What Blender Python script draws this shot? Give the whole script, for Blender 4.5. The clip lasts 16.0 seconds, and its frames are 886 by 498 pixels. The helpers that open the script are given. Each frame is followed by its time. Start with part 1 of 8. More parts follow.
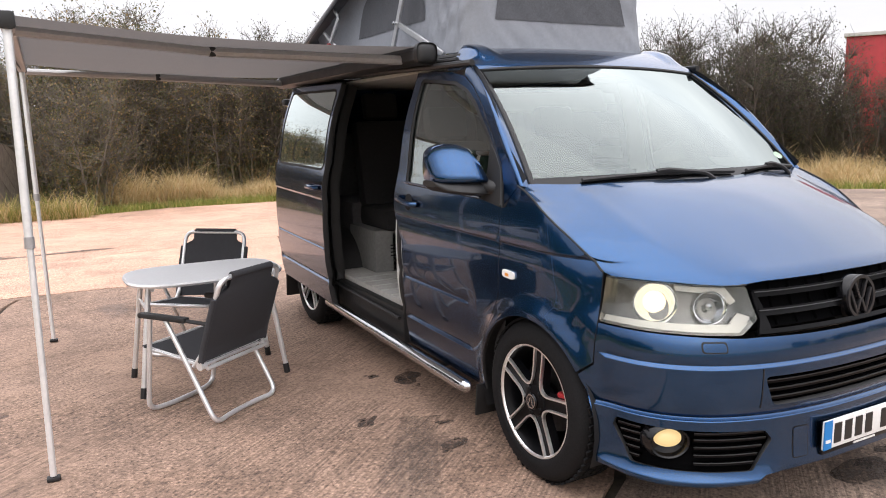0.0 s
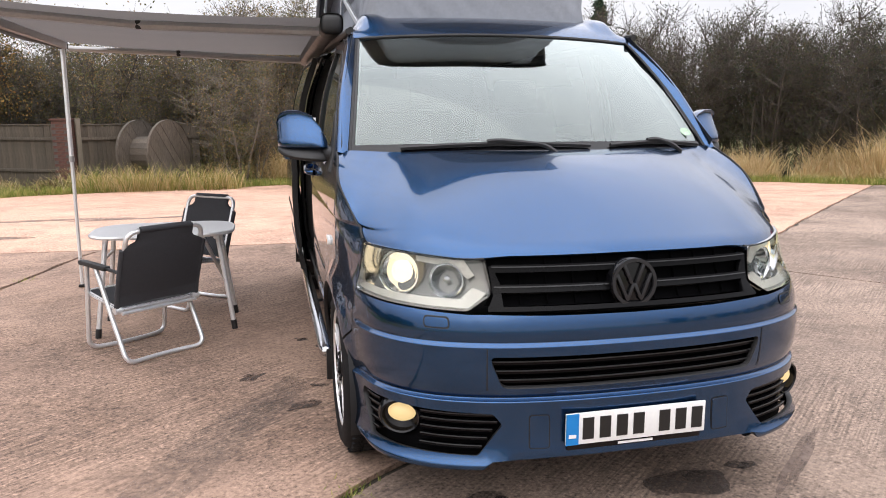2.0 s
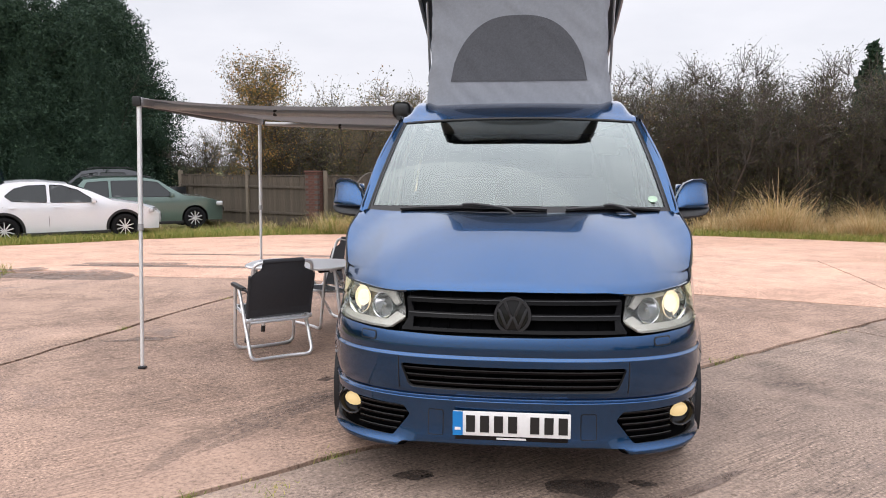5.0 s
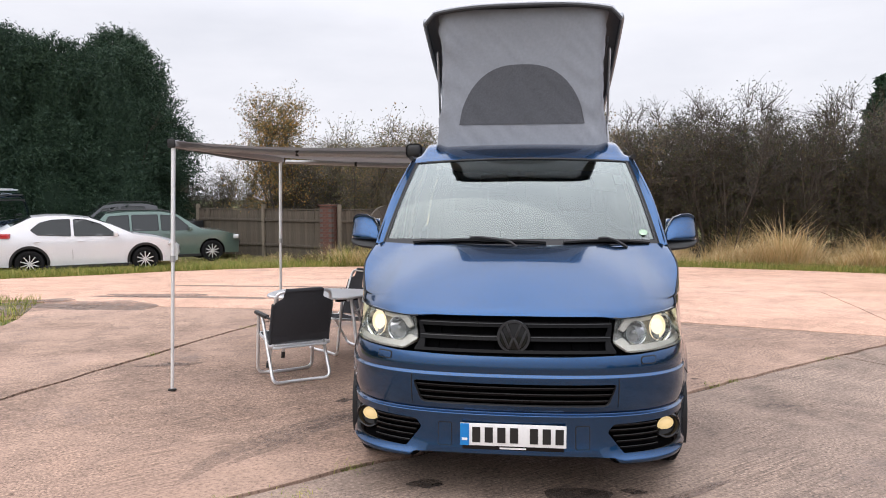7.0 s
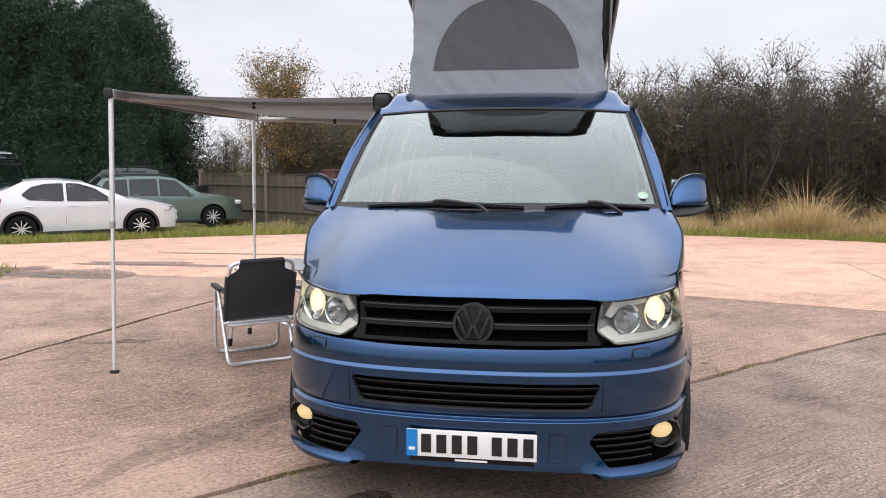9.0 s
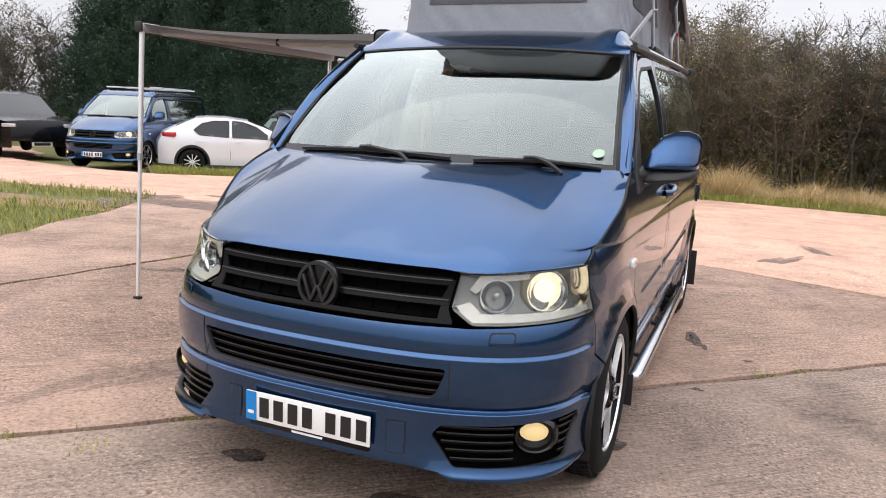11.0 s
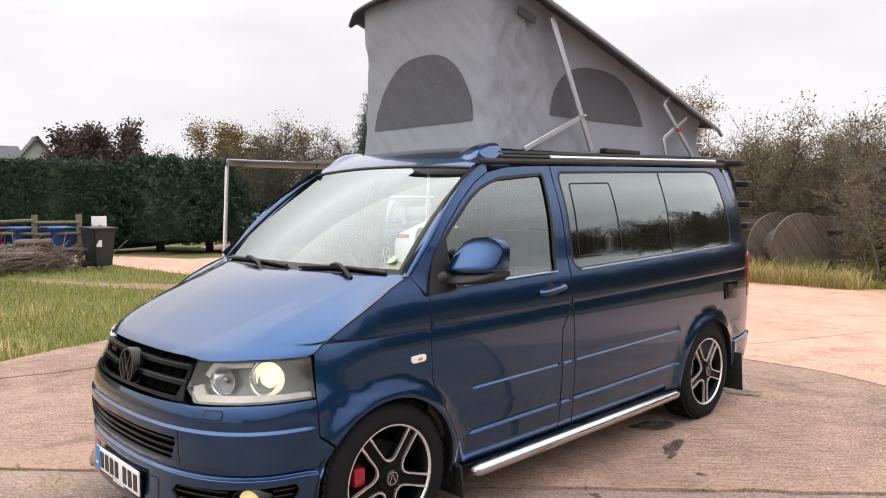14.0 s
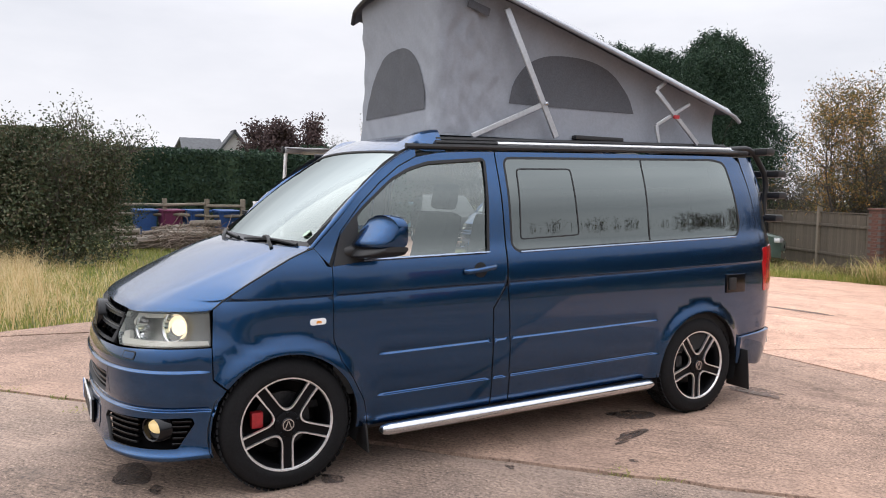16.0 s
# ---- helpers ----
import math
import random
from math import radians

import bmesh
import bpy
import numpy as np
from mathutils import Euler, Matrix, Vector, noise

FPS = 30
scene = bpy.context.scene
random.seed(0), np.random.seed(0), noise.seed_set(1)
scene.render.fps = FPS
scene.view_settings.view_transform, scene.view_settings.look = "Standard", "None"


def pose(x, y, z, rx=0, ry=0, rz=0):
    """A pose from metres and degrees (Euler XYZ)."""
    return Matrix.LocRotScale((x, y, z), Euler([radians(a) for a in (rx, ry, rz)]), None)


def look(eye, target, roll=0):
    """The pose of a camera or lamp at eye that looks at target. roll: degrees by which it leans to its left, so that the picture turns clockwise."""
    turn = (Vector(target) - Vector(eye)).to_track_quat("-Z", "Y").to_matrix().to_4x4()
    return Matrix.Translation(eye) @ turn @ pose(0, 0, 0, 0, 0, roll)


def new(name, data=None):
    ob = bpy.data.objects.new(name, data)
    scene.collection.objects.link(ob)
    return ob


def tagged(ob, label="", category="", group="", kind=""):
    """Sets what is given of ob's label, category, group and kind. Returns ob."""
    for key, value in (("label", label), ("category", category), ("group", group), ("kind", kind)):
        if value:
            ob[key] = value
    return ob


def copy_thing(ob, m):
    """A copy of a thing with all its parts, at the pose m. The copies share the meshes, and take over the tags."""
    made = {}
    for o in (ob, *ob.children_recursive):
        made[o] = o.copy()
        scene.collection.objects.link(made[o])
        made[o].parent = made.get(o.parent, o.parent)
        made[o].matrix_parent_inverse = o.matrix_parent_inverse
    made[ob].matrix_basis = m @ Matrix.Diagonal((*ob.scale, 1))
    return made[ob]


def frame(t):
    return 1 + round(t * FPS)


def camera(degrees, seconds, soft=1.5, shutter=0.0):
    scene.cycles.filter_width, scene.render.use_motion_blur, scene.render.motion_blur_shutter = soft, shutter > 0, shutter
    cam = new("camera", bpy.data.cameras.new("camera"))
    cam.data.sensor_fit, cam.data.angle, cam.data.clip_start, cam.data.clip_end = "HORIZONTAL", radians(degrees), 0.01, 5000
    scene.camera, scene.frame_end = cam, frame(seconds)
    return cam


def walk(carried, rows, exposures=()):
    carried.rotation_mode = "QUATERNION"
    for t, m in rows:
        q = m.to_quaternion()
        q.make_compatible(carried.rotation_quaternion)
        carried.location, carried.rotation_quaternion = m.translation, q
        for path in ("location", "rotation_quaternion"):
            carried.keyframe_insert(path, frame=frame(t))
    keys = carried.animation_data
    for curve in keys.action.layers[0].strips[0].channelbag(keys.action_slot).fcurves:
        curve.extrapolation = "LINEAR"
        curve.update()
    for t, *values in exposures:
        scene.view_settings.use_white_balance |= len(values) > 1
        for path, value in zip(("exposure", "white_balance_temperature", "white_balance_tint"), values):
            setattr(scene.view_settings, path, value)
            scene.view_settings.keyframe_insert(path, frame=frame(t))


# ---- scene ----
cam = camera(62.1, 16.0, soft=1.0)
METRES, EYE, TURN = 9.947, 1.512, -28.1
ROWS = [
    (0.0, 0.0, 0.0, 0.0, -0.19, -9.61, 1.1),
    (0.5, 0.0418, 0.0115, -0.0084, 1.9, -10.16, 1.21),
    (1.0, 0.08, 0.0158, -0.0117, 6.03, -10.38, 1.13),
    (1.5, 0.1194, 0.0107, -0.0099, 10.33, -10.51, 0.72),
    (2.0, 0.1568, 0.0188, -0.0107, 14.65, -10.4, 0.2),
    (2.5, 0.1942, 0.0205, -0.0086, 18.84, -9.96, -0.47),
    (3.0, 0.2283, 0.0205, -0.0051, 23.53, -9.47, -1.08),
    (3.5, 0.2543, 0.0305, -0.0048, 27.79, -8.93, -1.15),
    (4.0, 0.2801, 0.0287, -0.0029, 30.94, -8.57, -0.66),
    (4.5, 0.3003, 0.0156, -0.0017, 33.44, -7.99, -0.04),
    (5.0, 0.3134, -0.0126, -0.0003, 34.24, -6.55, -0.01),
    (7.5, 0.3385, -0.0449, 0.0022, 35.2, -3.98, 0.19),
    (8.0, 0.3225, -0.0245, 0.001, 34.66, -4.49, 0.68),
    (8.5, 0.3191, 0.0013, -0.0021, 34.69, -5.34, 0.76),
    (9.0, 0.3201, 0.0316, -0.0038, 36.5, -6.56, 0.01),
    (9.5, 0.3208, 0.0628, -0.0061, 39.69, -8.02, -0.97),
    (10.0, 0.3347, 0.0901, -0.0068, 43.04, -9.44, -1.68),
    (12.5, 0.4577, 0.2332, -0.0023, 64.98, -8.9, -1.67),
    (13.0, 0.4764, 0.2619, 0.0001, 68.5, -7.78, -0.76),
    (13.5, 0.5046, 0.29, 0.0058, 71.64, -6.19, -0.21),
    (14.0, 0.524, 0.3226, 0.0078, 74.46, -3.62, 0.27),
    (14.5, 0.5431, 0.3529, 0.011, 77.53, -0.84, 1.05),
    (15.0, 0.5635, 0.3836, 0.0112, 81.03, 0.21, 1.4),
    (15.5, 0.5702, 0.4205, 0.0046, 84.6, -1.54, 0.59),
    (16.0, 0.5761, 0.4586, 0.0023, 88.87, -4.23, -0.71),
]
walk(cam, [(t, pose(-2.655, -2.453, EYE, 0, 0, TURN) @ pose(METRES * x, METRES * y, METRES * z, 90 + pitch, roll, yaw)) for t, x, y, z, yaw, pitch, roll in ROWS], exposures=[(0.0, 0.43, 6420, 10), (1.5, 0.41, 6370, 10), (3.0, 0.31, 6300, 10), (5.0, 0.24, 6230, 10), (9.5, 0.22, 6200, 10), (12.5, 0.36, 6480, 10), (14.5, 0.27, 6580, 11), (15.5, 0.18, 6040, 8), (16.0, 0.25, 6220, 9)])

# ---------------------------------------------------------------- world and light
world = bpy.data.worlds.new("overcast_sky")
scene.world = world
world.use_nodes = True
wn, wl = world.node_tree.nodes, world.node_tree.links
wn.clear()
SUN_EL, SUN_ROT = radians(32), radians(200)
sky = wn.new("ShaderNodeTexSky")
sky.sky_type, sky.sun_disc, sky.sun_elevation, sky.sun_rotation = "NISHITA", False, SUN_EL, SUN_ROT
sky.dust_density, sky.air_density = 4.0, 1.2
sky_gain = wn.new("ShaderNodeVectorMath")
sky_gain.operation = "SCALE"
sky_gain.inputs["Scale"].default_value = 0.06
wl.new(sky.outputs[0], sky_gain.inputs[0])
co = wn.new("ShaderNodeTexCoord")
mapn = wn.new("ShaderNodeMapping")
mapn.inputs["Scale"].default_value = (1.0, 1.0, 3.2)
wl.new(co.outputs["Generated"], mapn.inputs[0])
cl = wn.new("ShaderNodeTexNoise")
cl.inputs["Scale"].default_value, cl.inputs["Detail"].default_value, cl.inputs["Roughness"].default_value = 2.4, 6.0, 0.55
wl.new(mapn.outputs[0], cl.inputs["Vector"])
cr = wn.new("ShaderNodeValToRGB")
cr.color_ramp.elements[0].position, cr.color_ramp.elements[0].color = 0.3, (0.700, 0.690, 0.725, 1)
cr.color_ramp.elements[1].position, cr.color_ramp.elements[1].color = 0.72, (0.875, 0.845, 0.865, 1)
wl.new(cl.outputs["Fac"], cr.inputs[0])
mixw = wn.new("ShaderNodeMix")
mixw.data_type = "RGBA"
mixw.inputs["Factor"].default_value = 0.9
wl.new(sky_gain.outputs[0], mixw.inputs["A"])
wl.new(cr.outputs[0], mixw.inputs["B"])
# an overcast sky is about three times as bright overhead as at the horizon
sep = wn.new("ShaderNodeSeparateXYZ")
wl.new(co.outputs["Generated"], sep.inputs[0])
lift = wn.new("ShaderNodeMapRange")
lift.inputs["From Min"].default_value, lift.inputs["From Max"].default_value = 0.22, 1.0
lift.inputs["To Min"].default_value, lift.inputs["To Max"].default_value = 1.06, 3.3
wl.new(sep.outputs["Z"], lift.inputs["Value"])
grade = wn.new("ShaderNodeVectorMath")
grade.operation = "SCALE"
wl.new(mixw.outputs["Result"], grade.inputs[0])
wl.new(lift.outputs[0], grade.inputs["Scale"])
bg = wn.new("ShaderNodeBackground")
bg.inputs["Strength"].default_value = 1.0
wl.new(grade.outputs[0], bg.inputs["Color"])
wo = wn.new("ShaderNodeOutputWorld")
wl.new(bg.outputs[0], wo.inputs[0])

sun = new("sun", bpy.data.lights.new("sun", "SUN"))
sun.data.energy, sun.data.angle, sun.data.color = 0.6, radians(80), (1.0, 0.93, 0.85)
sun.matrix_world = look((0, 0, 20), (6.0, 9.0, 0))


# ---------------------------------------------------------------- materials
def node_mat(name):
    m = bpy.data.materials.new(name)
    m.use_nodes = True
    n, l = m.node_tree.nodes, m.node_tree.links
    n.clear()
    out = n.new("ShaderNodeOutputMaterial")
    b = n.new("ShaderNodeBsdfPrincipled")
    l.new(b.outputs[0], out.inputs[0])
    return m, n, l, b, out


def rgb(c):
    return (c[0], c[1], c[2], 1.0)


def noise_fac(n, l, scale, detail=4, rough=0.55, coord="Object", stretch=(1, 1, 1), dist=0.0):
    tc = n.new("ShaderNodeTexCoord")
    mp = n.new("ShaderNodeMapping")
    mp.inputs["Scale"].default_value = stretch
    l.new(tc.outputs[coord], mp.inputs[0])
    t = n.new("ShaderNodeTexNoise")
    t.inputs["Scale"].default_value, t.inputs["Detail"].default_value = scale, detail
    t.inputs["Roughness"].default_value, t.inputs["Distortion"].default_value = rough, dist
    l.new(mp.outputs[0], t.inputs["Vector"])
    return t.outputs["Fac"]


def ramp(n, l, fac, stops):
    r = n.new("ShaderNodeValToRGB")
    while len(r.color_ramp.elements) < len(stops):
        r.color_ramp.elements.new(0.5)
    for e, (p, c) in zip(r.color_ramp.elements, stops):
        e.position, e.color = p, rgb(c) if len(c) == 3 else c
    l.new(fac, r.inputs[0])
    return r.outputs[0]


def mixc(n, l, fac, a, b, mode="MIX"):
    m = n.new("ShaderNodeMix")
    m.data_type, m.blend_type = "RGBA", mode
    for sock, v in (("Factor", fac), ("A", a), ("B", b)):
        if isinstance(v, (int, float)):
            m.inputs[sock].default_value = v
        elif isinstance(v, tuple):
            m.inputs[sock].default_value = rgb(v)
        else:
            l.new(v, m.inputs[sock])
    return m.outputs["Result"]


def bump(n, l, b, height, strength, dist=0.01, chain=None):
    k = n.new("ShaderNodeBump")
    k.inputs["Strength"].default_value, k.inputs["Distance"].default_value = strength, dist
    l.new(height, k.inputs["Height"])
    if chain is not None:
        l.new(chain, k.inputs["Normal"])
    l.new(k.outputs[0], b.inputs["Normal"])
    return k.outputs[0]


def plain(name, color, rough=0.5, metal=0.0, scale=30.0, vary=0.15, bumps=0.0, coat=0.0, spec=0.5, stretch=(1, 1, 1), rvary=0.1):
    """A surface with a little change of tone and gloss at two scales."""
    m, n, l, b, out = node_mat(name)
    f1 = noise_fac(n, l, scale, 5, 0.6, stretch=stretch)
    f2 = noise_fac(n, l, scale * 0.12, 3, 0.5)
    lo = tuple(c * (1 - vary) for c in color)
    hi = tuple(min(1, c * (1 + vary)) for c in color)
    c1 = ramp(n, l, f1, [(0.3, lo), (0.7, hi)])
    c2 = ramp(n, l, f2, [(0.3, (1 - vary,) * 3), (0.7, (1, 1, 1))])
    l.new(mixc(n, l, 1.0, c1, c2, "MULTIPLY"), b.inputs["Base Color"])
    rr = n.new("ShaderNodeMapRange")
    rr.inputs["To Min"].default_value, rr.inputs["To Max"].default_value = max(0.02, rough - rvary), min(1, rough + rvary)
    l.new(f2, rr.inputs["Value"])
    l.new(rr.outputs[0], b.inputs["Roughness"])
    b.inputs["Metallic"].default_value = metal
    b.inputs["Coat Weight"].default_value = coat
    b.inputs["Specular IOR Level"].default_value = spec
    if bumps:
        bump(n, l, b, f1, bumps, 0.004)
    return m


def paint(name, color, metal=0.55, rough=0.32, coat=1.0):
    """Flake paint under a clear coat."""
    m, n, l, b, out = node_mat(name)
    flake = noise_fac(n, l, 900.0, 2, 0.5)
    tone = noise_fac(n, l, 1.2, 3, 0.5)
    c1 = ramp(n, l, flake, [(0.35, tuple(c * 0.82 for c in color)), (0.7, tuple(c * 1.25 for c in color))])
    l.new(mixc(n, l, 1.0, c1, ramp(n, l, tone, [(0.3, (0.93, 0.94, 0.96)), (0.7, (1, 1, 1))]), "MULTIPLY"), b.inputs["Base Color"])
    b.inputs["Metallic"].default_value, b.inputs["Roughness"].default_value = metal, rough
    b.inputs["Coat Weight"].default_value = coat
    dirt = noise_fac(n, l, 14.0, 6, 0.65)
    rr = n.new("ShaderNodeMapRange")
    rr.inputs["To Min"].default_value, rr.inputs["To Max"].default_value = 0.02, 0.07
    l.new(dirt, rr.inputs["Value"])
    l.new(rr.outputs[0], b.inputs["Coat Roughness"])
    return m


def glass(name, tint, gloss=1.0, ior=1.5, tone=1.0):
    """A thin pane: tinted clear view, with the mirror of its two faces."""
    m, n, l, b, out = node_mat(name)
    n.remove(b)
    tr = n.new("ShaderNodeBsdfTransparent")
    tr.inputs[0].default_value = rgb(tint)
    gl = n.new("ShaderNodeBsdfGlossy")
    gl.inputs["Roughness"].default_value = 0.015
    gl.inputs["Color"].default_value = (0.91 * tone, 1.0 * tone, 0.97 * tone, 1)
    fr = n.new("ShaderNodeFresnel")
    fr.inputs["IOR"].default_value = ior
    k = n.new("ShaderNodeMath")
    k.operation, k.use_clamp = "MULTIPLY", True
    k.inputs[1].default_value = gloss
    l.new(fr.outputs[0], k.inputs[0])
    mx = n.new("ShaderNodeMixShader")
    l.new(k.outputs[0], mx.inputs[0])
    l.new(tr.outputs[0], mx.inputs[1])
    l.new(gl.outputs[0], mx.inputs[2])
    l.new(mx.outputs[0], out.inputs[0])
    return m


def glow(name, color, strength):
    m, n, l, b, out = node_mat(name)
    b.inputs["Base Color"].default_value = rgb(tuple(c * 0.25 for c in color))
    b.inputs["Emission Color"].default_value = rgb(color)
    b.inputs["Emission Strength"].default_value = strength
    b.inputs["Roughness"].default_value = 0.3
    return m


M_BLUE = paint("blue_metallic_paint", (0.0115, 0.057, 0.150), 1.0, 0.27, 0.95)
M_BLACKP = plain("gloss_black_plastic", (0.005, 0.005, 0.006), 0.14, 0, 60, 0.2, spec=0.35, rvary=0.04)
M_BLACK = plain("textured_black_plastic", (0.014, 0.014, 0.015), 0.55, 0, 300, 0.25, 0.15)
M_RUBBER = plain("tyre_rubber", (0.010, 0.010, 0.011), 0.78, 0, 120, 0.3, 0.2, spec=0.2)
M_SEAL = plain("rubber_seal", (0.008, 0.008, 0.009), 0.6, 0, 80, 0.2)
M_CHROME = plain("polished_steel", (0.62, 0.63, 0.65), 0.16, 1.0, 40, 0.08)
M_ALU = plain("brushed_aluminium", (0.80, 0.80, 0.81), 0.34, 0.62, 90, 0.08, 0.04)
M_WHEELF = plain("machined_alloy", (0.90, 0.90, 0.91), 0.42, 1.0, 70, 0.08)
M_WHEELB = plain("black_alloy_paint", (0.004, 0.004, 0.005), 0.40, 0.0, 60, 0.2, spec=0.14)
M_GRILLE = plain("black_grille_plastic", (0.003, 0.003, 0.0035), 0.25, 0, 120, 0.2, spec=0.11, rvary=0.05)
# Paler strip along each slat's upper edge: a sky glint put into the colour.
M_SLATEDGE = plain("slat_edge_glint", (0.030, 0.031, 0.033), 0.32, 0, 90, 0.2, spec=0.4)
# Near-black backing sheets stand in for the unlit depth behind the grilles.
M_VOID = plain("grille_depth_shade", (0.0025, 0.0025, 0.003), 0.9, 0, 60, 0.2, spec=0.05)
M_RED = plain("red_caliper_paint", (0.42, 0.02, 0.025), 0.4, 0, 60, 0.2)
M_GLASS = glass("windscreen_glass", (0.85, 0.94, 0.91), 5.6, tone=0.51)
M_GLASSD = glass("door_glass", (0.52, 0.56, 0.54), 4.2, tone=0.85)
M_PRIV = glass("dark_privacy_glass", (0.07, 0.078, 0.07), 3.9)
M_LENS = glass("lamp_lens", (0.94, 0.95, 0.95), 1.0)
M_REFL = plain("lamp_reflector", (0.75, 0.75, 0.76), 0.12, 1.0, 60, 0.08)
M_LAMPIN = plain("lamp_housing", (0.20, 0.19, 0.175), 0.16, 0.4, 50, 0.15)
M_LAMPPALE = plain("pale_lamp_trim", (0.70, 0.66, 0.58), 0.22, 0.15, 50, 0.12)
M_WARM = glow("warm_lamp_glow", (1.0, 0.86, 0.60), 1.15)
# Reflector bowl emits by itself, in place of the bulb's mirrored light.
M_WARMDIM = glow("warm_reflector_glow", (1.0, 0.80, 0.50), 0.98)
M_FOGGLOW = glow("fog_lamp_glow", (1.0, 0.72, 0.34), 0.62)
M_EMBLEM = plain("satin_black_emblem", (0.016, 0.016, 0.018), 0.30, 0, 60, 0.1, spec=0.40)
# Blue window ledge drawn pale: its sky highlight is put into the colour.
M_LEDGE = plain("ledge_sky_highlight", (0.42, 0.50, 0.64), 0.22, 1.0, 60, 0.06)
M_AMBER = plain("amber_lens", (0.75, 0.30, 0.05), 0.2, 0, 60, 0.1)
M_TAIL = plain("red_lamp_lens", (0.42, 0.012, 0.015), 0.14, 0, 80, 0.15, coat=1.0)
M_WHITEP = plain("white_number_plate", (0.80, 0.80, 0.79), 0.3, 0, 50, 0.03)
M_BAR = plain("dark_bar", (0.012, 0.012, 0.012), 0.4, 0, 50, 0.1)
M_PLATEBLUE = plain("plate_blue_band", (0.008, 0.20, 0.56), 0.35, 0, 50, 0.05)
M_TRIM = plain("light_grey_cab_trim", (0.50, 0.50, 0.48), 0.7, 0, 80, 0.08, 0.05)
M_DASH = plain("dark_grey_dashboard", (0.06, 0.062, 0.065), 0.7, 0, 200, 0.2, 0.1)
M_SEAT = plain("grey_seat_cloth", (0.075, 0.075, 0.08), 0.9, 0, 260, 0.3, 0.2)
M_VANFLOOR = plain("grey_vinyl_floor", (0.42, 0.41, 0.39), 0.6, 0, 40, 0.12)
M_UNIT = plain("grey_cabinet_laminate", (0.20, 0.20, 0.195), 0.6, 0, 40, 0.12)
# Near-black for cabin linings, slots and hollows; their shade is put into the colour.
M_DARKIN = plain("shaded_interior", (0.014, 0.014, 0.015), 0.9, 0, 60, 0.2)


# ---------------------------------------------------------------- mesh helpers
from mathutils.geometry import delaunay_2d_cdt


def mesh_ob(name, verts, faces, mats, normals=None, smooth=True, fmat=None):
    me = bpy.data.meshes.new(name)
    me.from_pydata([tuple(v) for v in verts], [], [tuple(f) for f in faces])
    for m in (mats if isinstance(mats, (list, tuple)) else [mats]):
        me.materials.append(m)
    if fmat is not None:
        me.polygons.foreach_set("material_index", fmat)
    me.polygons.foreach_set("use_smooth", [smooth] * len(me.polygons))
    if normals is not None:
        me.normals_split_custom_set_from_vertices([tuple(v) for v in normals])
    me.update()
    return new(name, me)


def part(name, data, mat, parent, label="", smooth=None):
    """data: a bmesh, or (verts, faces[, normals]). Links it as one mesh under a thing or a part."""
    if isinstance(data, bmesh.types.BMesh):
        me = bpy.data.meshes.new(name)
        data.normal_update()
        data.to_mesh(me)
        data.free()
        me.materials.append(mat)
        me.polygons.foreach_set("use_smooth", [True if smooth is None else smooth] * len(me.polygons))
        if smooth is None:
            me.set_sharp_from_angle(angle=radians(38))
        ob = new(name, me)
    else:
        ob = mesh_ob(name, data[0], data[1], mat, data[2] if len(data) > 2 else None, True if smooth is None else smooth)
        if smooth is None and len(data) < 3:
            ob.data.set_sharp_from_angle(angle=radians(38))
    ob.parent = parent
    if label:
        tagged(ob, label)
    return ob


def thing(name, at=(0, 0, 0), label="", category="", group="", kind="", rz=0.0):
    ob = new(name)
    ob.matrix_world = pose(*at, 0, 0, rz)
    ob.empty_display_size = 0.1
    return tagged(ob, label, category, group, kind)


def box_bm(cx, cy, cz, sx, sy, sz, bevel=0.0, m=None, seg=2, bm=None):
    bm = bm or bmesh.new()
    r = bmesh.ops.create_cube(bm, size=1.0)
    mm = Matrix.Translation((cx, cy, cz)) @ (m or Matrix.Identity(4)) @ Matrix.Diagonal((sx, sy, sz, 1))
    bmesh.ops.transform(bm, matrix=mm, verts=r["verts"])
    if bevel:
        es = list({e for v in r["verts"] for e in v.link_edges})
        bmesh.ops.bevel(bm, geom=es, offset=bevel, segments=seg, affect="EDGES", profile=0.6)
    return bm


def tube(points, radius, sides=10, bm=None, cap=True, closed=False, scale=None):
    """A round bar along the points."""
    bm = bm or bmesh.new()
    pts = [Vector(p) for p in points]
    n = len(pts)
    rings = []
    up = None
    for i, p in enumerate(pts):
        if closed:
            d = (pts[(i + 1) % n] - pts[i - 1]).normalized()
        else:
            d = (pts[min(i + 1, n - 1)] - pts[max(i - 1, 0)]).normalized()
        if up is None:
            up = d.orthogonal().normalized()
        up = (up - d * up.dot(d)).normalized()
        side = d.cross(up)
        r = radius * (scale[i] if scale else 1)
        rings.append([bm.verts.new(p + r * (math.cos(a) * up + math.sin(a) * side)) for a in [2 * math.pi * k / sides for k in range(sides)]])
    for i in range(n if closed else n - 1):
        a, b = rings[i], rings[(i + 1) % n]
        for k in range(sides):
            bm.faces.new((a[k], a[(k + 1) % sides], b[(k + 1) % sides], b[k]))
    if cap and not closed:
        bm.faces.new(rings[0][::-1])
        bm.faces.new(rings[-1])
    return bm


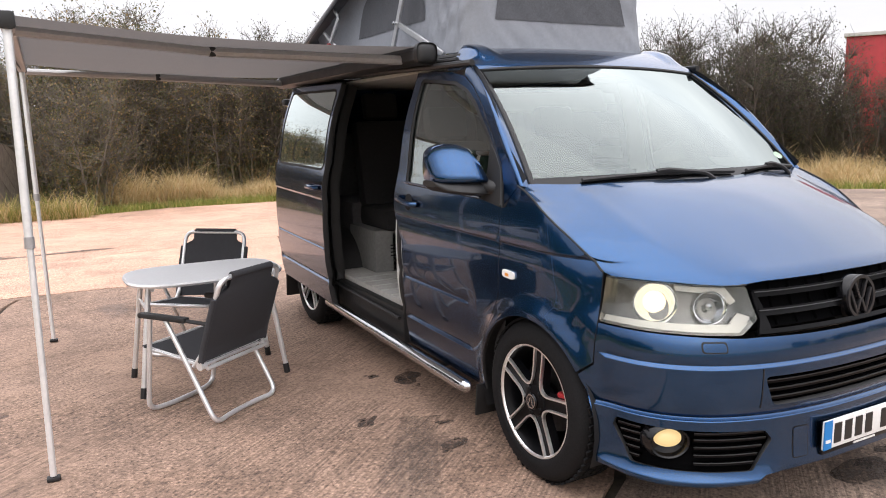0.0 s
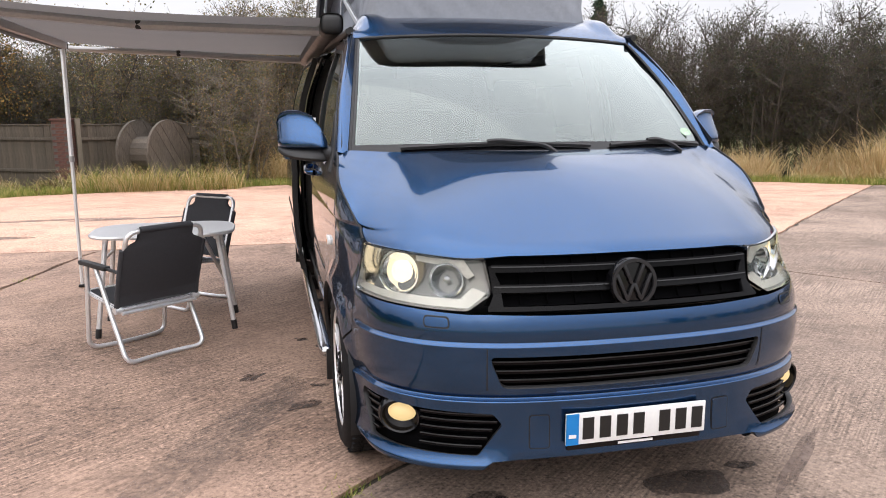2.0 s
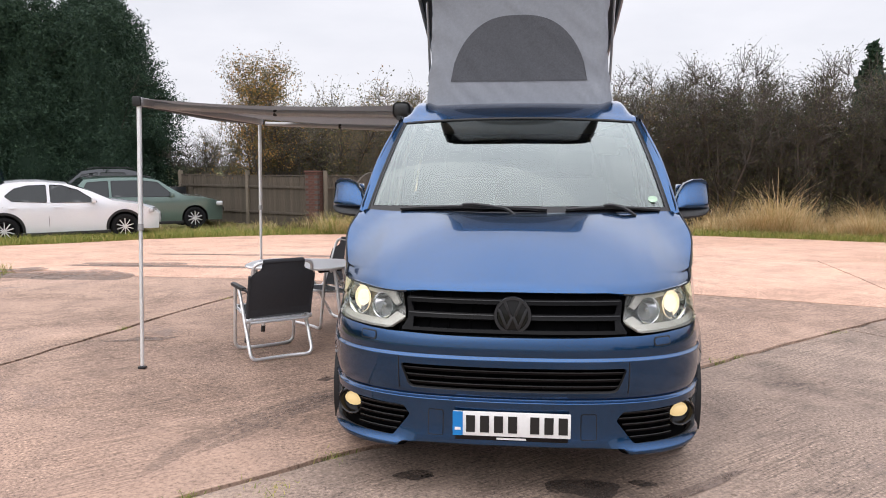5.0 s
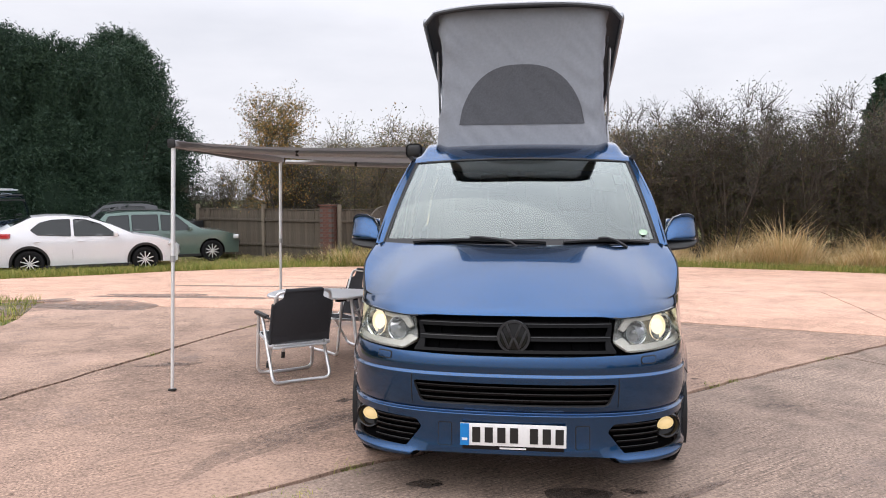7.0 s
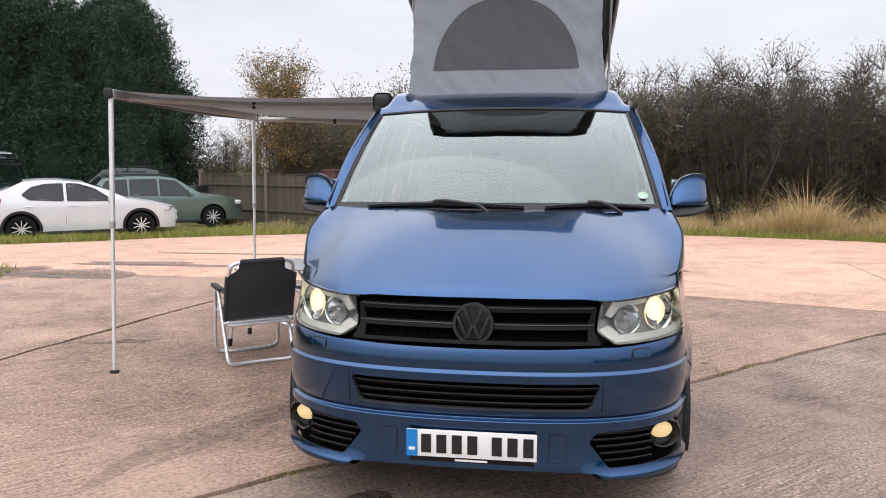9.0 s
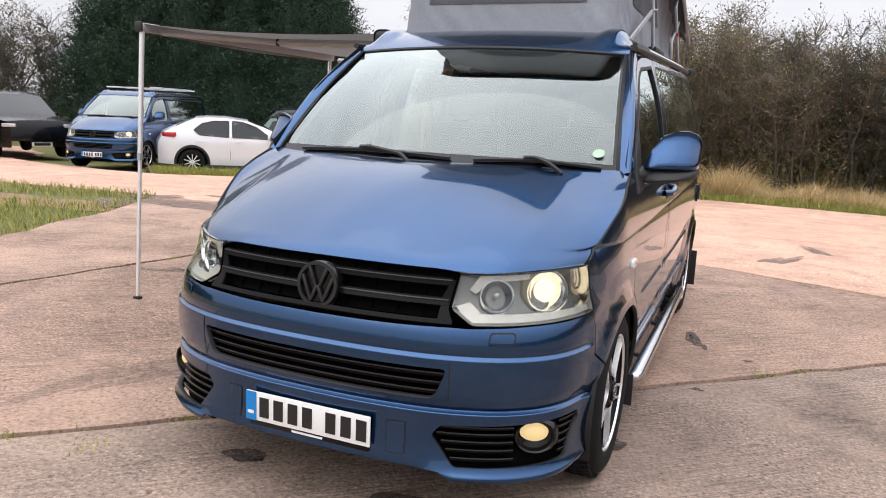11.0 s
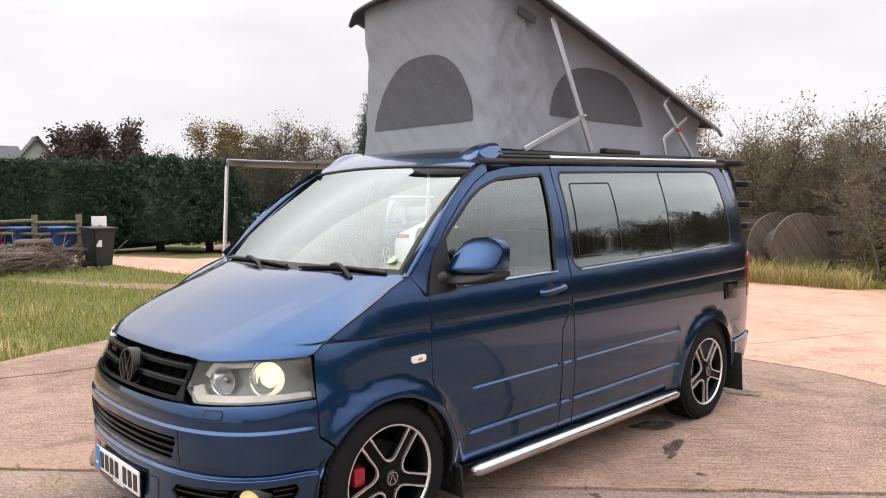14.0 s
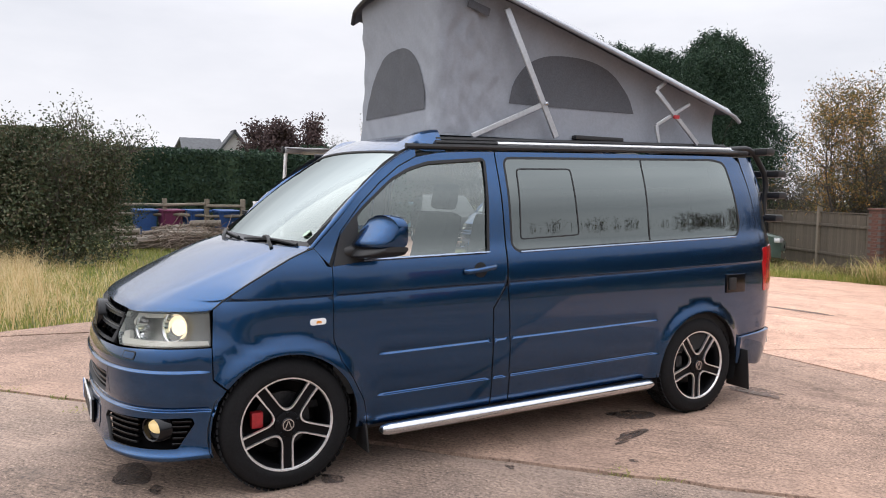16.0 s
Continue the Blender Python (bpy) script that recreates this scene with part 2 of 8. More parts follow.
def round_path(pts, r=0.05, seg=5, closed=False):
    """Corner points turned into a path with rounded bends."""
    pts = [Vector(p) for p in pts]
    n = len(pts)
    out = []
    for i, p in enumerate(pts):
        if not closed and i in (0, n - 1):
            out.append(p)
            continue
        a, b = pts[i - 1] - p, pts[(i + 1) % n] - p
        k = min(r, a.length * 0.45, b.length * 0.45)
        p0, p1 = p + a.normalized() * k, p + b.normalized() * k
        for j in range(seg + 1):
            t = j / seg
            out.append((1 - t) ** 2 * p0 + 2 * t * (1 - t) * p + t * t * p1)
    return out


def lathe(profile, sides=32, axis="x", bm=None):
    """profile: (radius, along) pairs turned about an axis through the origin."""
    bm = bm or bmesh.new()
    rings = []
    for r, h in profile:
        ring = []
        for k in range(sides):
            a = 2 * math.pi * k / sides
            c, s = r * math.cos(a), r * math.sin(a)
            ring.append(bm.verts.new({"x": (h, c, s), "y": (c, h, s), "z": (c, s, h)}[axis]))
        rings.append(ring)
    for a, b in zip(rings, rings[1:]):
        for k in range(sides):
            bm.faces.new((a[k], a[(k + 1) % sides], b[(k + 1) % sides], b[k]))
    return bm


def in_poly(x, y, poly):
    c, j = False, len(poly) - 1
    for i in range(len(poly)):
        xi, yi = poly[i]
        xj, yj = poly[j]
        if (yi > y) != (yj > y) and x < (xj - xi) * (y - yi) / (yj - yi) + xi:
            c = not c
        j = i
    return c


def resample(loop, step):
    out = []
    for a, b in zip(loop, loop[1:] + loop[:1]):
        k = max(1, int(math.ceil(math.dist(a, b) / step)))
        out += [(a[0] + (b[0] - a[0]) * i / k, a[1] + (b[1] - a[1]) * i / k) for i in range(k)]
    return out


def soften(loop, r, seg=4):
    """A polygon with its corners rounded."""
    return [(p.x, p.y) for p in round_path([(a, b, 0) for a, b in loop], r, seg, True)]


def fill2d(outer, holes=(), step=0.06, rows=None):
    """Triangles that fill a flat outline, with points inside for curvature."""
    loops = [resample(outer, step)] + [resample(h, step) for h in holes]
    pts, edges, marks = [], [], []
    for lp in loops:
        k = len(pts)
        pts += lp
        edges += [(k + i, k + (i + 1) % len(lp)) for i in range(len(lp))]
    xs, ys = [p[0] for p in loops[0]], [p[1] for p in loops[0]]
    rim = np.array(pts)
    grid_rows = rows if rows is not None else np.arange(min(ys) + step * 0.5, max(ys), step)
    for y in grid_rows:
        if not min(ys) < y < max(ys):
            continue
        for x in np.arange(min(xs) + step * 0.5, max(xs), step):
            if in_poly(x, y, loops[0]) and not any(in_poly(x, y, h) for h in loops[1:]):
                if np.min((rim[:, 0] - x) ** 2 + (rim[:, 1] - y) ** 2) > (0.3 * step) ** 2:
                    pts.append((float(x), float(y)))
    v, e, f, *_ = delaunay_2d_cdt([Vector(p) for p in pts], edges, [], 0, 1e-6)
    tris = []
    for t in f:
        cx, cy = sum(v[i].x for i in t) / 3, sum(v[i].y for i in t) / 3
        if in_poly(cx, cy, loops[0]) and not any(in_poly(cx, cy, h) for h in loops[1:]):
            a, b, c = (v[i] for i in t)
            if (b - a).cross(c - a) < 0:
                t = t[::-1]
            tris.append(tuple(t))
    return [(p.x, p.y) for p in v], tris


def edges_of(tris):
    cnt = {}
    for t in tris:
        for a, b in zip(t, t[1:] + t[:1]):
            cnt[(a, b)] = cnt.get((a, b), 0) + 1
    return [(a, b) for (a, b) in cnt if (b, a) not in cnt]


# ---------------------------------------------------------------- the van's skin
def curve_table(pts, per=24):
    """A dense table of a smooth curve through the points."""
    p = [np.array(q, float) for q in pts]
    p = [2 * p[0] - p[1]] + p + [2 * p[-1] - p[-2]]
    out = []
    for i in range(1, len(p) - 2):
        a, b, c, d = p[i - 1:i + 3]
        for k in range(per):
            t = k / per
            out.append(0.5 * (2 * b + (c - a) * t + (2 * a - 5 * b + 4 * c - d) * t * t + (3 * b - a - 3 * c + d) * t ** 3))
    out.append(p[-2])
    return np.array(out)


def sstep(a, b, x):
    t = np.clip((x - a) / (b - a), 0, 1)
    return t * t * (3 - 2 * t)


# outline of the body from above, from the middle of the nose round one side to the middle of the tail
PLAN_PTS = [(0, -0.872), (0.2, -0.866), (0.4, -0.843), (0.55, -0.805), (0.68, -0.748), (0.78, -0.672), (0.85, -0.582), (0.892, -0.48), (0.915, -0.36),
            (0.930, -0.2), (0.938, 0), (0.943, 0.4), (0.946, 1.0), (0.947, 2.0), (0.942, 3.0), (0.932, 3.4), (0.912, 3.64), (0.87, 3.80),
            (0.78, 3.90), (0.5, 3.94), (0, 3.955)]
half = curve_table(PLAN_PTS, 30)
plan = np.vstack([half[:0:-1] * (-1, 1), half])
plan_s = np.concatenate([[0], np.cumsum(np.hypot(*np.diff(plan, axis=0).T))])
plan_s -= plan_s[len(half) - 1]
tang = np.gradient(plan, plan_s, axis=0)
tang /= np.hypot(tang[:, 0], tang[:, 1])[:, None]
pos = plan_s >= 0
SIDE_Y0 = np.argmin(np.abs(half[:, 1] - -0.6))


def s_of_y(y):
    """Length along the outline at which the side stands at y."""
    ss, yy = plan_s[pos], half[:, 1]
    k = (ss > 0.3) & (ss < ss[-1] - 0.3)
    return float(np.interp(y, yy[k], ss[k]))


SO = curve_table([(0.10, -0.10), (0.20, -0.065), (0.28, -0.043), (0.40, -0.022), (0.55, -0.008), (0.70, -0.002), (0.85, 0.0), (1.0, -0.002), (1.10, -0.010),
                  (1.17, -0.024), (1.23, -0.041), (1.30, -0.053), (1.40, -0.069), (1.50, -0.090), (1.60, -0.120), (1.70, -0.156), (1.78, -0.182), (1.86, -0.212), (1.95, -0.26)])
FO = curve_table([(0.10, -0.06), (0.20, -0.010), (0.26, -0.002), (0.34, -0.012), (0.44, -0.014), (0.52, -0.010), (0.60, -0.008), (0.68, -0.012), (0.74, -0.030),
                  (0.78, -0.052), (0.83, -0.082), (0.88, -0.098), (0.93, -0.112), (0.98, -0.135), (1.05, -0.18), (1.2, -0.30), (1.95, -0.8)])


def shear(y):
    return 0.018 * np.where(y > 0.3, y, np.where(y < -0.3, 0.0, (y + 0.3) ** 2 / 1.2))


def ledge(d, depth, decay, w=0.009):
    """A step in the sheet: a short slope, then an easy return."""
    return np.where(d > 0, -depth * np.minimum(1, d / w) * np.exp(-np.abs(d) / decay), 0)


def offset(a, y, q):
    w = sstep(0.8, 1.5, a)
    o = np.interp(q, FO[:, 0], FO[:, 1]) * (1 - w) + np.interp(q, SO[:, 0], SO[:, 1]) * w
    d = 1.002 - q                                  # long crease under the door handles
    o = o + ledge(d, 0.013, 0.06) * sstep(-0.36, -0.30, y)
    d = q - 0.652                                  # rubbing crease on the doors
    o = o + ledge(d, 0.012, 0.03) * sstep(0.49, 0.52, y) * (1 - sstep(2.54, 2.57, y))
    d = q - 0.420                                  # sill crease
    o = o + ledge(d, 0.018, 0.05) * sstep(0.48, 0.54, y) * (1 - sstep(2.54, 2.60, y))
    f = 1 - sstep(1.10, 1.16, a)                   # ledges round the bumper
    d = q - 0.652
    o = o + ledge(d, 0.018, 0.035, 0.011) * f
    d = q - 0.460
    o = o + ledge(d, 0.024, 0.035, 0.011) * (1 - sstep(1.30, 1.40, a))
    d = q - (0.235 + 0.012 * sstep(0.3, 0.6, a))   # splitter lip
    o = o + 0.018 * np.exp(-np.abs(d) / 0.02) * sstep(0.40, 0.50, a) * (1 - sstep(1.05, 1.3, a))
    z = q + shear(y)
    for yc in (0.0, 3.0):                          # wheel arch flares
        r = np.hypot(y - yc, z - 0.335)
        o = o + 0.028 * (1 - sstep(0.376, 0.485, r)) * sstep(1.0, 1.25, a)
    return o


def surf(s, q, out=0.0):
    s, q = np.asarray(s, float), np.asarray(q, float)
    x, y = np.interp(s, plan_s, plan[:, 0]), np.interp(s, plan_s, plan[:, 1])
    tx, ty = np.interp(s, plan_s, tang[:, 0]), np.interp(s, plan_s, tang[:, 1])
    o = offset(np.abs(s), y, q) + out
    return np.stack([x + ty * o, y - tx * o, q + shear(y)], -1)


def surf_n(s, q, e=0.0015):
    s, q = np.asarray(s, float), np.asarray(q, float)
    n = np.cross(surf(s + 4 * e, q) - surf(s - 4 * e, q), surf(s, q + e) - surf(s, q - e))
    return n / np.linalg.norm(n, axis=-1, keepdims=True)


def side_pt(y, z, out=0.0):
    s = s_of_y(y)
    return surf(s, z - shear(np.float64(y)), out)


ROWS_Q = sorted(list(np.arange(0.16, 1.95, 0.045)) + [k + d for k, sd in ((1.002, -1), (0.652, 1), (0.420, 1), (0.460, 1)) for d in (-0.004 * sd, 0.0015 * sd, 0.005 * sd, 0.0085 * sd, 0.013 * sd, 0.022 * sd, -0.02 * sd)])
ROWS_Q = [q for q in ROWS_Q if not any(abs(q - g) < 1e-6 and min(abs(q - k) for k in (1.002, 0.652, 0.420, 0.460)) < 0.03 for g in np.arange(0.16, 1.95, 0.045))]


def inset(loop, d):
    area = sum(a[0] * b[1] - b[0] * a[1] for a, b in zip(loop, loop[1:] + loop[:1]))
    sg = 1 if area > 0 else -1
    out = []
    for i, p in enumerate(loop):
        a, b = Vector(loop[i - 1]), Vector(loop[(i + 1) % len(loop)])
        p = Vector(p)
        e0, e1 = (p - a).normalized(), (b - p).normalized()
        n0, n1 = Vector((-e0.y, e0.x)) * sg, Vector((-e1.y, e1.x)) * sg
        k = n0 + n1
        out.append(tuple(p + k * (d / max(0.35, k.dot(n0)))))
    return out


def to_sq(loop):
    return [(s_of_y(y), z - float(shear(np.float64(y)))) for y, z in loop]


def skin(name, outer, holes, mat, parent, mirror=False, label="", out=0.0, gap=0.0025, lip=0.016, step=0.055, sq=False, rows=ROWS_Q, move=(0, 0, 0), bow=0.0):
    """A curved sheet-metal panel cut out of the body's skin. Outlines are (y, z) on a side, or (s, q) round the nose."""
    o2 = inset(list(outer if sq else to_sq(outer)), gap) if gap else list(outer if sq else to_sq(outer))
    h2 = [list(h if sq else to_sq(h)) for h in holes]
    pts, tris = fill2d(o2, h2, step, rows)
    P = np.array(pts)
    sg = -1.0 if mirror else 1.0
    v = surf(P[:, 0], P[:, 1], out)
    nr = surf_n(P[:, 0], P[:, 1]) - np.array((0, 0, bow))
    if mirror:
        v[:, 0] *= -1
        nr[:, 0] *= -1
        tris = [t[::-1] for t in tris]
    v = v + np.array(move)
    verts, nrm, faces = list(map(tuple, v)), list(map(tuple, nr)), list(tris)
    if lip:
        for a, b in edges_of(tris):
            k = len(verts)
            pa, pb, na, nb = v[a], v[b], nr[a], nr[b]
            ed = pb - pa
            nn = np.cross(ed, (na + nb) / 2)
            nn = nn / (np.linalg.norm(nn) + 1e-9)
            verts += [tuple(pa), tuple(pb), tuple(pb - nb * lip), tuple(pa - na * lip)]
            nrm += [tuple(nn + 0.6 * na), tuple(nn + 0.6 * nb), tuple(nn), tuple(nn)]
            faces.append((k + 1, k, k + 3, k + 2))
    ob = part(name, (verts, faces, nrm), mat, parent, label)
    if 0 < lip < 0.04 and mat is M_BLUE and len(tris) > 40:       # panel lips turned near-black: shade inside shut lines is put into the colour
        ob.data.materials.append(M_SEAL)
        ob.data.polygons.foreach_set("material_index", [0] * len(tris) + [1] * (len(faces) - len(tris)))
    return ob


def patch(name, fn, nu, nv, mat, parent, label="", lip=0.0, flip=False, smoothn=True):
    """A curved sheet: fn(u, v) for u, v from 0 to 1."""
    verts, nrm, faces = [], [], []
    for j in range(nv + 1):
        for i in range(nu + 1):
            u, v = i / nu, j / nv
            p = np.array(fn(u, v))
            e = 0.004
            du = np.array(fn(min(1, u + e), v)) - np.array(fn(max(0, u - e), v))
            dv = np.array(fn(u, min(1, v + e))) - np.array(fn(u, max(0, v - e)))
            n = np.cross(du, dv)
            n = n / (np.linalg.norm(n) + 1e-12)
            verts.append(p)
            nrm.append(-n if flip else n)
    for j in range(nv):
        for i in range(nu):
            a = j * (nu + 1) + i
            f = (a, a + 1, a + nu + 2, a + nu + 1)
            faces.append(f[::-1] if flip else f)
    if lip:
        base = list(faces)
        for a, b in edges_of(base):
            k = len(verts)
            pa, pb, na, nb = verts[a], verts[b], nrm[a], nrm[b]
            nn = np.cross(pb - pa, na)
            nn = nn / (np.linalg.norm(nn) + 1e-9)
            verts += [pa, pb, pb - nb * lip, pa - na * lip]
            nrm += [nn + 0.6 * na, nn + 0.6 * nb, nn, nn]
            faces.append((k + 1, k, k + 3, k + 2))
    return part(name, ([tuple(p) for p in verts], faces, [tuple(p) for p in nrm]), mat, parent, label)


def arc(yc, zc, r, a0, a1, n):
    return [(yc + r * math.cos(radians(a0 + (a1 - a0) * i / n)), zc + r * math.sin(radians(a0 + (a1 - a0) * i / n))) for i in range(n + 1)]


# outlines on the side, as (y, z)
BONNET_EDGE = [(-0.365, 0.955), (-0.30, 1.005), (-0.2, 1.072), (-0.08, 1.145), (0.02, 1.198), (0.10, 1.232), (0.15, 1.248)]
DOOR_FRONT = [(0.455, 0.265), (0.42, 0.42), (0.345, 0.565), (0.285, 0.655), (0.245, 0.77), (0.242, 1.15)]
DOOR_TOP = [(0.30, 1.33), (0.42, 1.475), (0.55, 1.595), (0.68, 1.69), (0.80, 1.75), (0.95, 1.78), (1.12, 1.792), (1.338, 1.80)]
DOOR_REAR = [(1.338, 1.02), (1.238, 0.87), (1.25, 0.275)]
O_FENDER = [(-0.368, 0.615), (-0.372, 0.775)] + BONNET_EDGE + [(0.19, 1.20), (0.215, 1.155)] + DOOR_FRONT[::-1] + arc(0, 0.335, 0.378, -9, 143, 26)
O_FENDER = O_FENDER[:2] + O_FENDER[2:]
O_DOOR = DOOR_FRONT + DOOR_TOP + DOOR_REAR
W_DOOR = soften([(0.362, 1.178), (0.352, 1.375), (0.46, 1.48), (0.62, 1.612), (0.74, 1.677), (0.87, 1.718), (1.258, 1.752), (1.216, 1.20)], 0.03)
O_BFILL = [(1.254, 0.275), (1.242, 0.866), (1.340, 1.005), (1.362, 0.70), (1.378, 0.28)]
O_QUARTER = ([(1.382, 0.28), (1.364, 0.70), (1.345, 1.02), (1.342, 1.80), (2.2, 1.822), (3.2, 1.842), (3.50, 1.845), (3.57, 1.80), (3.66, 1.27), (3.70, 1.10),
              (3.72, 0.83), (3.72, 0.53)] + [(3.44, 0.50)] + arc(3.0, 0.35, 0.378, 14, 188, 26) + [(2.60, 0.292)])
W_QUARTER = soften([(1.398, 1.762), (3.25, 1.812), (3.385, 1.79), (3.435, 1.345), (3.395, 1.262), (1.425, 1.204), (1.388, 1.235)], 0.05)
O_SLIDE = [(1.35, 0.285), (1.35, 1.80), (2.0, 1.815), (2.46, 1.825), (2.50, 1.25), (2.50, 0.66), (2.50, 0.31)]
W_SLIDE = soften([(1.395, 1.225), (1.400, 1.755), (2.42, 1.775), (2.455, 1.24)], 0.05)
O_REARQ = ([(2.50, 0.31), (2.50, 1.825), (3.2, 1.842), (3.50, 1.845), (3.57, 1.80), (3.66, 1.27), (3.70, 1.10), (3.72, 0.83), (3.72, 0.53), (3.44, 0.50)]
           + arc(3.0, 0.35, 0.378, 14, 188, 26) + [(2.60, 0.302)])
W_REARQ = soften([(2.56, 1.785), (3.25, 1.812), (3.385, 1.79), (3.435, 1.345), (3.395, 1.262), (2.58, 1.24)], 0.05)


M_DISC = plain("dull_disc_steel", (0.05, 0.05, 0.052), 0.5, 0.8, 60, 0.3)


def wheel(parent, x, y, side, r=0.35):
    """Tyre, black five-spoke rim with machined faces, disc and hub cap. side: +1 or -1, the way it faces."""
    w = new("wheel")
    w.parent = parent
    w.matrix_world = pose(x, y, r - 0.005, 0, 0, 0 if side > 0 else 180)
    ty = lathe([(0.240, 0.002), (0.252, 0.010), (0.275, 0.014), (0.282, 0.011), (0.305, 0.012), (0.328, 0.000), (0.343, -0.022), (0.350, -0.05), (0.351, -0.11), (0.350, -0.17), (0.344, -0.205), (0.32, -0.232),
                (0.27, -0.235), (0.240, -0.215), (0.240, 0.002)], 64)
    part("tyre", ty, M_RUBBER, w)
    tread = bmesh.new()
    for k in range(60):
        for j, hx in enumerate((-0.035, -0.08, -0.125, -0.17)):
            a = 2 * math.pi * (k + 0.5 * (j % 2)) / 60
            m = Matrix.Rotation(a, 4, "X") @ Matrix.Translation((hx, 0, 0.352)) @ Matrix.Rotation(0.35 * (-1) ** j, 4, "Z")
            c = bmesh.ops.create_cube(tread, size=1.0, matrix=m @ Matrix.Diagonal((0.034, 0.026, 0.010, 1)))
    part("tread", tread, M_RUBBER, w, smooth=False)
    part("rim_barrel", lathe([(0.242, 0.0), (0.236, -0.006), (0.226, -0.02), (0.216, -0.06), (0.208, -0.19), (0.215, -0.205), (0.10, -0.206)], 48), M_WHEELB, w)
    part("rim_lip", lathe([(0.245, -0.004), (0.245, 0.005), (0.237, 0.004), (0.233, -0.004)], 64), M_WHEELF, w, "machined bright rim edge")
    turn = math.pi / 5 if side > 0 else -0.16
    part("wheel_centre", lathe([(0.0, 0.0), (0.050, 0.0), (0.066, -0.006), (0.074, -0.03), (0.07, -0.07)], 30), M_WHEELB, w)
    for k in range(5):
        mr = Matrix.Rotation(2 * math.pi * k / 5 + turn, 4, "X")
        back = bmesh.new()
        rows = []
        for rr, hw, h in ((0.030, 0.030, -0.002), (0.08, 0.027, -0.008), (0.14, 0.0255, -0.010), (0.20, 0.0265, -0.008), (0.236, 0.029, -0.004)):
            rows.append([back.verts.new(mr @ Vector((h - dx, sy * hw, rr))) for sy, dx in ((-1.25, 0.045), (-1, 0.003), (-0.55, 0.006), (0.55, 0.006), (1, 0.003), (1.25, 0.045))])
        for r0, r1 in zip(rows, rows[1:]):
            for q in range(5):
                back.faces.new((r0[q], r0[q + 1], r1[q + 1], r1[q]))
        part("spoke", back, M_WHEELB, w)
    for k in range(5):                              # bright turned edge round each opening between two spokes
        a0, a1 = 2 * math.pi * k / 5 + turn, 2 * math.pi * (k + 1) / 5 + turn
        def at(a, rr, off):
            return Vector((0, -math.sin(a) * rr + math.cos(a) * off, math.cos(a) * rr + math.sin(a) * off))
        am = (a0 + a1) / 2
        path = round_path([at(a0, 0.236, -0.028), at(am, 0.026 / math.sin(math.pi / 5), 0), at(a1, 0.236, 0.028)], 0.080, 12)
        fine = [path[0] + (path[1] - path[0]) * j / 4 for j in range(4)] + path[1:-1] + [path[-2] + (path[-1] - path[-2]) * j / 4 for j in range(1, 5)]
        fc, rows = bmesh.new(), []
        for j, p in enumerate(fine):
            d = (fine[min(j + 1, len(fine) - 1)] - fine[max(j - 1, 0)]).normalized()
            nn = Vector((0, -d.z, d.y))
            hw = 0.0040 + 0.002 * abs(2 * j / (len(fine) - 1) - 1) ** 6 + 0.002 * math.exp(-((j / (len(fine) - 1) - 0.5) / 0.12) ** 2)
            h = 0.001 - 0.003 * math.sin(math.pi * min(1, p.length / 0.24))
            rows.append([fc.verts.new(p + nn * (e * hw) + Vector((h - dx, 0, 0))) for e, dx in ((-1.1, 0.014), (-0.85, 0), (0.85, 0), (1.1, 0.014))])
        for r0, r1 in zip(rows, rows[1:]):
            for q in range(3):
                fc.faces.new((r0[q], r0[q + 1], r1[q + 1], r1[q]))
        bmesh.ops.recalc_face_normals(fc, faces=fc.faces)
        part("spoke_face", fc, M_WHEELF, w, "machined bright spoke edge", smooth=False)
    for k in range(5):
        a = 2 * math.pi * (k + 0.5) / 5 - (math.pi / 5 if side > 0 else -0.16)
        b = lathe([(0.011, -0.03), (0.011, 0.0), (0.007, 0.004), (0.0, 0.004)], 8)
        bmesh.ops.translate(b, verts=b.verts, vec=(0, 0.056 * math.sin(a), 0.056 * math.cos(a)))
        part("wheel_bolt", b, M_WHEELB, w)
    cap = part("hub_cap", lathe([(0.036, -0.02), (0.036, 0.006), (0.032, 0.010), (0.0, 0.012)], 24), M_BLACKP, w)
    part("emblem_ring", lathe([(0.031, 0.010), (0.031, 0.0135), (0.026, 0.0135), (0.026, 0.010)], 24), M_CHROME, cap)
    bb = bmesh.new()
    for sgn in (-1, 1):
        box_bm(0.012, sgn * 0.009, 0.0, 0.003, 0.005, 0.044, m=Matrix.Rotation(sgn * 0.35, 4, "X"), bm=bb)
    part("emblem_bar", bb, M_CHROME, cap)
    part("brake_disc", lathe([(0.06, -0.10), (0.150, -0.10), (0.150, -0.12), (0.06, -0.12)], 40), M_DISC, w, "dull steel brake disc")
    cal = bmesh.new()
    box_bm(-0.065, (-0.145 if side > 0 else 0.145), 0.028, 0.055, 0.062, 0.085, 0.012, bm=cal)
    part("brake_caliper", cal, M_RED if y < 1 else M_DISC, w, "red brake caliper" if y < 1 else "dull steel brake caliper")
    return w


BON_S = s_of_y(BONNET_EDGE[0][0])


def bonnet_lead(k):
    """Leading edge, on the nose's own curve."""
    return surf(k * BON_S, np.interp(k * BON_S, [0, 0.45, 0.58, 0.75, BON_S], [0.950, 0.948, 0.938, 0.942, 0.955]), -0.003)


def bonnet_rear(k):
    return np.array((0.900 * k, -0.088 + 0.238 * k * k, 1.255 - 0.007 * k * k))


def bonnet_side(v):
    n = len(BONNET_EDGE) - 1
    ey, ez = (np.interp(v * n, range(n + 1), [p[i] for p in BONNET_EDGE]) for i in (0, 1))
    return side_pt(ey, ez, -0.004)


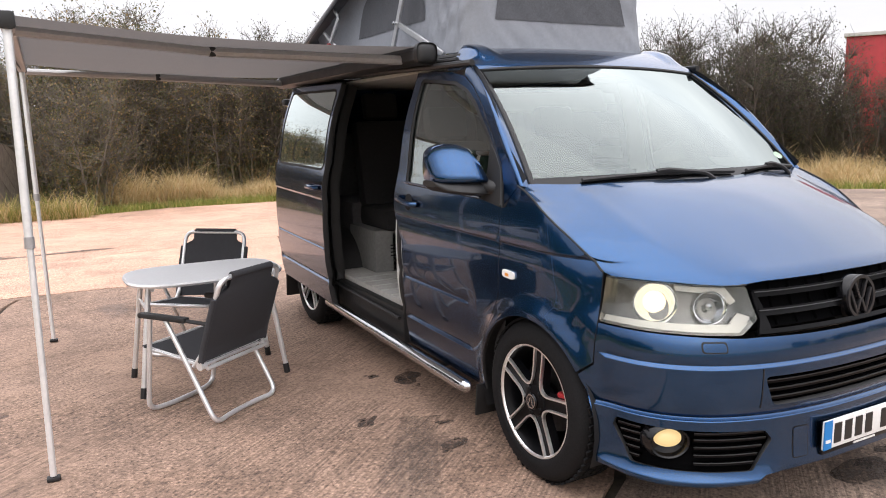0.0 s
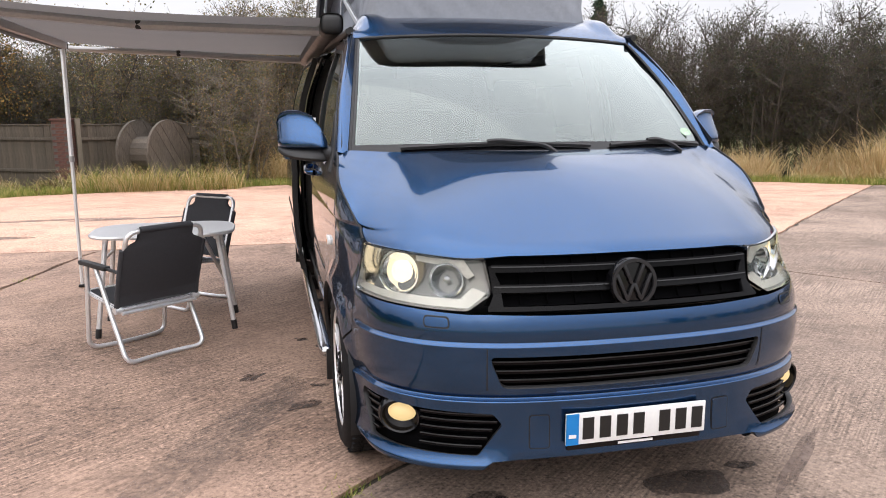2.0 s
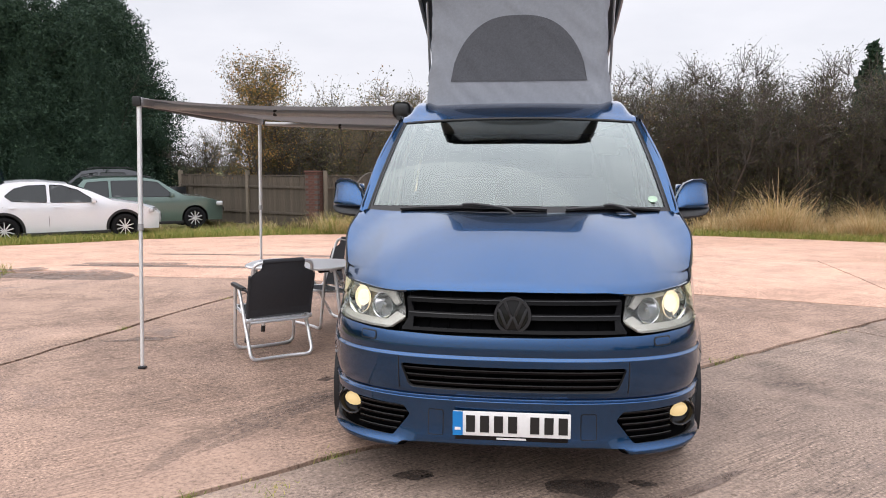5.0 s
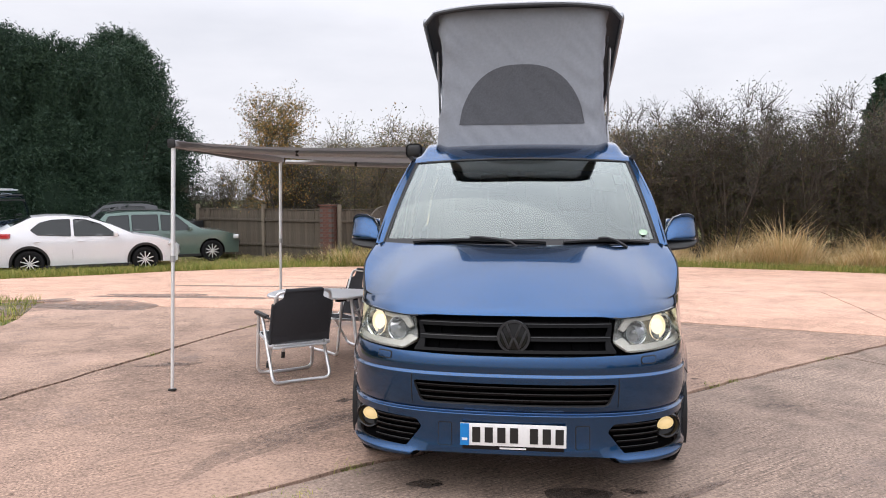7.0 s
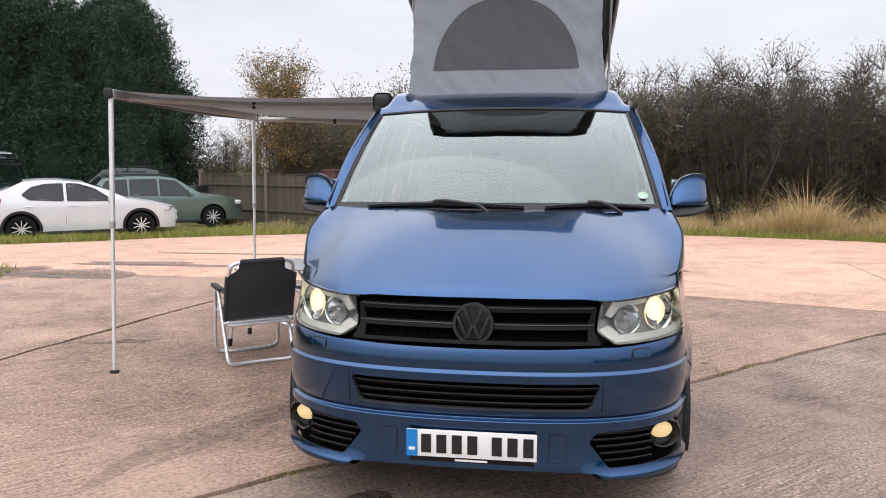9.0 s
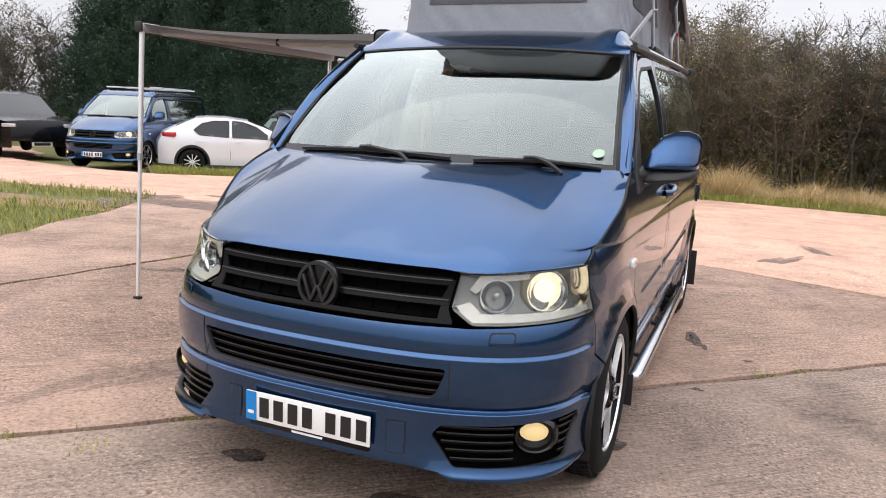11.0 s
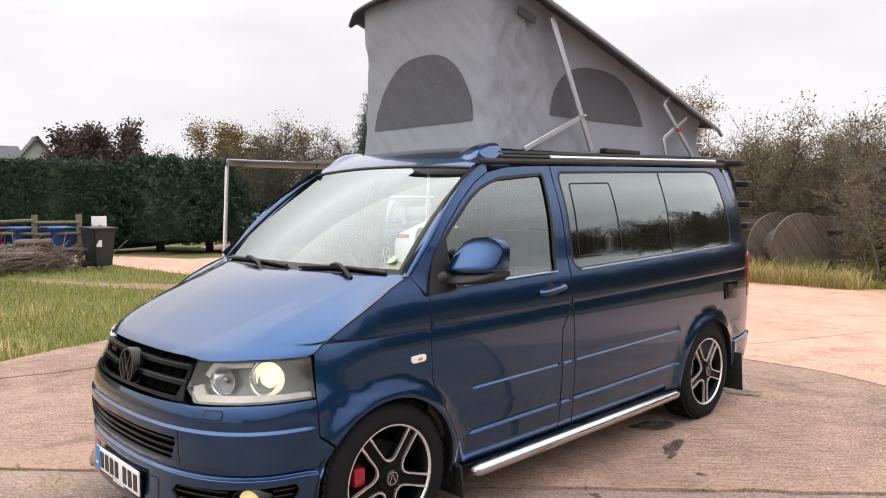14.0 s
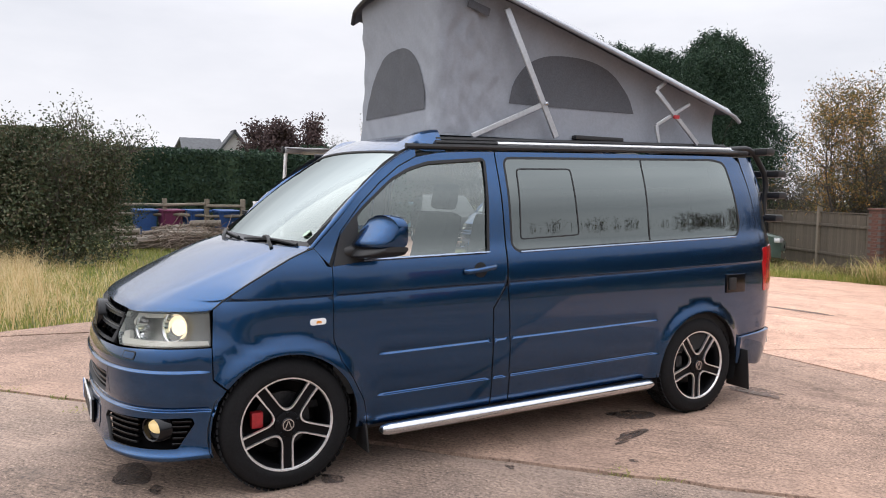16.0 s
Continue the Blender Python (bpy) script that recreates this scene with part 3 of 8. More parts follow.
def bonnet_terms(x, y):
    return np.array([x ** (2 * i) * y ** j for i in range(4) for j in range(4)])


def bonnet_height():
    """One smooth crowned sheet that meets the nose, both wings and the windscreen."""
    pts = [(bonnet_lead(k), 1.0) for k in np.linspace(0, 1, 41)] + [(bonnet_rear(k), 1.5) for k in np.linspace(0, 1, 21)]
    pts += [(bonnet_side(v), 1.5) for v in np.linspace(0, 1, 25)]
    pts += [(np.array((0, -0.754 + 0.666 * v ** 0.96, 0.95 + 0.305 * (1 - (1 - v) ** 1.42))), 0.7) for v in np.linspace(0, 1, 15)]
    for k in np.linspace(0.15, 0.85, 6):            # an easy crown between the middle and the wings
        for v in np.linspace(0.15, 0.9, 6):
            yc = -0.754 + 0.666 * v ** 0.96
            e = bonnet_side(np.interp(yc, [-0.365, 0.15], [0.0, 1.0]))
            zc, ze = 0.95 + 0.305 * (1 - (1 - v) ** 1.42), e[2] - 0.55 * max(0.0, -0.365 - yc)
            f = bonnet_lead(k)
            if yc > f[1] + 0.08:
                pts.append((np.array((0.9 * k, yc, zc + (ze - zc) * k ** 2.6)), 0.45))
    A = np.array([bonnet_terms(p[0], p[1]) * w for p, w in pts])
    return np.linalg.lstsq(A, np.array([p[2] * w for p, w in pts]), rcond=None)[0]


BON_H = bonnet_height()


def bonnet_fn(u, v):
    """u across from one side to the other, v from the leading edge back to the windscreen."""
    t = 2 * u - 1
    a = abs(t)
    f, f1, r1 = bonnet_lead(a), bonnet_lead(1.0), bonnet_rear(1.0)
    p = f + (bonnet_rear(a) - f) * v + a ** 4 * (bonnet_side(v) - (f1 + (r1 - f1) * v))
    sd = bonnet_side(v)
    z = float(bonnet_terms(p[0], p[1]) @ BON_H)
    z += (sd[2] - float(bonnet_terms(sd[0], sd[1]) @ BON_H)) * a ** 10 + (f[2] - float(bonnet_terms(f[0], f[1]) @ BON_H)) * (1 - v) ** 8 * (1 - a ** 10)
    z += 0.004 * np.exp(-((a - (0.66 + 0.10 * v)) / 0.05) ** 2) * sstep(0.05, 0.3, v) * (1 - sstep(0.85, 1.0, v))
    z -= 0.012 * max(0.0, 1 - v / 0.06) ** 2 * (1 - a ** 6)
    return (math.copysign(p[0], t), p[1], z)


def screen_fn(u, v):
    t = 2 * u - 1
    b = np.array((0.846 * t, -0.065 + 0.190 * t * t, 1.245 - 0.010 * t * t))
    c = np.array((0.728 * t, 0.670 + 0.080 * t * t, 1.795 - 0.022 * t * t))
    p = b + (c - b) * v
    p += np.array((0, -0.80, 0.60)) * 0.030 * 4 * v * (1 - v)
    return p


def pillar_fn(sign):
    ys = [(0.15, 1.246), (0.30, 1.40), (0.44, 1.555), (0.58, 1.675), (0.70, 1.755), (0.80, 1.80)]

    def fn(u, v):
        g = np.array(screen_fn(1.0, v))
        k = v * (len(ys) - 1)
        e = side_pt(np.interp(k, range(len(ys)), [p[0] for p in ys]), np.interp(k, range(len(ys)), [p[1] for p in ys]))
        p = g + (e - g) * u
        p += np.array((0.72, -0.6, 0.3)) * 0.026 * 4 * u * (1 - u)
        return (sign * p[0], p[1], p[2])
    return fn


def pillar_side_fn(sign, out=0.0, reach=1.0):
    """The flank of the pillar between its edge and the door's frame."""
    a = [(0.15, 1.246), (0.30, 1.40), (0.44, 1.555), (0.58, 1.675), (0.70, 1.755), (0.80, 1.80)]
    b = [(0.215, 1.155)] + DOOR_TOP[:5]
    b = [(0.225, 1.165), (0.30, 1.335), (0.42, 1.48), (0.55, 1.60), (0.68, 1.695), (0.80, 1.755)]

    def fn(u, v):
        k = v * 5
        ya, za = (np.interp(k, range(6), [p[i] for p in a]) for i in (0, 1))
        yb, zb = (np.interp(k, range(6), [p[i] for p in b]) for i in (0, 1))
        u = 1 - reach + u * (2 * reach - 1) if reach > 1 else u
        p = side_pt(ya + (yb - ya) * u, za + (zb - za) * u, out)
        return (sign * p[0], p[1], p[2])
    return fn


def roof_edge(y):
    z = 1.80 + 0.024 * (y - 0.8)
    return side_pt(y, z)


def roof_fn(u, v):
    """The fixed roof behind the front cap."""
    y = 0.95 + 2.62 * v
    e = roof_edge(y)
    t = 2 * u - 1
    a = abs(t)
    z = e[2] + 0.085 * (1 - a ** 6) ** 0.8
    return (e[0] * t, y, z)


def cap_fn(u, v):
    """Front fairing between the windscreen and the lifting roof, with a raised shoulder at each side."""
    t = 2 * u - 1
    a = abs(t)
    g = np.array(screen_fn(u, 1.0))
    e = roof_edge(0.80 + 0.18 * v)
    y0, y1 = g[1] - 0.005, 1.00
    x = (g[0] + (e[0] * t - g[0]) * min(1, v * 1.5 + 0.5))
    y = y0 + (y1 - y0) * v
    z0 = g[2] + 0.004
    z = z0 + 0.118 * (1 - (1 - v) ** 1.9)
    sh = sstep(0.70, 0.80, a) * (1 - sstep(0.93, 1.0, a))
    z += 0.022 * sh * sstep(0.15, 0.6, v)
    z -= (z - e[2] - 0.0) * sstep(0.86, 1.0, a) * sstep(0.0, 0.5, v)
    return (x, y, z)


def seat(parent, x, y, z, mat=None):
    s = new("seat")
    s.parent = parent
    s.matrix_world = pose(x, y, z, 0, 0, 0)
    mat = mat or M_SEAT
    part("cushion", box_bm(0, 0, 0.42, 0.52, 0.52, 0.16, 0.05), mat, s)
    part("backrest", box_bm(0, 0.28, 0.80, 0.50, 0.14, 0.66, 0.05, Matrix.Rotation(-0.22, 4, "X")), mat, s)
    part("headrest", box_bm(0, 0.39, 1.24, 0.28, 0.10, 0.20, 0.04, Matrix.Rotation(-0.2, 4, "X")), mat, s)
    part("seat_base", box_bm(0, 0.02, 0.17, 0.42, 0.46, 0.34, 0.02), M_DARKIN, s)
    part("armrest", box_bm(0.29, 0.10, 0.66, 0.06, 0.32, 0.06, 0.02), mat, s)
    return s


def mirror_loft(sg, secs):
    """A rounded shell lofted outwards through sections (k, front, rear, low, high)."""
    bm = bmesh.new()
    rings = []
    for k, y0, y1, z0, z1 in secs:
        x = sg * (0.932 + 0.206 * k)
        ring = []
        for j in range(24):
            c, q = math.cos(2 * math.pi * j / 24), math.sin(2 * math.pi * j / 24)
            yy = (y0 + y1) / 2 + (y1 - y0) / 2 * math.copysign(abs(c) ** (0.75 if c < 0 else 0.35), c)
            up = math.copysign(abs(q) ** 0.55, q)
            yy += max(0, -c) * 0.75 * (z1 - z0) * (up + 1) / 2
            ring.append(bm.verts.new((x, yy, (z0 + z1) / 2 + (z1 - z0) / 2 * up)))
        rings.append(ring if sg > 0 else ring[::-1])
    for r0, r1 in zip(rings, rings[1:]):
        for j in range(24):
            bm.faces.new((r0[j], r0[(j + 1) % 24], r1[(j + 1) % 24], r1[j]))
    bm.faces.new(rings[0][::-1])
    bm.faces.new(rings[-1])
    bmesh.ops.recalc_face_normals(bm, faces=bm.faces)
    return bm


def headlamp(van, sg):
    """Clear-lensed lamp with a lit main reflector outside and a plain one inside."""
    mir = sg < 0
    so = s_of_y(-0.375)
    loop = soften([(0.545, 0.925), (0.512, 0.812), (0.590, 0.764), (so, 0.776), (so - 0.005, 0.948), (0.86, 0.940)], 0.012, 3)
    hl = new("headlight")
    hl.parent = van
    skin("lens", loop, [], M_LENS, hl, mir, "clear lamp lens", out=0.004, lip=0.0, sq=True, rows=None, step=0.04)
    skin("housing", inset(loop, -0.004), [], M_LAMPIN, hl, mir, out=-0.070, gap=0, lip=0, sq=True, rows=None, step=0.05)
    rimpts = resample(loop, 0.03)
    v, f = [], []
    A = surf([p[0] for p in rimpts], [p[1] for p in rimpts], 0.001)
    B = surf([p[0] for p in rimpts], [p[1] for p in rimpts], -0.070)
    for a, b in zip(A, B):
        v += [a * (sg, 1, 1), b * (sg, 1, 1)]
    n = len(A)
    f = [(2 * i, 2 * ((i + 1) % n), 2 * ((i + 1) % n) + 1, 2 * i + 1) for i in range(n)]
    part("lamp_surround", (v, f), M_REFL, hl, smooth=False)
    for nm, s0, q0, r, lit in (("main_reflector", 0.945, 0.858, 0.073, True), ("inner_reflector", 0.690, 0.848, 0.055, False)):
        c = surf(s0, q0, -0.028)
        d = np.array((c[0] * 0 + (0.62 if lit else 0.40), -0.8, 0.05))
        m = look(tuple(c * (sg, 1, 1)), tuple((c + d * (1, 1, 1)) * (sg, 1, 1)))
        bowl = lathe([(r + 0.006, 0.0), (r, 0.004), (r * 0.93, 0.012), (r * 0.72, 0.034), (r * 0.45, 0.05), (0.016, 0.056)], 32, "z")
        bmesh.ops.transform(bowl, matrix=m, verts=bowl.verts)
        rf = part(nm, bowl, M_REFL, hl)
        if lit:
            gl = lathe([(0.0, 0.016), (0.026, 0.019), (0.042, 0.028), (0.038, 0.048), (0.0, 0.052)], 20, "z")
            bmesh.ops.transform(gl, matrix=m, verts=gl.verts)
            part("lit_bulb", gl, M_WARM, rf, "warm lit bulb")
            gd = lathe([(0.044, 0.036), (0.060, 0.024), (0.072, 0.008), (0.073, 0.012), (0.044, 0.042)], 28, "z")
            bmesh.ops.transform(gd, matrix=m, verts=gd.verts)
            part("glowing_bowl", gd, M_WARMDIM, rf, "reflector bowl given a soft glow of its own")
        else:
            gl = lathe([(0.0, 0.012), (0.012, 0.014), (0.014, 0.03), (0.006, 0.05)], 14, "z")
            bmesh.ops.transform(gl, matrix=m, verts=gl.verts)
            part("bulb", gl, M_CHROME, rf)
    skin("lower_reflector", [(0.545, 0.800), (0.592, 0.770), (so - 0.01, 0.782), (so - 0.015, 0.802), (0.62, 0.797)], [], M_LAMPPALE, hl, mir, "bright strip with a warm side light", out=-0.012, lip=0.02, sq=True, rows=None, step=0.03, gap=0)
    skin("upper_fin", [(0.575, 0.868), (0.62, 0.918), (0.86, 0.925), (0.85, 0.905), (0.66, 0.895), (0.60, 0.855)], [], M_LAMPPALE, hl, mir, out=-0.03, lip=0.02, sq=True, rows=None, step=0.03, gap=0)
    skin("indicator", [(0.53, 0.815), (0.545, 0.80), (0.60, 0.79), (0.62, 0.80), (0.58, 0.83)], [], M_LAMPPALE, hl, mir, "pale corner reflector", out=-0.02, lip=0.02, sq=True, rows=None, step=0.03, gap=0)


def van_front(van, full=True):
    so, sb = s_of_y(-0.375), s_of_y(-0.402)
    R = [(s_of_y(-0.372), 0.772), (s_of_y(-0.370), 0.612), (s_of_y(-0.308), 0.560), (s_of_y(-0.345), 0.50), (s_of_y(-0.372), 0.42), (s_of_y(-0.382), 0.335), (s_of_y(-0.378), 0.26), (s_of_y(-0.368), 0.222)]
    right = [(0.0, 0.750), (0.3, 0.752), (0.52, 0.757), (0.585, 0.756), (0.8, 0.765)] + R + [(0.95, 0.215), (0.70, 0.218), (0.53, 0.225), (0.50, 0.255), (0.30, 0.262), (0.0, 0.265)]
    loop = right[::-1] + [(-s, q) for s, q in right[1:-1]]
    lower = soften([(-0.515, 0.618), (-0.47, 0.506), (0.47, 0.506), (0.515, 0.618)], 0.025)
    fog = [(0.50, 0.418), (0.468, 0.380), (0.55, 0.276), (0.99, 0.280), (1.075, 0.40), (1.06, 0.432), (0.80, 0.426)]
    fogl = soften(fog, 0.012)
    fogr = [(-s, q) for s, q in fogl]
    bp = skin("bumper", loop, [lower, fogl, fogr], M_BLUE, van, False, "blue moulded front bumper with spoiler", sq=True, lip=0.02, step=0.045)
    # grille behind the lower opening
    skin("lower_grille_back", inset(lower, -0.07), [], M_VOID, bp, out=-0.07, lip=0, gap=0, sq=True, rows=None)
    for k, q in enumerate((0.592, 0.560, 0.528)):
        hw = 0.505 - 0.012 * k
        skin("lower_grille_slat", [(-hw, q - 0.006), (hw, q - 0.006), (hw, q + 0.006), (-hw, q + 0.006)], [], M_GRILLE, bp, out=-0.018, lip=0.03, gap=0, sq=True, rows=None)
        skin("slat_edge", [(-hw, q + 0.003), (hw, q + 0.003), (hw, q + 0.0065), (-hw, q + 0.0065)], [], M_SLATEDGE, bp, out=-0.016, lip=0.004, gap=0, sq=True, rows=None)
    for lp, sg in ((fogl, 1), (fogr, -1)):
        skin("fog_grille", inset(lp, -0.07), [], M_VOID, bp, out=-0.05, lip=0, gap=0, sq=True, rows=None)
        for q in (0.300, 0.328, 0.356, 0.384, 0.408):
            s0, s1 = 0.482 + max(0, 0.39 - q) * 0.62, 1.00 + (q - 0.28) * 0.45
            for p0, p1 in ((s0, 0.762), (0.962, s1)):
                a = [(sg * p0, q - 0.005), (sg * p1, q - 0.005), (sg * p1, q + 0.005), (sg * p0, q + 0.005)]
                skin("fog_grille_slat", a if sg > 0 else a[::-1], [], M_GRILLE, bp, out=-0.012, lip=0.03, gap=0, sq=True, rows=None)
                a = [(sg * p0, q + 0.002), (sg * p1, q + 0.002), (sg * p1, q + 0.0052), (sg * p0, q + 0.0052)]
                skin("slat_edge", a if sg > 0 else a[::-1], [], M_SLATEDGE, bp, out=-0.010, lip=0.004, gap=0, sq=True, rows=None)
        c = surf(sg * 0.858, 0.370, -0.031)
        n = surf_n(sg * 0.868, 0.376) + np.array((0, -0.9, 0))
        m = look(tuple(c), tuple(c + n))
        pod = lathe([(0.086, 0.03), (0.078, -0.012), (0.066, -0.026), (0.060, -0.022), (0.056, 0.0), (0.0, 0.02)], 32, "z")
        bmesh.ops.transform(pod, matrix=m @ Matrix.Diagonal((1.08, 0.88, 1, 1)), verts=pod.verts)
        fl = part("fog_light", pod, M_BLACKP, bp)
        gl = lathe([(0.056, -0.008), (0.050, -0.020), (0.030, -0.030), (0.0, -0.033)], 28, "z")
        bmesh.ops.transform(gl, matrix=m @ Matrix.Diagonal((0.92, 0.60, 1, 1)) @ Matrix.Translation((0, 0.014, 0.012)), verts=gl.verts)
        part("lit_lens", gl, M_FOGGLOW, fl, "lit warm yellow fog lamp lens")
    for sg in (-1, 1):                              # headlight washer flaps
        a = soften([(sg * 0.655, 0.712), (sg * 0.74, 0.712), (sg * 0.745, 0.742), (sg * 0.66, 0.742)], 0.012)
        w_ = soften([(sg * 0.650, 0.707), (sg * 0.745, 0.707), (sg * 0.750, 0.747), (sg * 0.655, 0.747)], 0.014)
        skin("flap_gap", w_ if sg > 0 else w_[::-1], [], M_SEAL, bp, out=0.0012, lip=0, gap=0, sq=True, rows=None, step=0.02)
        skin("washer_flap", a if sg > 0 else a[::-1], [], M_BLUE, bp, out=0.0025, lip=0.004, gap=0, sq=True, rows=None)
        b = [(sg * 0.52, 0.50), (sg * 0.524, 0.50), (sg * 0.524, 0.648), (sg * 0.52, 0.648)]
        skin("bumper_seam", b if sg > 0 else b[::-1], [], M_SEAL, bp, out=0.0015, lip=0, gap=0, sq=True, rows=None, step=0.02)
    # upper grille
    gt = [(-0.535, 0.770), (0.535, 0.770), (0.505, 0.812), (0.535, 0.93), (0.3, 0.955), (0, 0.96), (-0.3, 0.955), (-0.535, 0.93), (-0.505, 0.812)]
    gr = skin("grille", gt, [], M_VOID, van, False, "gloss black slatted radiator grille", out=-0.05, lip=0, gap=0, sq=True, rows=None)
    for q, hw, t in ((0.897, 0.51, 0.0125), (0.833, 0.50, 0.0125), (0.772, 0.52, 0.007)):
        skin("grille_slat", [(-hw, q - t), (hw, q - t), (hw, q + t), (-hw, q + t)], [], M_GRILLE, gr, out=0.003, lip=0.035, gap=0, sq=True, rows=None)
        if t > 0.01:
            skin("slat_ridge", [(-hw, q + 0.004), (hw, q + 0.004), (hw, q + 0.008), (-hw, q + 0.008)], [], M_SLATEDGE, gr, out=0.007, lip=0.006, gap=0, sq=True, rows=None)
    for sg in (-1, 1):
        a = [(sg * 0.465, 0.772), (sg * 0.52, 0.772), (sg * 0.502, 0.812), (sg * 0.522, 0.904), (sg * 0.507, 0.904), (sg * 0.478, 0.85)]
        skin("grille_end", a if sg > 0 else a[::-1], [], M_GRILLE, gr, out=0.001, lip=0.02, gap=0, sq=True, rows=None, step=0.03)
    for k in range(-9, 10):
        if abs(k) > 1 and k % 2 == 0:
            skin("grille_rib", [(k * 0.05 - 0.002, 0.78), (k * 0.05 + 0.002, 0.78), (k * 0.05 + 0.002, 0.94), (k * 0.05 - 0.002, 0.94)], [], M_VOID, gr, out=-0.036, lip=0.02, gap=0, sq=True, rows=None, step=0.04)
    c = surf(0, 0.842, 0.012)
    m = look(tuple(c), (0, -3, 1.05))
    em = lathe([(0.083, 0.03), (0.083, -0.012), (0.079, -0.018), (0.071, -0.018), (0.067, -0.006), (0.0, -0.008)], 40, "z")
    bmesh.ops.transform(em, matrix=m, verts=em.verts)
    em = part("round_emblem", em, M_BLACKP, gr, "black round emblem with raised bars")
    part("emblem_ring", lathe([(0.082, -0.010), (0.082, -0.021), (0.070, -0.021), (0.069, -0.008)], 40, "z"), M_EMBLEM, em).data.transform(m)
    for x0, y0, a, ln in ((-0.023, 0.030, 0.40, 0.075), (0.023, 0.030, -0.40, 0.075), (-0.043, -0.016, 0.40, 0.098), (0.043, -0.016, -0.40, 0.098), (-0.013, -0.030, -0.40, 0.058), (0.013, -0.030, 0.40, 0.058)):
        b = box_bm(x0, y0, -0.014, 0.012, ln, 0.012, 0.003, Matrix.Rotation(a, 4, "Z"))
        bmesh.ops.transform(b, matrix=m, verts=b.verts)
        part("emblem_bar", b, M_EMBLEM, em)
    # number plate, its characters as plain bars
    py = -0.873
    pl = part("number_plate", box_bm(0, py, 0.366, 0.52, 0.008, 0.111, 0.003), M_WHITEP, bp, "white number plate with a blue end band")
    part("plate_holder", box_bm(0, py + 0.012, 0.350, 0.50, 0.014, 0.125, 0.004), M_BLACKP, bp)
    part("plate_band", box_bm(-0.2375, py - 0.0055, 0.366, 0.045, 0.003, 0.109), M_PLATEBLUE, pl)
    part("band_bar", box_bm(-0.2375, py - 0.008, 0.343, 0.026, 0.002, 0.012), M_WHITEP, pl)
    for k in range(7):
        x = -0.180 + k * 0.062 + (0.035 if k > 3 else 0)
        part("plate_bar", box_bm(x, py - 0.0055, 0.366, 0.040, 0.003, 0.076), M_BAR, pl)
    part("dealer_bar", box_bm(0.0, py + 0.004, 0.298, 0.13, 0.003, 0.008), M_WHITEP, bp)
    for sg in (-1, 1):
        headlamp(van, sg)
    for sg in (-1, 1):                              # front corner recesses beside the plate: proud plates, dark sheets for their shade
        a = soften([(sg * 0.31, 0.30), (sg * 0.375, 0.30), (sg * 0.375, 0.41), (sg * 0.31, 0.41)], 0.008)
        skin("recess_edge_shade", inset(a, -0.004) if sg > 0 else inset(a, -0.004)[::-1], [], M_SEAL, bp, out=0.0012, lip=0, gap=0, sq=True, rows=None, step=0.03)
        skin("bumper_recess", a if sg > 0 else a[::-1], [], M_BLUE, bp, out=0.003, lip=0.003, gap=0, sq=True, rows=None)
    for sg in (-1, 1):
        part("bonnet_seam", tube([tuple((bonnet_side(v) + np.array((0.005, 0, 0.001))) * (sg, 1, 1)) for v in np.linspace(0, 1, 26)], 0.0042, 6), M_SEAL, van)
        part("bonnet_seam", tube([tuple((bonnet_lead(k) + np.array((0, -0.002, -0.014))) * (sg, 1, 1)) for k in np.linspace(0.46, 0.99, 18)], 0.0042, 6), M_SEAL, van)
    bn = patch("bonnet", bonnet_fn, 64, 40, M_BLUE, van, "blue bonnet mirroring the pale sky", lip=0.015)


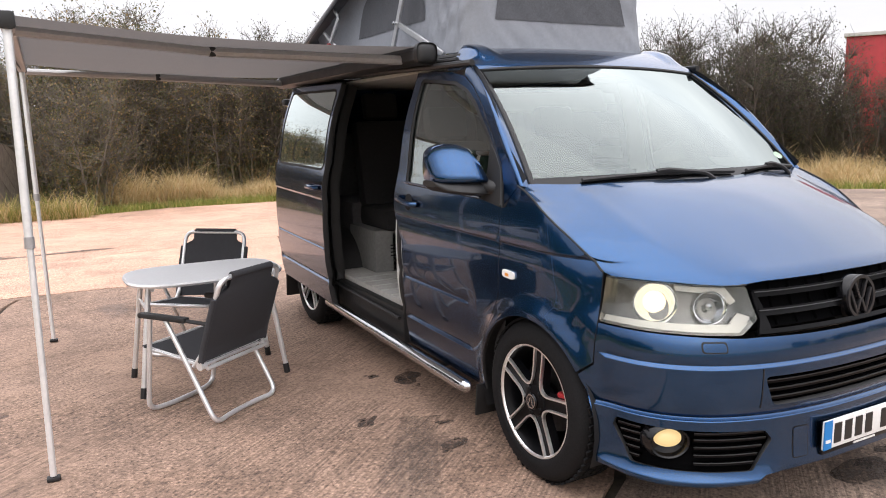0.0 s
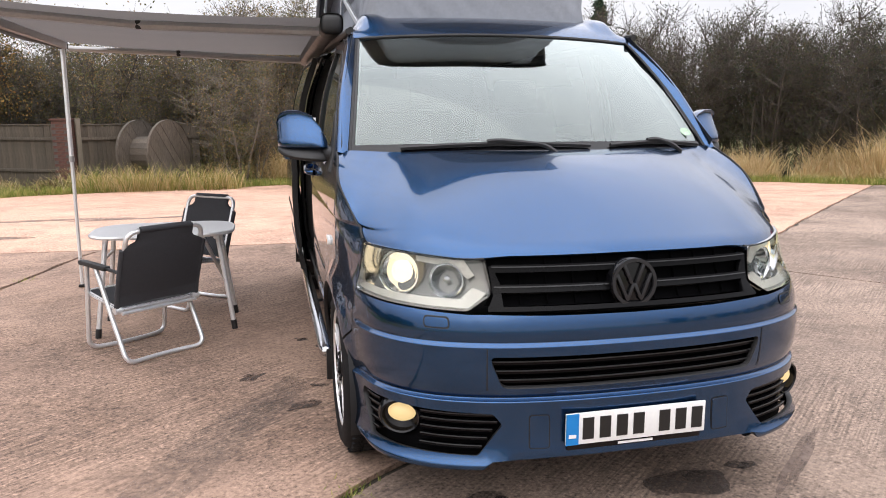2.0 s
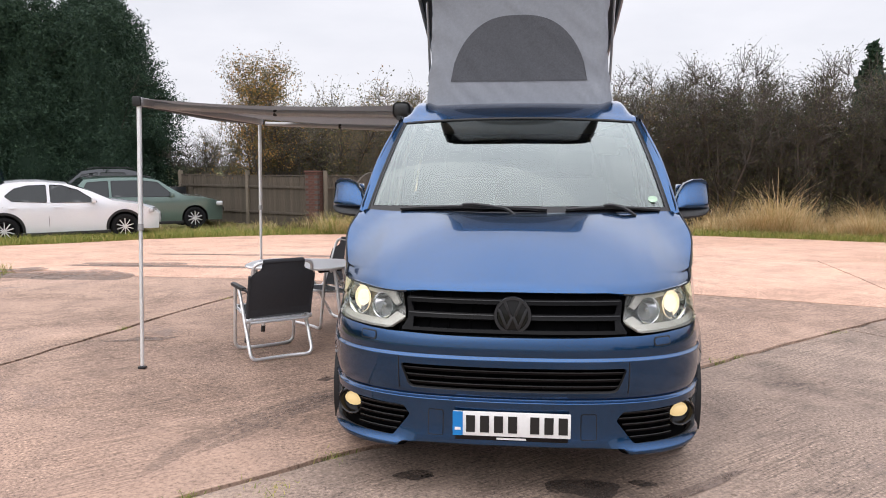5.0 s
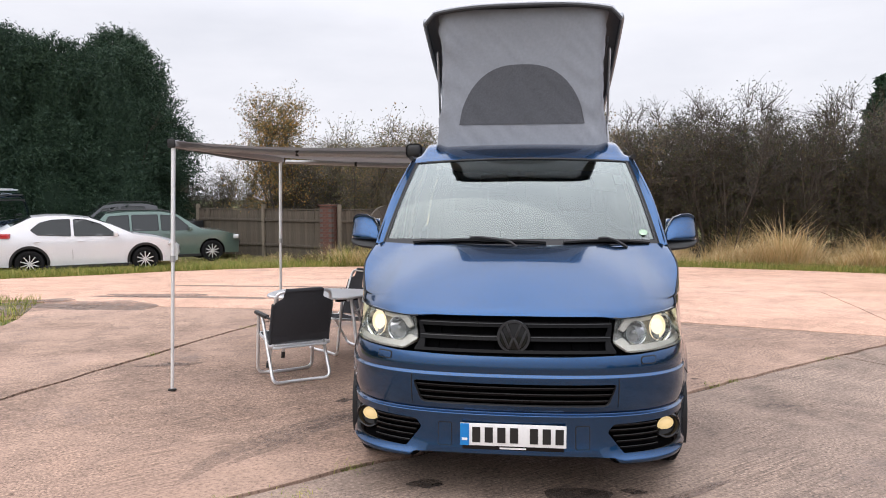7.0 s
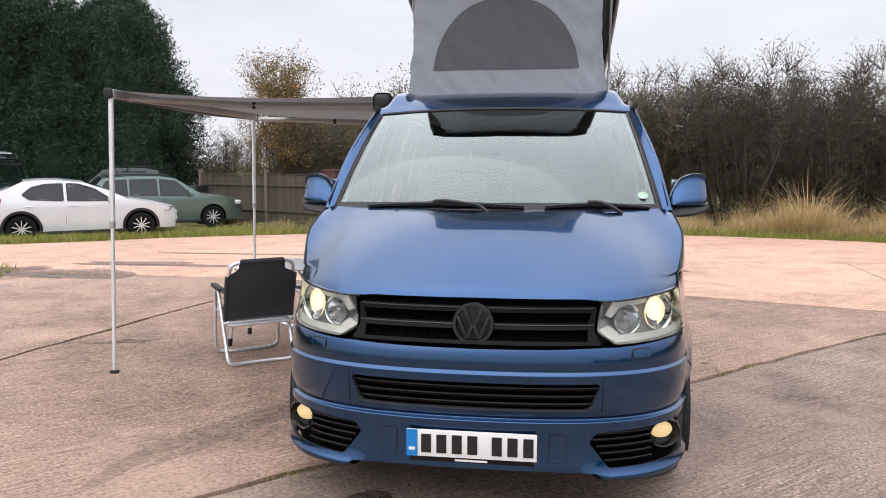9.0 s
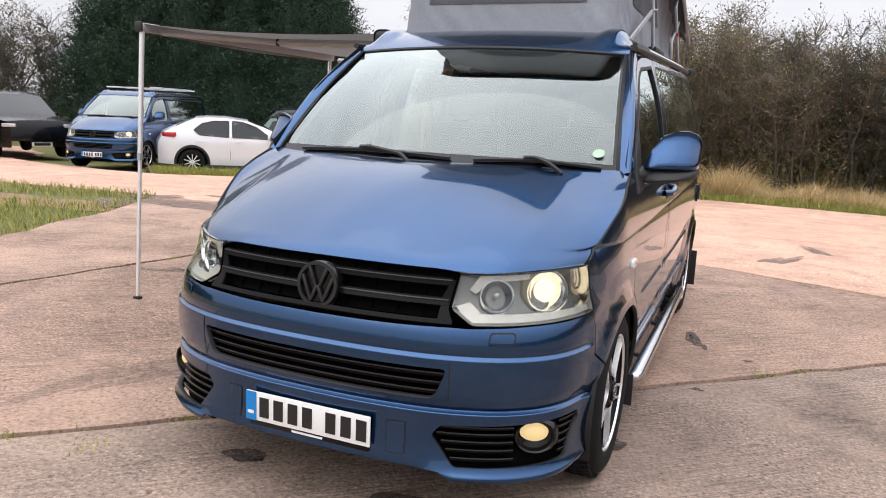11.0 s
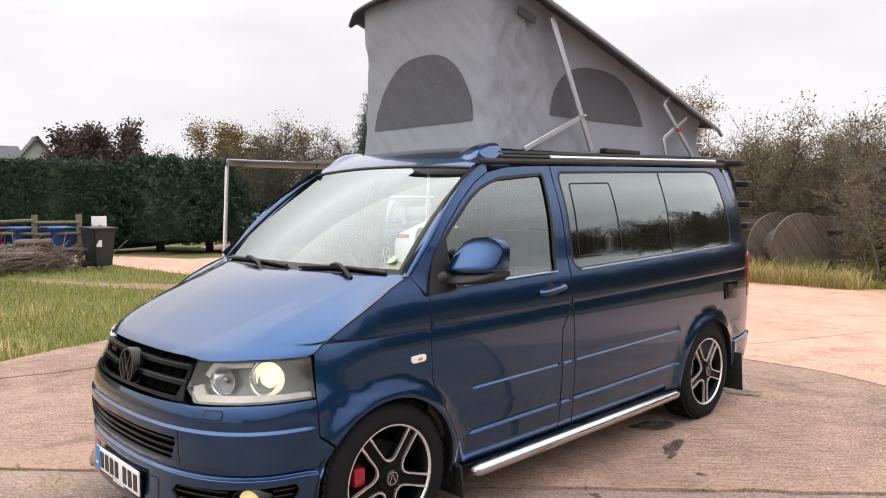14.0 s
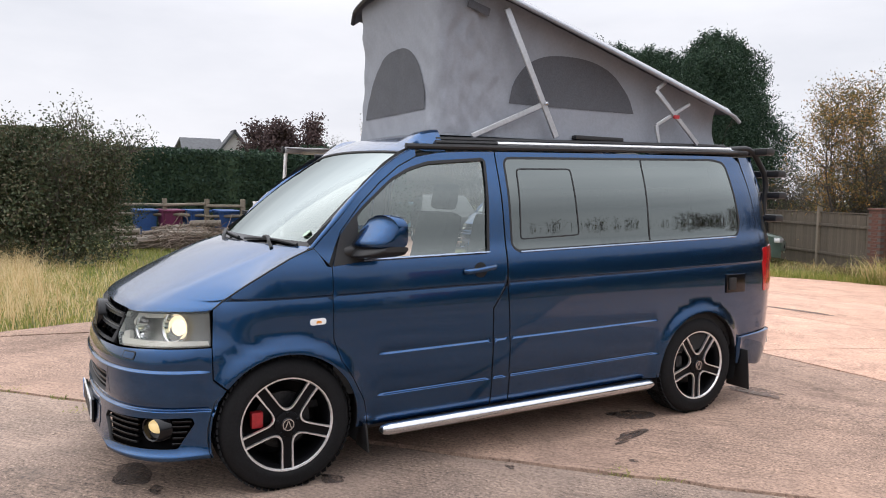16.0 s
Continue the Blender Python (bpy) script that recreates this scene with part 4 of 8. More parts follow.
def van_body(name, at, rz, label, full=True, group=""):
    van = thing(name, (0, 0, 0), label, "van" if not full else "camper van")
    van_front(van, full)
    for sg in (1, -1):
        mir = sg < 0
        skin("fender", O_FENDER, [], M_BLUE, van, mir, "blue front wing", step=0.03)
        d = skin("front_door", O_DOOR, [W_DOOR], M_BLUE, van, mir)
        skin("door_window", inset(W_DOOR, -0.004), [], M_GLASSD, d, mir, "clear door glass", out=-0.012, lip=0, gap=0, bow=-0.03)
        skin("window_seal", inset(W_DOOR, -0.008), [inset(W_DOOR, 0.008)], M_SEAL, d, mir, out=0.0015, lip=0.006, gap=0, rows=[])
        skin("mirror_base", soften([(0.247, 1.152), (0.40, 1.172), (0.40, 1.425), (0.345, 1.375), (0.295, 1.31)], 0.012), [], M_BLACK, d, mir, out=0.006, lip=0.008, gap=0, rows=None)
        # ledge tube in the pale highlight colour, not the body blue
        led = tube([tuple(side_pt(y, 1.180 + 0.026 * (y - 0.36), 0.004) * (sg, 1, 1)) for y in np.linspace(0.42, 1.22, 12)], 0.0065, 6)
        part("window_ledge", led, M_LEDGE, d, "pale ledge under the glass, sky highlight in its colour")
        # handle
        hb = bmesh.new()
        tube([side_pt(y, 1.095 + 0.12 * (y - 1.05), o) for y, o in ((1.045, 0.004), (1.06, 0.03), (1.10, 0.038), (1.18, 0.040), (1.225, 0.034), (1.245, 0.006))], 0.016, 10, bm=hb)
        bmesh.ops.scale(hb, vec=(sg, 1, 1), verts=hb.verts)
        if mir:
            bmesh.ops.reverse_faces(hb, faces=hb.faces)
        hd = part("door_handle", hb, M_BLUE, d)
        # flat near-black disc stands for the shaded hollow behind the handle
        skin("handle_cup_shade", [(1.15 + 0.045 * math.cos(a), 1.10 + 0.045 * math.sin(a)) for a in [k * math.pi / 8 for k in range(16)]], [], M_DARKIN, hd, mir, out=0.001, lip=0, gap=0, rows=None, step=0.02)
        ind = soften([(0.115, 0.852), (0.20, 0.856), (0.20, 0.888), (0.115, 0.884)], 0.014)
        il = skin("side_indicator", ind, [], M_WHITEP, van, mir, "clear side indicator", out=0.010, lip=0.012, gap=0, rows=None, step=0.02)
        skin("indicator_bulb", [(0.145, 0.862), (0.175, 0.863), (0.172, 0.876), (0.148, 0.875)], [], M_AMBER, il, mir, out=0.0125, lip=0, gap=0, rows=None, step=0.02)
        patch("windscreen_pillar", pillar_fn(sg), 6, 20, M_BLUE, van, lip=0.0, flip=mir)
        patch("pillar_flank", pillar_side_fn(sg), 4, 20, M_BLUE, van, flip=mir)
        # near-black sheet added behind the pillar gap, in place of its shade
        patch("pillar_gap_backing", pillar_side_fn(sg, -0.014, 1.45), 4, 20, M_SEAL, van, flip=mir)
        # wing mirror
        m = new("wing_mirror")
        m.parent = van
        part("mirror_shell", mirror_loft(sg, [(-0.06, 0.345, 0.430, 1.252, 1.290), (0.05, 0.325, 0.490, 1.248, 1.345), (0.25, 0.325, 0.530, 1.246, 1.402), (0.5, 0.335, 0.555, 1.246, 1.424),
                                             (0.75, 0.362, 0.572, 1.247, 1.426), (0.90, 0.395, 0.580, 1.250, 1.414), (0.97, 0.430, 0.580, 1.258, 1.396), (1.0, 0.470, 0.570, 1.280, 1.370)]), M_BLUE, m, "blue mirror housing")
        part("mirror_foot", mirror_loft(sg, [(-0.12, 0.345, 0.440, 1.198, 1.254), (0.05, 0.326, 0.495, 1.192, 1.258), (0.3, 0.328, 0.535, 1.194, 1.258), (0.6, 0.348, 0.562, 1.202, 1.258), (0.85, 0.388, 0.580, 1.214, 1.258),
                                            (0.98, 0.440, 0.580, 1.236, 1.262)]), M_BLACK, m)
        part("mirror_arm", tube([(sg * 0.885, 0.33, 1.222), (sg * 0.915, 0.38, 1.232), (sg * 0.955, 0.43, 1.243)], 0.034, 10), M_BLACK, m)
        part("mirror_glass", box_bm(sg * 1.035, 0.562, 1.330, 0.165, 0.006, 0.120, 0.002, Matrix.Rotation(sg * 0.20, 4, "Z")), M_CHROME, m)
        wheel(van, sg * 0.925, 0.0, sg)
        wheel(van, sg * 0.925, 3.0, sg)
        # arch liners
        for yc in (0, 3.0):
            lb = bmesh.new()
            prev = None
            for k in range(25):
                a = radians(-20 + 220 * k / 24)
                y, z = yc + 0.40 * math.cos(a), 0.335 + 0.40 * math.sin(a)
                row = [lb.verts.new((sg * x, y, z)) for x in (0.925, 0.60)]
                if prev:
                    lb.faces.new((prev[0], prev[1], row[1], row[0]))
                prev = row
            fan = [lb.verts.new((sg * 0.60, yc + 0.40 * math.cos(radians(-20 + 220 * k / 24)), 0.335 + 0.40 * math.sin(radians(-20 + 220 * k / 24)))) for k in range(25)]
            lb.faces.new(fan)
            part("arch_liner", lb, M_SEAL, van)
        part("mudflap", box_bm(sg * 0.875, 3.48, 0.27, 0.20, 0.012, 0.30, 0.004, Matrix.Rotation(0.10, 4, "X")), M_BLACK, van)
        part("mudflap", box_bm(sg * 0.865, 0.435, 0.21, 0.17, 0.012, 0.16, 0.004, Matrix.Rotation(0.10, 4, "X")), M_BLACK, van)
        part("sill", box_bm(sg * 0.77, 1.52, 0.26, 0.16, 2.1, 0.06, 0.02), M_BLACK, van)
    # left side behind the door
    skin("sill_filler", O_BFILL, [], M_BLUE, van)
    q = skin("side_panel", O_QUARTER, [W_QUARTER], M_BLUE, van, False, "blue rear side panel", step=0.034)
    skin("side_window", inset(W_QUARTER, -0.004), [], M_PRIV, q, False, "dark privacy side window", out=-0.002, lip=0.0, gap=0, bow=0.025)
    skin("window_seal", inset(W_QUARTER, -0.008), [inset(W_QUARTER, 0.006)], M_SEAL, q, False, out=0.001, lip=0.004, gap=0, rows=[])
    skin("window_border", inset(W_QUARTER, 0.004), [soften([(1.50, 1.70), (3.15, 1.755), (3.30, 1.735), (3.36, 1.36), (3.30, 1.30), (1.52, 1.25)], 0.04)], M_BLACKP, q, False, out=-0.006, lip=0, gap=0, rows=[])
    skin("window_divider", [(2.505, 1.245), (2.515, 1.245), (2.535, 1.79), (2.525, 1.79)], [], M_SEAL, q, False, out=0.0005, lip=0, gap=0, rows=[])
    fr = soften([(1.452, 1.268), (1.478, 1.702), (1.905, 1.712), (1.912, 1.288)], 0.03)
    skin("sliding_pane_frame", fr, [inset(fr, 0.008)], M_SEAL, q, False, out=0.001, lip=0, gap=0, rows=[])
    # ledge tube coloured as the sky highlight on the body's lip
    led = tube([tuple(side_pt(y, 1.198 + 0.0295 * (y - 1.425), 0.004)) for y in np.linspace(1.44, 3.37, 24)], 0.0065, 6)
    part("window_ledge", led, M_LEDGE, q, "pale ledge under the glass, sky highlight in its colour")
    # tail
    for sg in (1, -1):
        mir = sg < 0
        s0, s1 = s_of_y(3.725), plan_s[-1]
        a = [(s_of_y(3.70), 0.77), (s_of_y(3.70) + 0.20, 0.77), (s_of_y(3.70) + 0.20, 1.12), (s_of_y(3.68), 1.10)]
        skin("tail_light", soften(a, 0.02), [], M_TAIL, van, mir, "red tail light", out=0.004, lip=0.02, gap=0.002, sq=True, rows=None)
    s0 = s_of_y(3.72)
    S1 = plan_s[-1]
    for mir in (False, True):
        skin("rear_bumper", [(s_of_y(3.43), 0.448), (s0, 0.462), (S1 - 0.001, 0.462), (S1 - 0.001, 0.20), (s0, 0.20), (s_of_y(3.43), 0.25)], [], M_BLUE, van, mir, out=0.022, sq=True, lip=0.04, gap=0)
        skin("tailgate", [(s0 + 0.003, 0.41), (S1 - 0.001, 0.41), (S1 - 0.001, 1.80), (s_of_y(3.58), 1.775), (s_of_y(3.655), 1.22), (s_of_y(3.70), 1.06)], [], M_BLUE, van, mir, sq=True, gap=0.001, step=0.09)
    # glass and roof
    ws = patch("windscreen", screen_fn, 40, 24, M_GLASS, van, "sloping windscreen reflecting pale sky", flip=False)
    fb = bmesh.new()
    ring = [screen_fn(i / 40, 0) for i in range(41)] + [screen_fn(1, j / 24) for j in range(1, 25)] + [screen_fn(1 - i / 40, 1) for i in range(1, 41)] + [screen_fn(0, 1 - j / 24) for j in range(1, 24)]
    tube([tuple(p) for p in ring], 0.010, 6, fb, closed=True)
    part("windscreen_seal", fb, M_SEAL, ws)
    patch("screen_border", lambda u, v: np.array(screen_fn(u, 0.0 + 0.060 * v)) + np.array((0, -0.003, 0.004)), 40, 3, M_BLACKP, ws, "black printed glass border")
    for u0, u1 in ((0.0, 0.010), (0.990, 1.0)):
        patch("screen_border", lambda u, v, a=u0, b=u1: np.array(screen_fn(a + (b - a) * u, v)) + np.array((0, -0.003, 0.004)), 2, 20, M_BLACKP, ws)
    patch("front_cap", cap_fn, 80, 14, M_BLUE, van, "blue front roof fairing", lip=0.02)
    patch("roof_skin", roof_fn, 30, 20, M_BLUE, van)
    for sg in (1, -1):
        part("roof_gutter", tube([tuple(roof_edge(y) * (sg, 1, 1) + np.array((0.006 * sg, 0, 0.010))) for y in np.linspace(0.74, 3.56, 24)], 0.016, 8), M_BLACK, van)
    # scuttle and wipers
    patch("scuttle", lambda u, v: np.array(screen_fn(u, 0)) + (np.array(bonnet_fn(u, 1.0)) * (0.93, 1, 1) - np.array(screen_fn(u, 0))) * v + np.array((0, 0, -0.012)), 30, 3, M_BLACK, van)
    for u0, u1, piv, rise in ((0.12, 0.60, 0.50, 1), (0.66, 0.965, 0.88, 1)):
        w = new("wiper")
        w.parent = van
        blade = [np.array(screen_fn(u0 + (u1 - u0) * k / 12, 0.022 + 0.02 * math.sin(math.pi * k / 12))) + np.array((0, -0.014, 0.012)) for k in range(13)]
        part("wiper_blade", tube([tuple(p) for p in blade], 0.009, 6), M_BLACK, w)
        arm = [np.array(screen_fn(piv, 0.0)) + np.array((0, -0.045, -0.004)), np.array(screen_fn(piv - 0.03, 0.02)) + np.array((0, -0.04, 0.02)), np.array(screen_fn((u0 + u1) / 2, 0.055)) + np.array((0, -0.026, 0.018)), np.array(screen_fn((u0 + u1) / 2 - 0.03, 0.05)) + np.array((0, -0.02, 0.016))]
        part("wiper_arm", tube(round_path([tuple(p) for p in arm], 0.06), 0.010, 6, scale=None), M_BLACK, w)
    # inside
    dash = bmesh.new()
    prof = [(-0.02, 1.20), (0.16, 1.215), (0.30, 1.20), (0.42, 1.15), (0.48, 1.05), (0.46, 0.85), (0.40, 0.70), (0.30, 0.55)]
    rows = []
    for x in np.linspace(-0.80, 0.80, 17):
        rows.append([dash.verts.new((x, y + 0.10 * (x / 0.8) ** 2 * (1 if i < 2 else 0.3), z + (0.035 * math.exp(-((x + 0.40) / 0.2) ** 2) if 1 <= i <= 3 else 0))) for i, (y, z) in enumerate(prof)])
    for a, b in zip(rows, rows[1:]):
        for i in range(len(prof) - 1):
            dash.faces.new((a[i], a[i + 1], b[i + 1], b[i]))
    part("dashboard", dash, M_DASH, van)
    sw = new("steering_wheel")
    sw.parent = van
    mw = Matrix.Translation((-0.40, 0.62, 1.10)) @ Matrix.Rotation(radians(-38), 4, "X")
    t = tube([tuple(mw @ Vector((0.19 * math.cos(a), 0.0 + 0.0, 0.19 * math.sin(a)))) for a in [2 * math.pi * k / 28 for k in range(28)]], 0.016, 8, closed=True)
    part("rim", t, M_BLACK, sw)
    hub = box_bm(0, 0, 0, 0.15, 0.05, 0.12, 0.02)
    box_bm(0, 0.0, -0.0, 0.36, 0.02, 0.04, 0.008, bm=hub)
    bmesh.ops.transform(hub, matrix=mw, verts=hub.verts)
    part("hub", hub, M_BLACK, sw)
    part("column", tube([tuple(mw @ Vector((0, 0, 0))), (-0.40, 0.35, 0.95)], 0.05, 10), M_DASH, sw)
    seat(van, -0.42, 1.28, 0.28)
    seat(van, 0.42, 1.28, 0.28)
    part("cab_floor", box_bm(0, 1.0, 0.40, 1.60, 1.9, 0.04), M_DARKIN, van)
    part("load_floor", box_bm(0, 2.65, 0.44, 1.66, 2.45, 0.05, 0.01), M_VANFLOOR, van, "pale grey ribbed living area floor")
    part("headlining", box_bm(0, 2.22, 1.815, 1.40, 2.25, 0.02, 0.0), M_TRIM, van)
    for sg in (1, -1):
        skin("b_pillar_trim", [(1.22, 0.46), (1.26, 1.76), (1.40, 1.765), (1.42, 0.46)], [], M_TRIM, van, sg < 0, "pale grey pillar trim", out=-0.045, lip=0, gap=0, rows=None)
        patch("a_pillar_trim", lambda u, v, s=sg: np.array(pillar_fn(s)(u * 1.0, v)) + np.array((-0.03 * s, 0.045, -0.01)), 3, 10, M_TRIM, van)
        skin("door_card", [(0.26, 0.45), (0.26, 1.17), (1.22, 1.19), (1.22, 0.45)], [], M_DASH, van, sg < 0, out=-0.07, lip=0, gap=0, rows=None)
    # wall lining in near-black, the cabin's shade in its colour
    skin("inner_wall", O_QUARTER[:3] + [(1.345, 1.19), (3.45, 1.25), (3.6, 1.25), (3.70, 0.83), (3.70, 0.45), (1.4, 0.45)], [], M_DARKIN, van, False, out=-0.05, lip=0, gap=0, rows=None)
    return van


# ---------------------------------------------------------------- the camper
camper = van_body("camper_van", (0, 0, 0), 0, "metallic blue camper van with raised roof and open side door")

M_CANVAS = plain("grey_canvas", (0.245, 0.260, 0.292), 0.92, 0, 420, 0.10, 0.12)
M_MESHWIN = plain("dark_mesh_window", (0.088, 0.092, 0.105), 0.9, 0, 700, 0.25, 0.2)
def cloth_mat():
    m, n, l, b, out = node_mat("awning_cloth")
    f = noise_fac(n, l, 160.0, 4, 0.6)
    c = ramp(n, l, f, [(0.3, (0.135, 0.126, 0.124)), (0.7, (0.18, 0.17, 0.165))])
    l.new(c, b.inputs["Base Color"])
    b.inputs["Roughness"].default_value = 0.85
    tr = n.new("ShaderNodeBsdfTranslucent")
    l.new(c, tr.inputs[0])
    mx = n.new("ShaderNodeMixShader")
    mx.inputs[0].default_value = 0.42
    l.new(b.outputs[0], mx.inputs[1])
    l.new(tr.outputs[0], mx.inputs[2])
    l.new(mx.outputs[0], out.inputs[0])
    return m


M_AWN = cloth_mat()
M_AWNCASE = plain("dark_grey_awning_case", (0.045, 0.046, 0.05), 0.45, 0.3, 80, 0.15)
M_LIDTOP = paint("slate_blue_lid_paint", (0.10, 0.115, 0.14), 0.3, 0.4)
M_LIDRIM = plain("slate_lid_rim", (0.26, 0.28, 0.31), 0.4, 0.3, 60, 0.1)
M_STRUT = plain("dull_aluminium_strut", (0.50, 0.51, 0.53), 0.4, 0.8, 60, 0.1)
M_LEG = plain("white_anodised_aluminium", (0.80, 0.80, 0.80), 0.42, 0.45, 60, 0.06)
M_LIDUNDER = plain("roof_lid_underside", (0.11, 0.115, 0.125), 0.7, 0, 60, 0.12)

# right side: opening, rear quarter and the door slid back along it
rq = skin("side_panel", O_REARQ, [W_REARQ], M_BLUE, camper, True, "blue rear side panel", step=0.034)
skin("side_window", inset(W_REARQ, -0.004), [], M_PRIV, rq, True, "dark privacy side window", out=-0.002, lip=0, gap=0)
sd = skin("sliding_door", O_SLIDE, [W_SLIDE], M_BLUE, camper, True, "blue sliding door standing open", move=(-0.075, 1.0, 0), lip=0.039)
skin("side_window", inset(W_SLIDE, -0.004), [], M_PRIV, sd, True, "dark privacy door window", out=-0.002, lip=0, gap=0, move=(-0.075, 1.0, 0))
skin("window_seal", inset(W_SLIDE, -0.010), [inset(W_SLIDE, 0.006)], M_SEAL, sd, True, out=0.001, lip=0.004, gap=0, rows=[], move=(-0.075, 1.0, 0))
# door lining in the same near-black, shade put into its colour
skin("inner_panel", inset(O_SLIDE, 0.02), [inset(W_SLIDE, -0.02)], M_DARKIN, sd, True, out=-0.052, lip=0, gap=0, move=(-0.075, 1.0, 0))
hb = tube([side_pt(y, 1.10, o) * (-1, 1, 1) + np.array((-0.075, 1.0, 0)) for y, o in ((1.42, 0.004), (1.435, 0.03), (1.50, 0.04), (1.58, 0.036), (1.60, 0.006))], 0.015, 10)
part("door_handle", hb, M_BLUE, sd)
for q0 in (0.36, 1.80):
    part("door_rail", tube([tuple(side_pt(y, q0 + 0.018 * y, -0.02) * (-1, 1, 1)) for y in np.linspace(1.40, 2.48, 10)], 0.012, 6), M_BLACK, camper)
# jambs in seal black, not body blue: the doorway's shade is in the colour
for yy in (1.352, 2.492):
    skin("door_jamb", [(yy - 0.012, 0.42), (yy - 0.012, 1.80), (yy + 0.012, 1.80), (yy + 0.012, 0.42)], [], M_SEAL, camper, True, out=-0.03, lip=0.07, gap=0, rows=None)
part("step_well", box_bm(-0.78, 1.93, 0.33, 0.20, 1.10, 0.20, 0.01), M_BLACK, camper)
for k in range(6):
    part("floor_rib", box_bm(-0.60, 1.52 + k * 0.15, 0.467, 0.45, 0.02, 0.006), M_TRIM, camper)
part("kitchen_unit", box_bm(0.60, 2.25, 0.82, 0.44, 1.55, 0.72, 0.02), M_UNIT, camper, "grey kitchen unit")
part("seat_plinth", box_bm(-0.30, 2.62, 0.61, 0.66, 0.50, 0.32, 0.02), M_UNIT, camper, "grey seat plinth")
for k in range(4):
    part("vent_slot", box_bm(-0.45, 2.368, 0.58 + k * 0.025, 0.12, 0.004, 0.009), M_DARKIN, camper)
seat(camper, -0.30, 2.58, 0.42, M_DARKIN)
part("rear_bench", box_bm(-0.10, 3.10, 0.72, 1.05, 0.55, 0.45, 0.06), M_SEAT, camper)
part("bench_back", box_bm(-0.10, 3.42, 1.10, 1.05, 0.16, 0.70, 0.06), M_SEAT, camper)
part("seat_box", box_bm(-0.42, 1.22, 0.63, 0.56, 0.30, 0.34, 0.02), M_UNIT, camper, "grey seat box with vents")
for k in range(5):
    part("vent_slot", box_bm(-0.62, 1.372, 0.68 + k * 0.022, 0.10, 0.004, 0.008), M_DARKIN, camper)
skin("roller_blind", [(1.50, 1.58), (1.50, 1.72), (3.30, 1.77), (3.30, 1.61)], [], plain("grey_green_blind", (0.36, 0.40, 0.37), 0.85, 0, 60, 0.08), camper, False, "half lowered pale blind", out=-0.10, lip=0, gap=0, rows=None)
part("tax_sticker", lathe([(0.0, 0.0), (0.026, 0.0)], 20, "y"), plain("pale_green_sticker", (0.42, 0.60, 0.42), 0.5, 0, 160, 0.4), camper, "round pale green sticker").matrix_world = Matrix.Translation(np.array(screen_fn(0.955, 0.13)) + np.array((0, -0.006, 0.004))) @ Matrix.Rotation(radians(-50), 4, "X")
hk = part("hookup_socket", (lambda: box_bm(*(side_pt(3.345, 0.918, 0.004)), 0.02, 0.20, 0.135, 0.008))(), M_BLACKP, camper, "black mains hook-up flap")
part("socket_cap", (lambda: box_bm(*(side_pt(3.30, 0.915, 0.014)), 0.02, 0.07, 0.09, 0.008))(), M_BLACK, hk)
# polished side bars
for sg in (1, -1):
    pts = [(sg * 0.925, 0.525, 0.244), (sg * 0.938, 0.535, 0.242), (sg * 0.944, 0.565, 0.243), (sg * 0.945, 1.5, 0.254), (sg * 0.944, 2.50, 0.266), (sg * 0.938, 2.53, 0.267), (sg * 0.925, 2.54, 0.268)]
    part("side_bar", tube(pts, 0.034, 16, scale=[0.55, 0.85, 1, 1, 1, 0.85, 0.55]), M_CHROME, camper, "polished steel side bar")
    for y in (0.9, 1.6, 2.3):
        part("bar_bracket", box_bm(sg * 0.87, y, 0.240, 0.16, 0.03, 0.016, 0.004), M_BLACK, camper)
# bright rail along the roof edge
for sg in (1, -1):
    for y0, y1, mt in ((0.95, 1.38, M_BLACK), (1.38, 3.52, M_ALU)):
        part("roof_rail", tube([tuple(roof_edge(y) * (sg, 1, 1) + np.array((-0.028 * sg, 0, 0.036))) for y in np.linspace(y0, y1, 14)], 0.014, 8), mt, camper, "bright aluminium awning rail" if mt is M_ALU else "")
    part("roof_seal", tube([tuple(roof_edge(y) * (sg, 1, 1) + np.array((-0.07 * sg, 0, 0.058))) for y in np.linspace(0.97, 3.5, 16)], 0.016, 8), M_BLACK, camper)


# lifting roof: lid, canvas, struts
LID_F, LID_R = 0.965, 3.585


def lid_mid(y):
    return 2.930 - 0.2835 * (y - 0.98)


def lid_fn(u, v):
    t = 2 * u - 1
    a = abs(t)
    vv = v
    y = LID_F + (LID_R - LID_F) * vv
    y += 0.05 * a ** 3 * (1 - v) ** 6
    z = lid_mid(y) + 0.035 * (1 - a ** 3) - 0.055 * sstep(0.90, 1.0, a)
    z -= 0.06 * (1 - sstep(0.0, 0.03, v)) + 0.025 * sstep(0.985, 1.0, v)
    hw = 0.722 + 0.02 * math.sin(math.pi * v) - 0.06 * (1 - sstep(0.0, 0.05, v)) * 0.35
    return (hw * t, y, z)


roof = new("lifting_roof")
roof.parent = camper
tagged(roof, "raised roof lid with grey canvas sides")
lid = patch("roof_lid", lid_fn, 48, 48, M_LIDTOP, roof)
patch("lid_lining", lambda u, v: np.array(lid_fn(0.015 + 0.97 * u, 0.006 + 0.988 * v)) - np.array((0, 0.0, 0.022)), 40, 30, M_LIDUNDER, roof, flip=True)
for sg in (0, 1):
    part("lid_rim", tube([tuple(np.array(lid_fn(sg, v)) + np.array((0, 0, -0.004))) for v in np.linspace(0, 1, 40)], 0.014, 8), M_LIDRIM, roof, "slate grey lid edge")
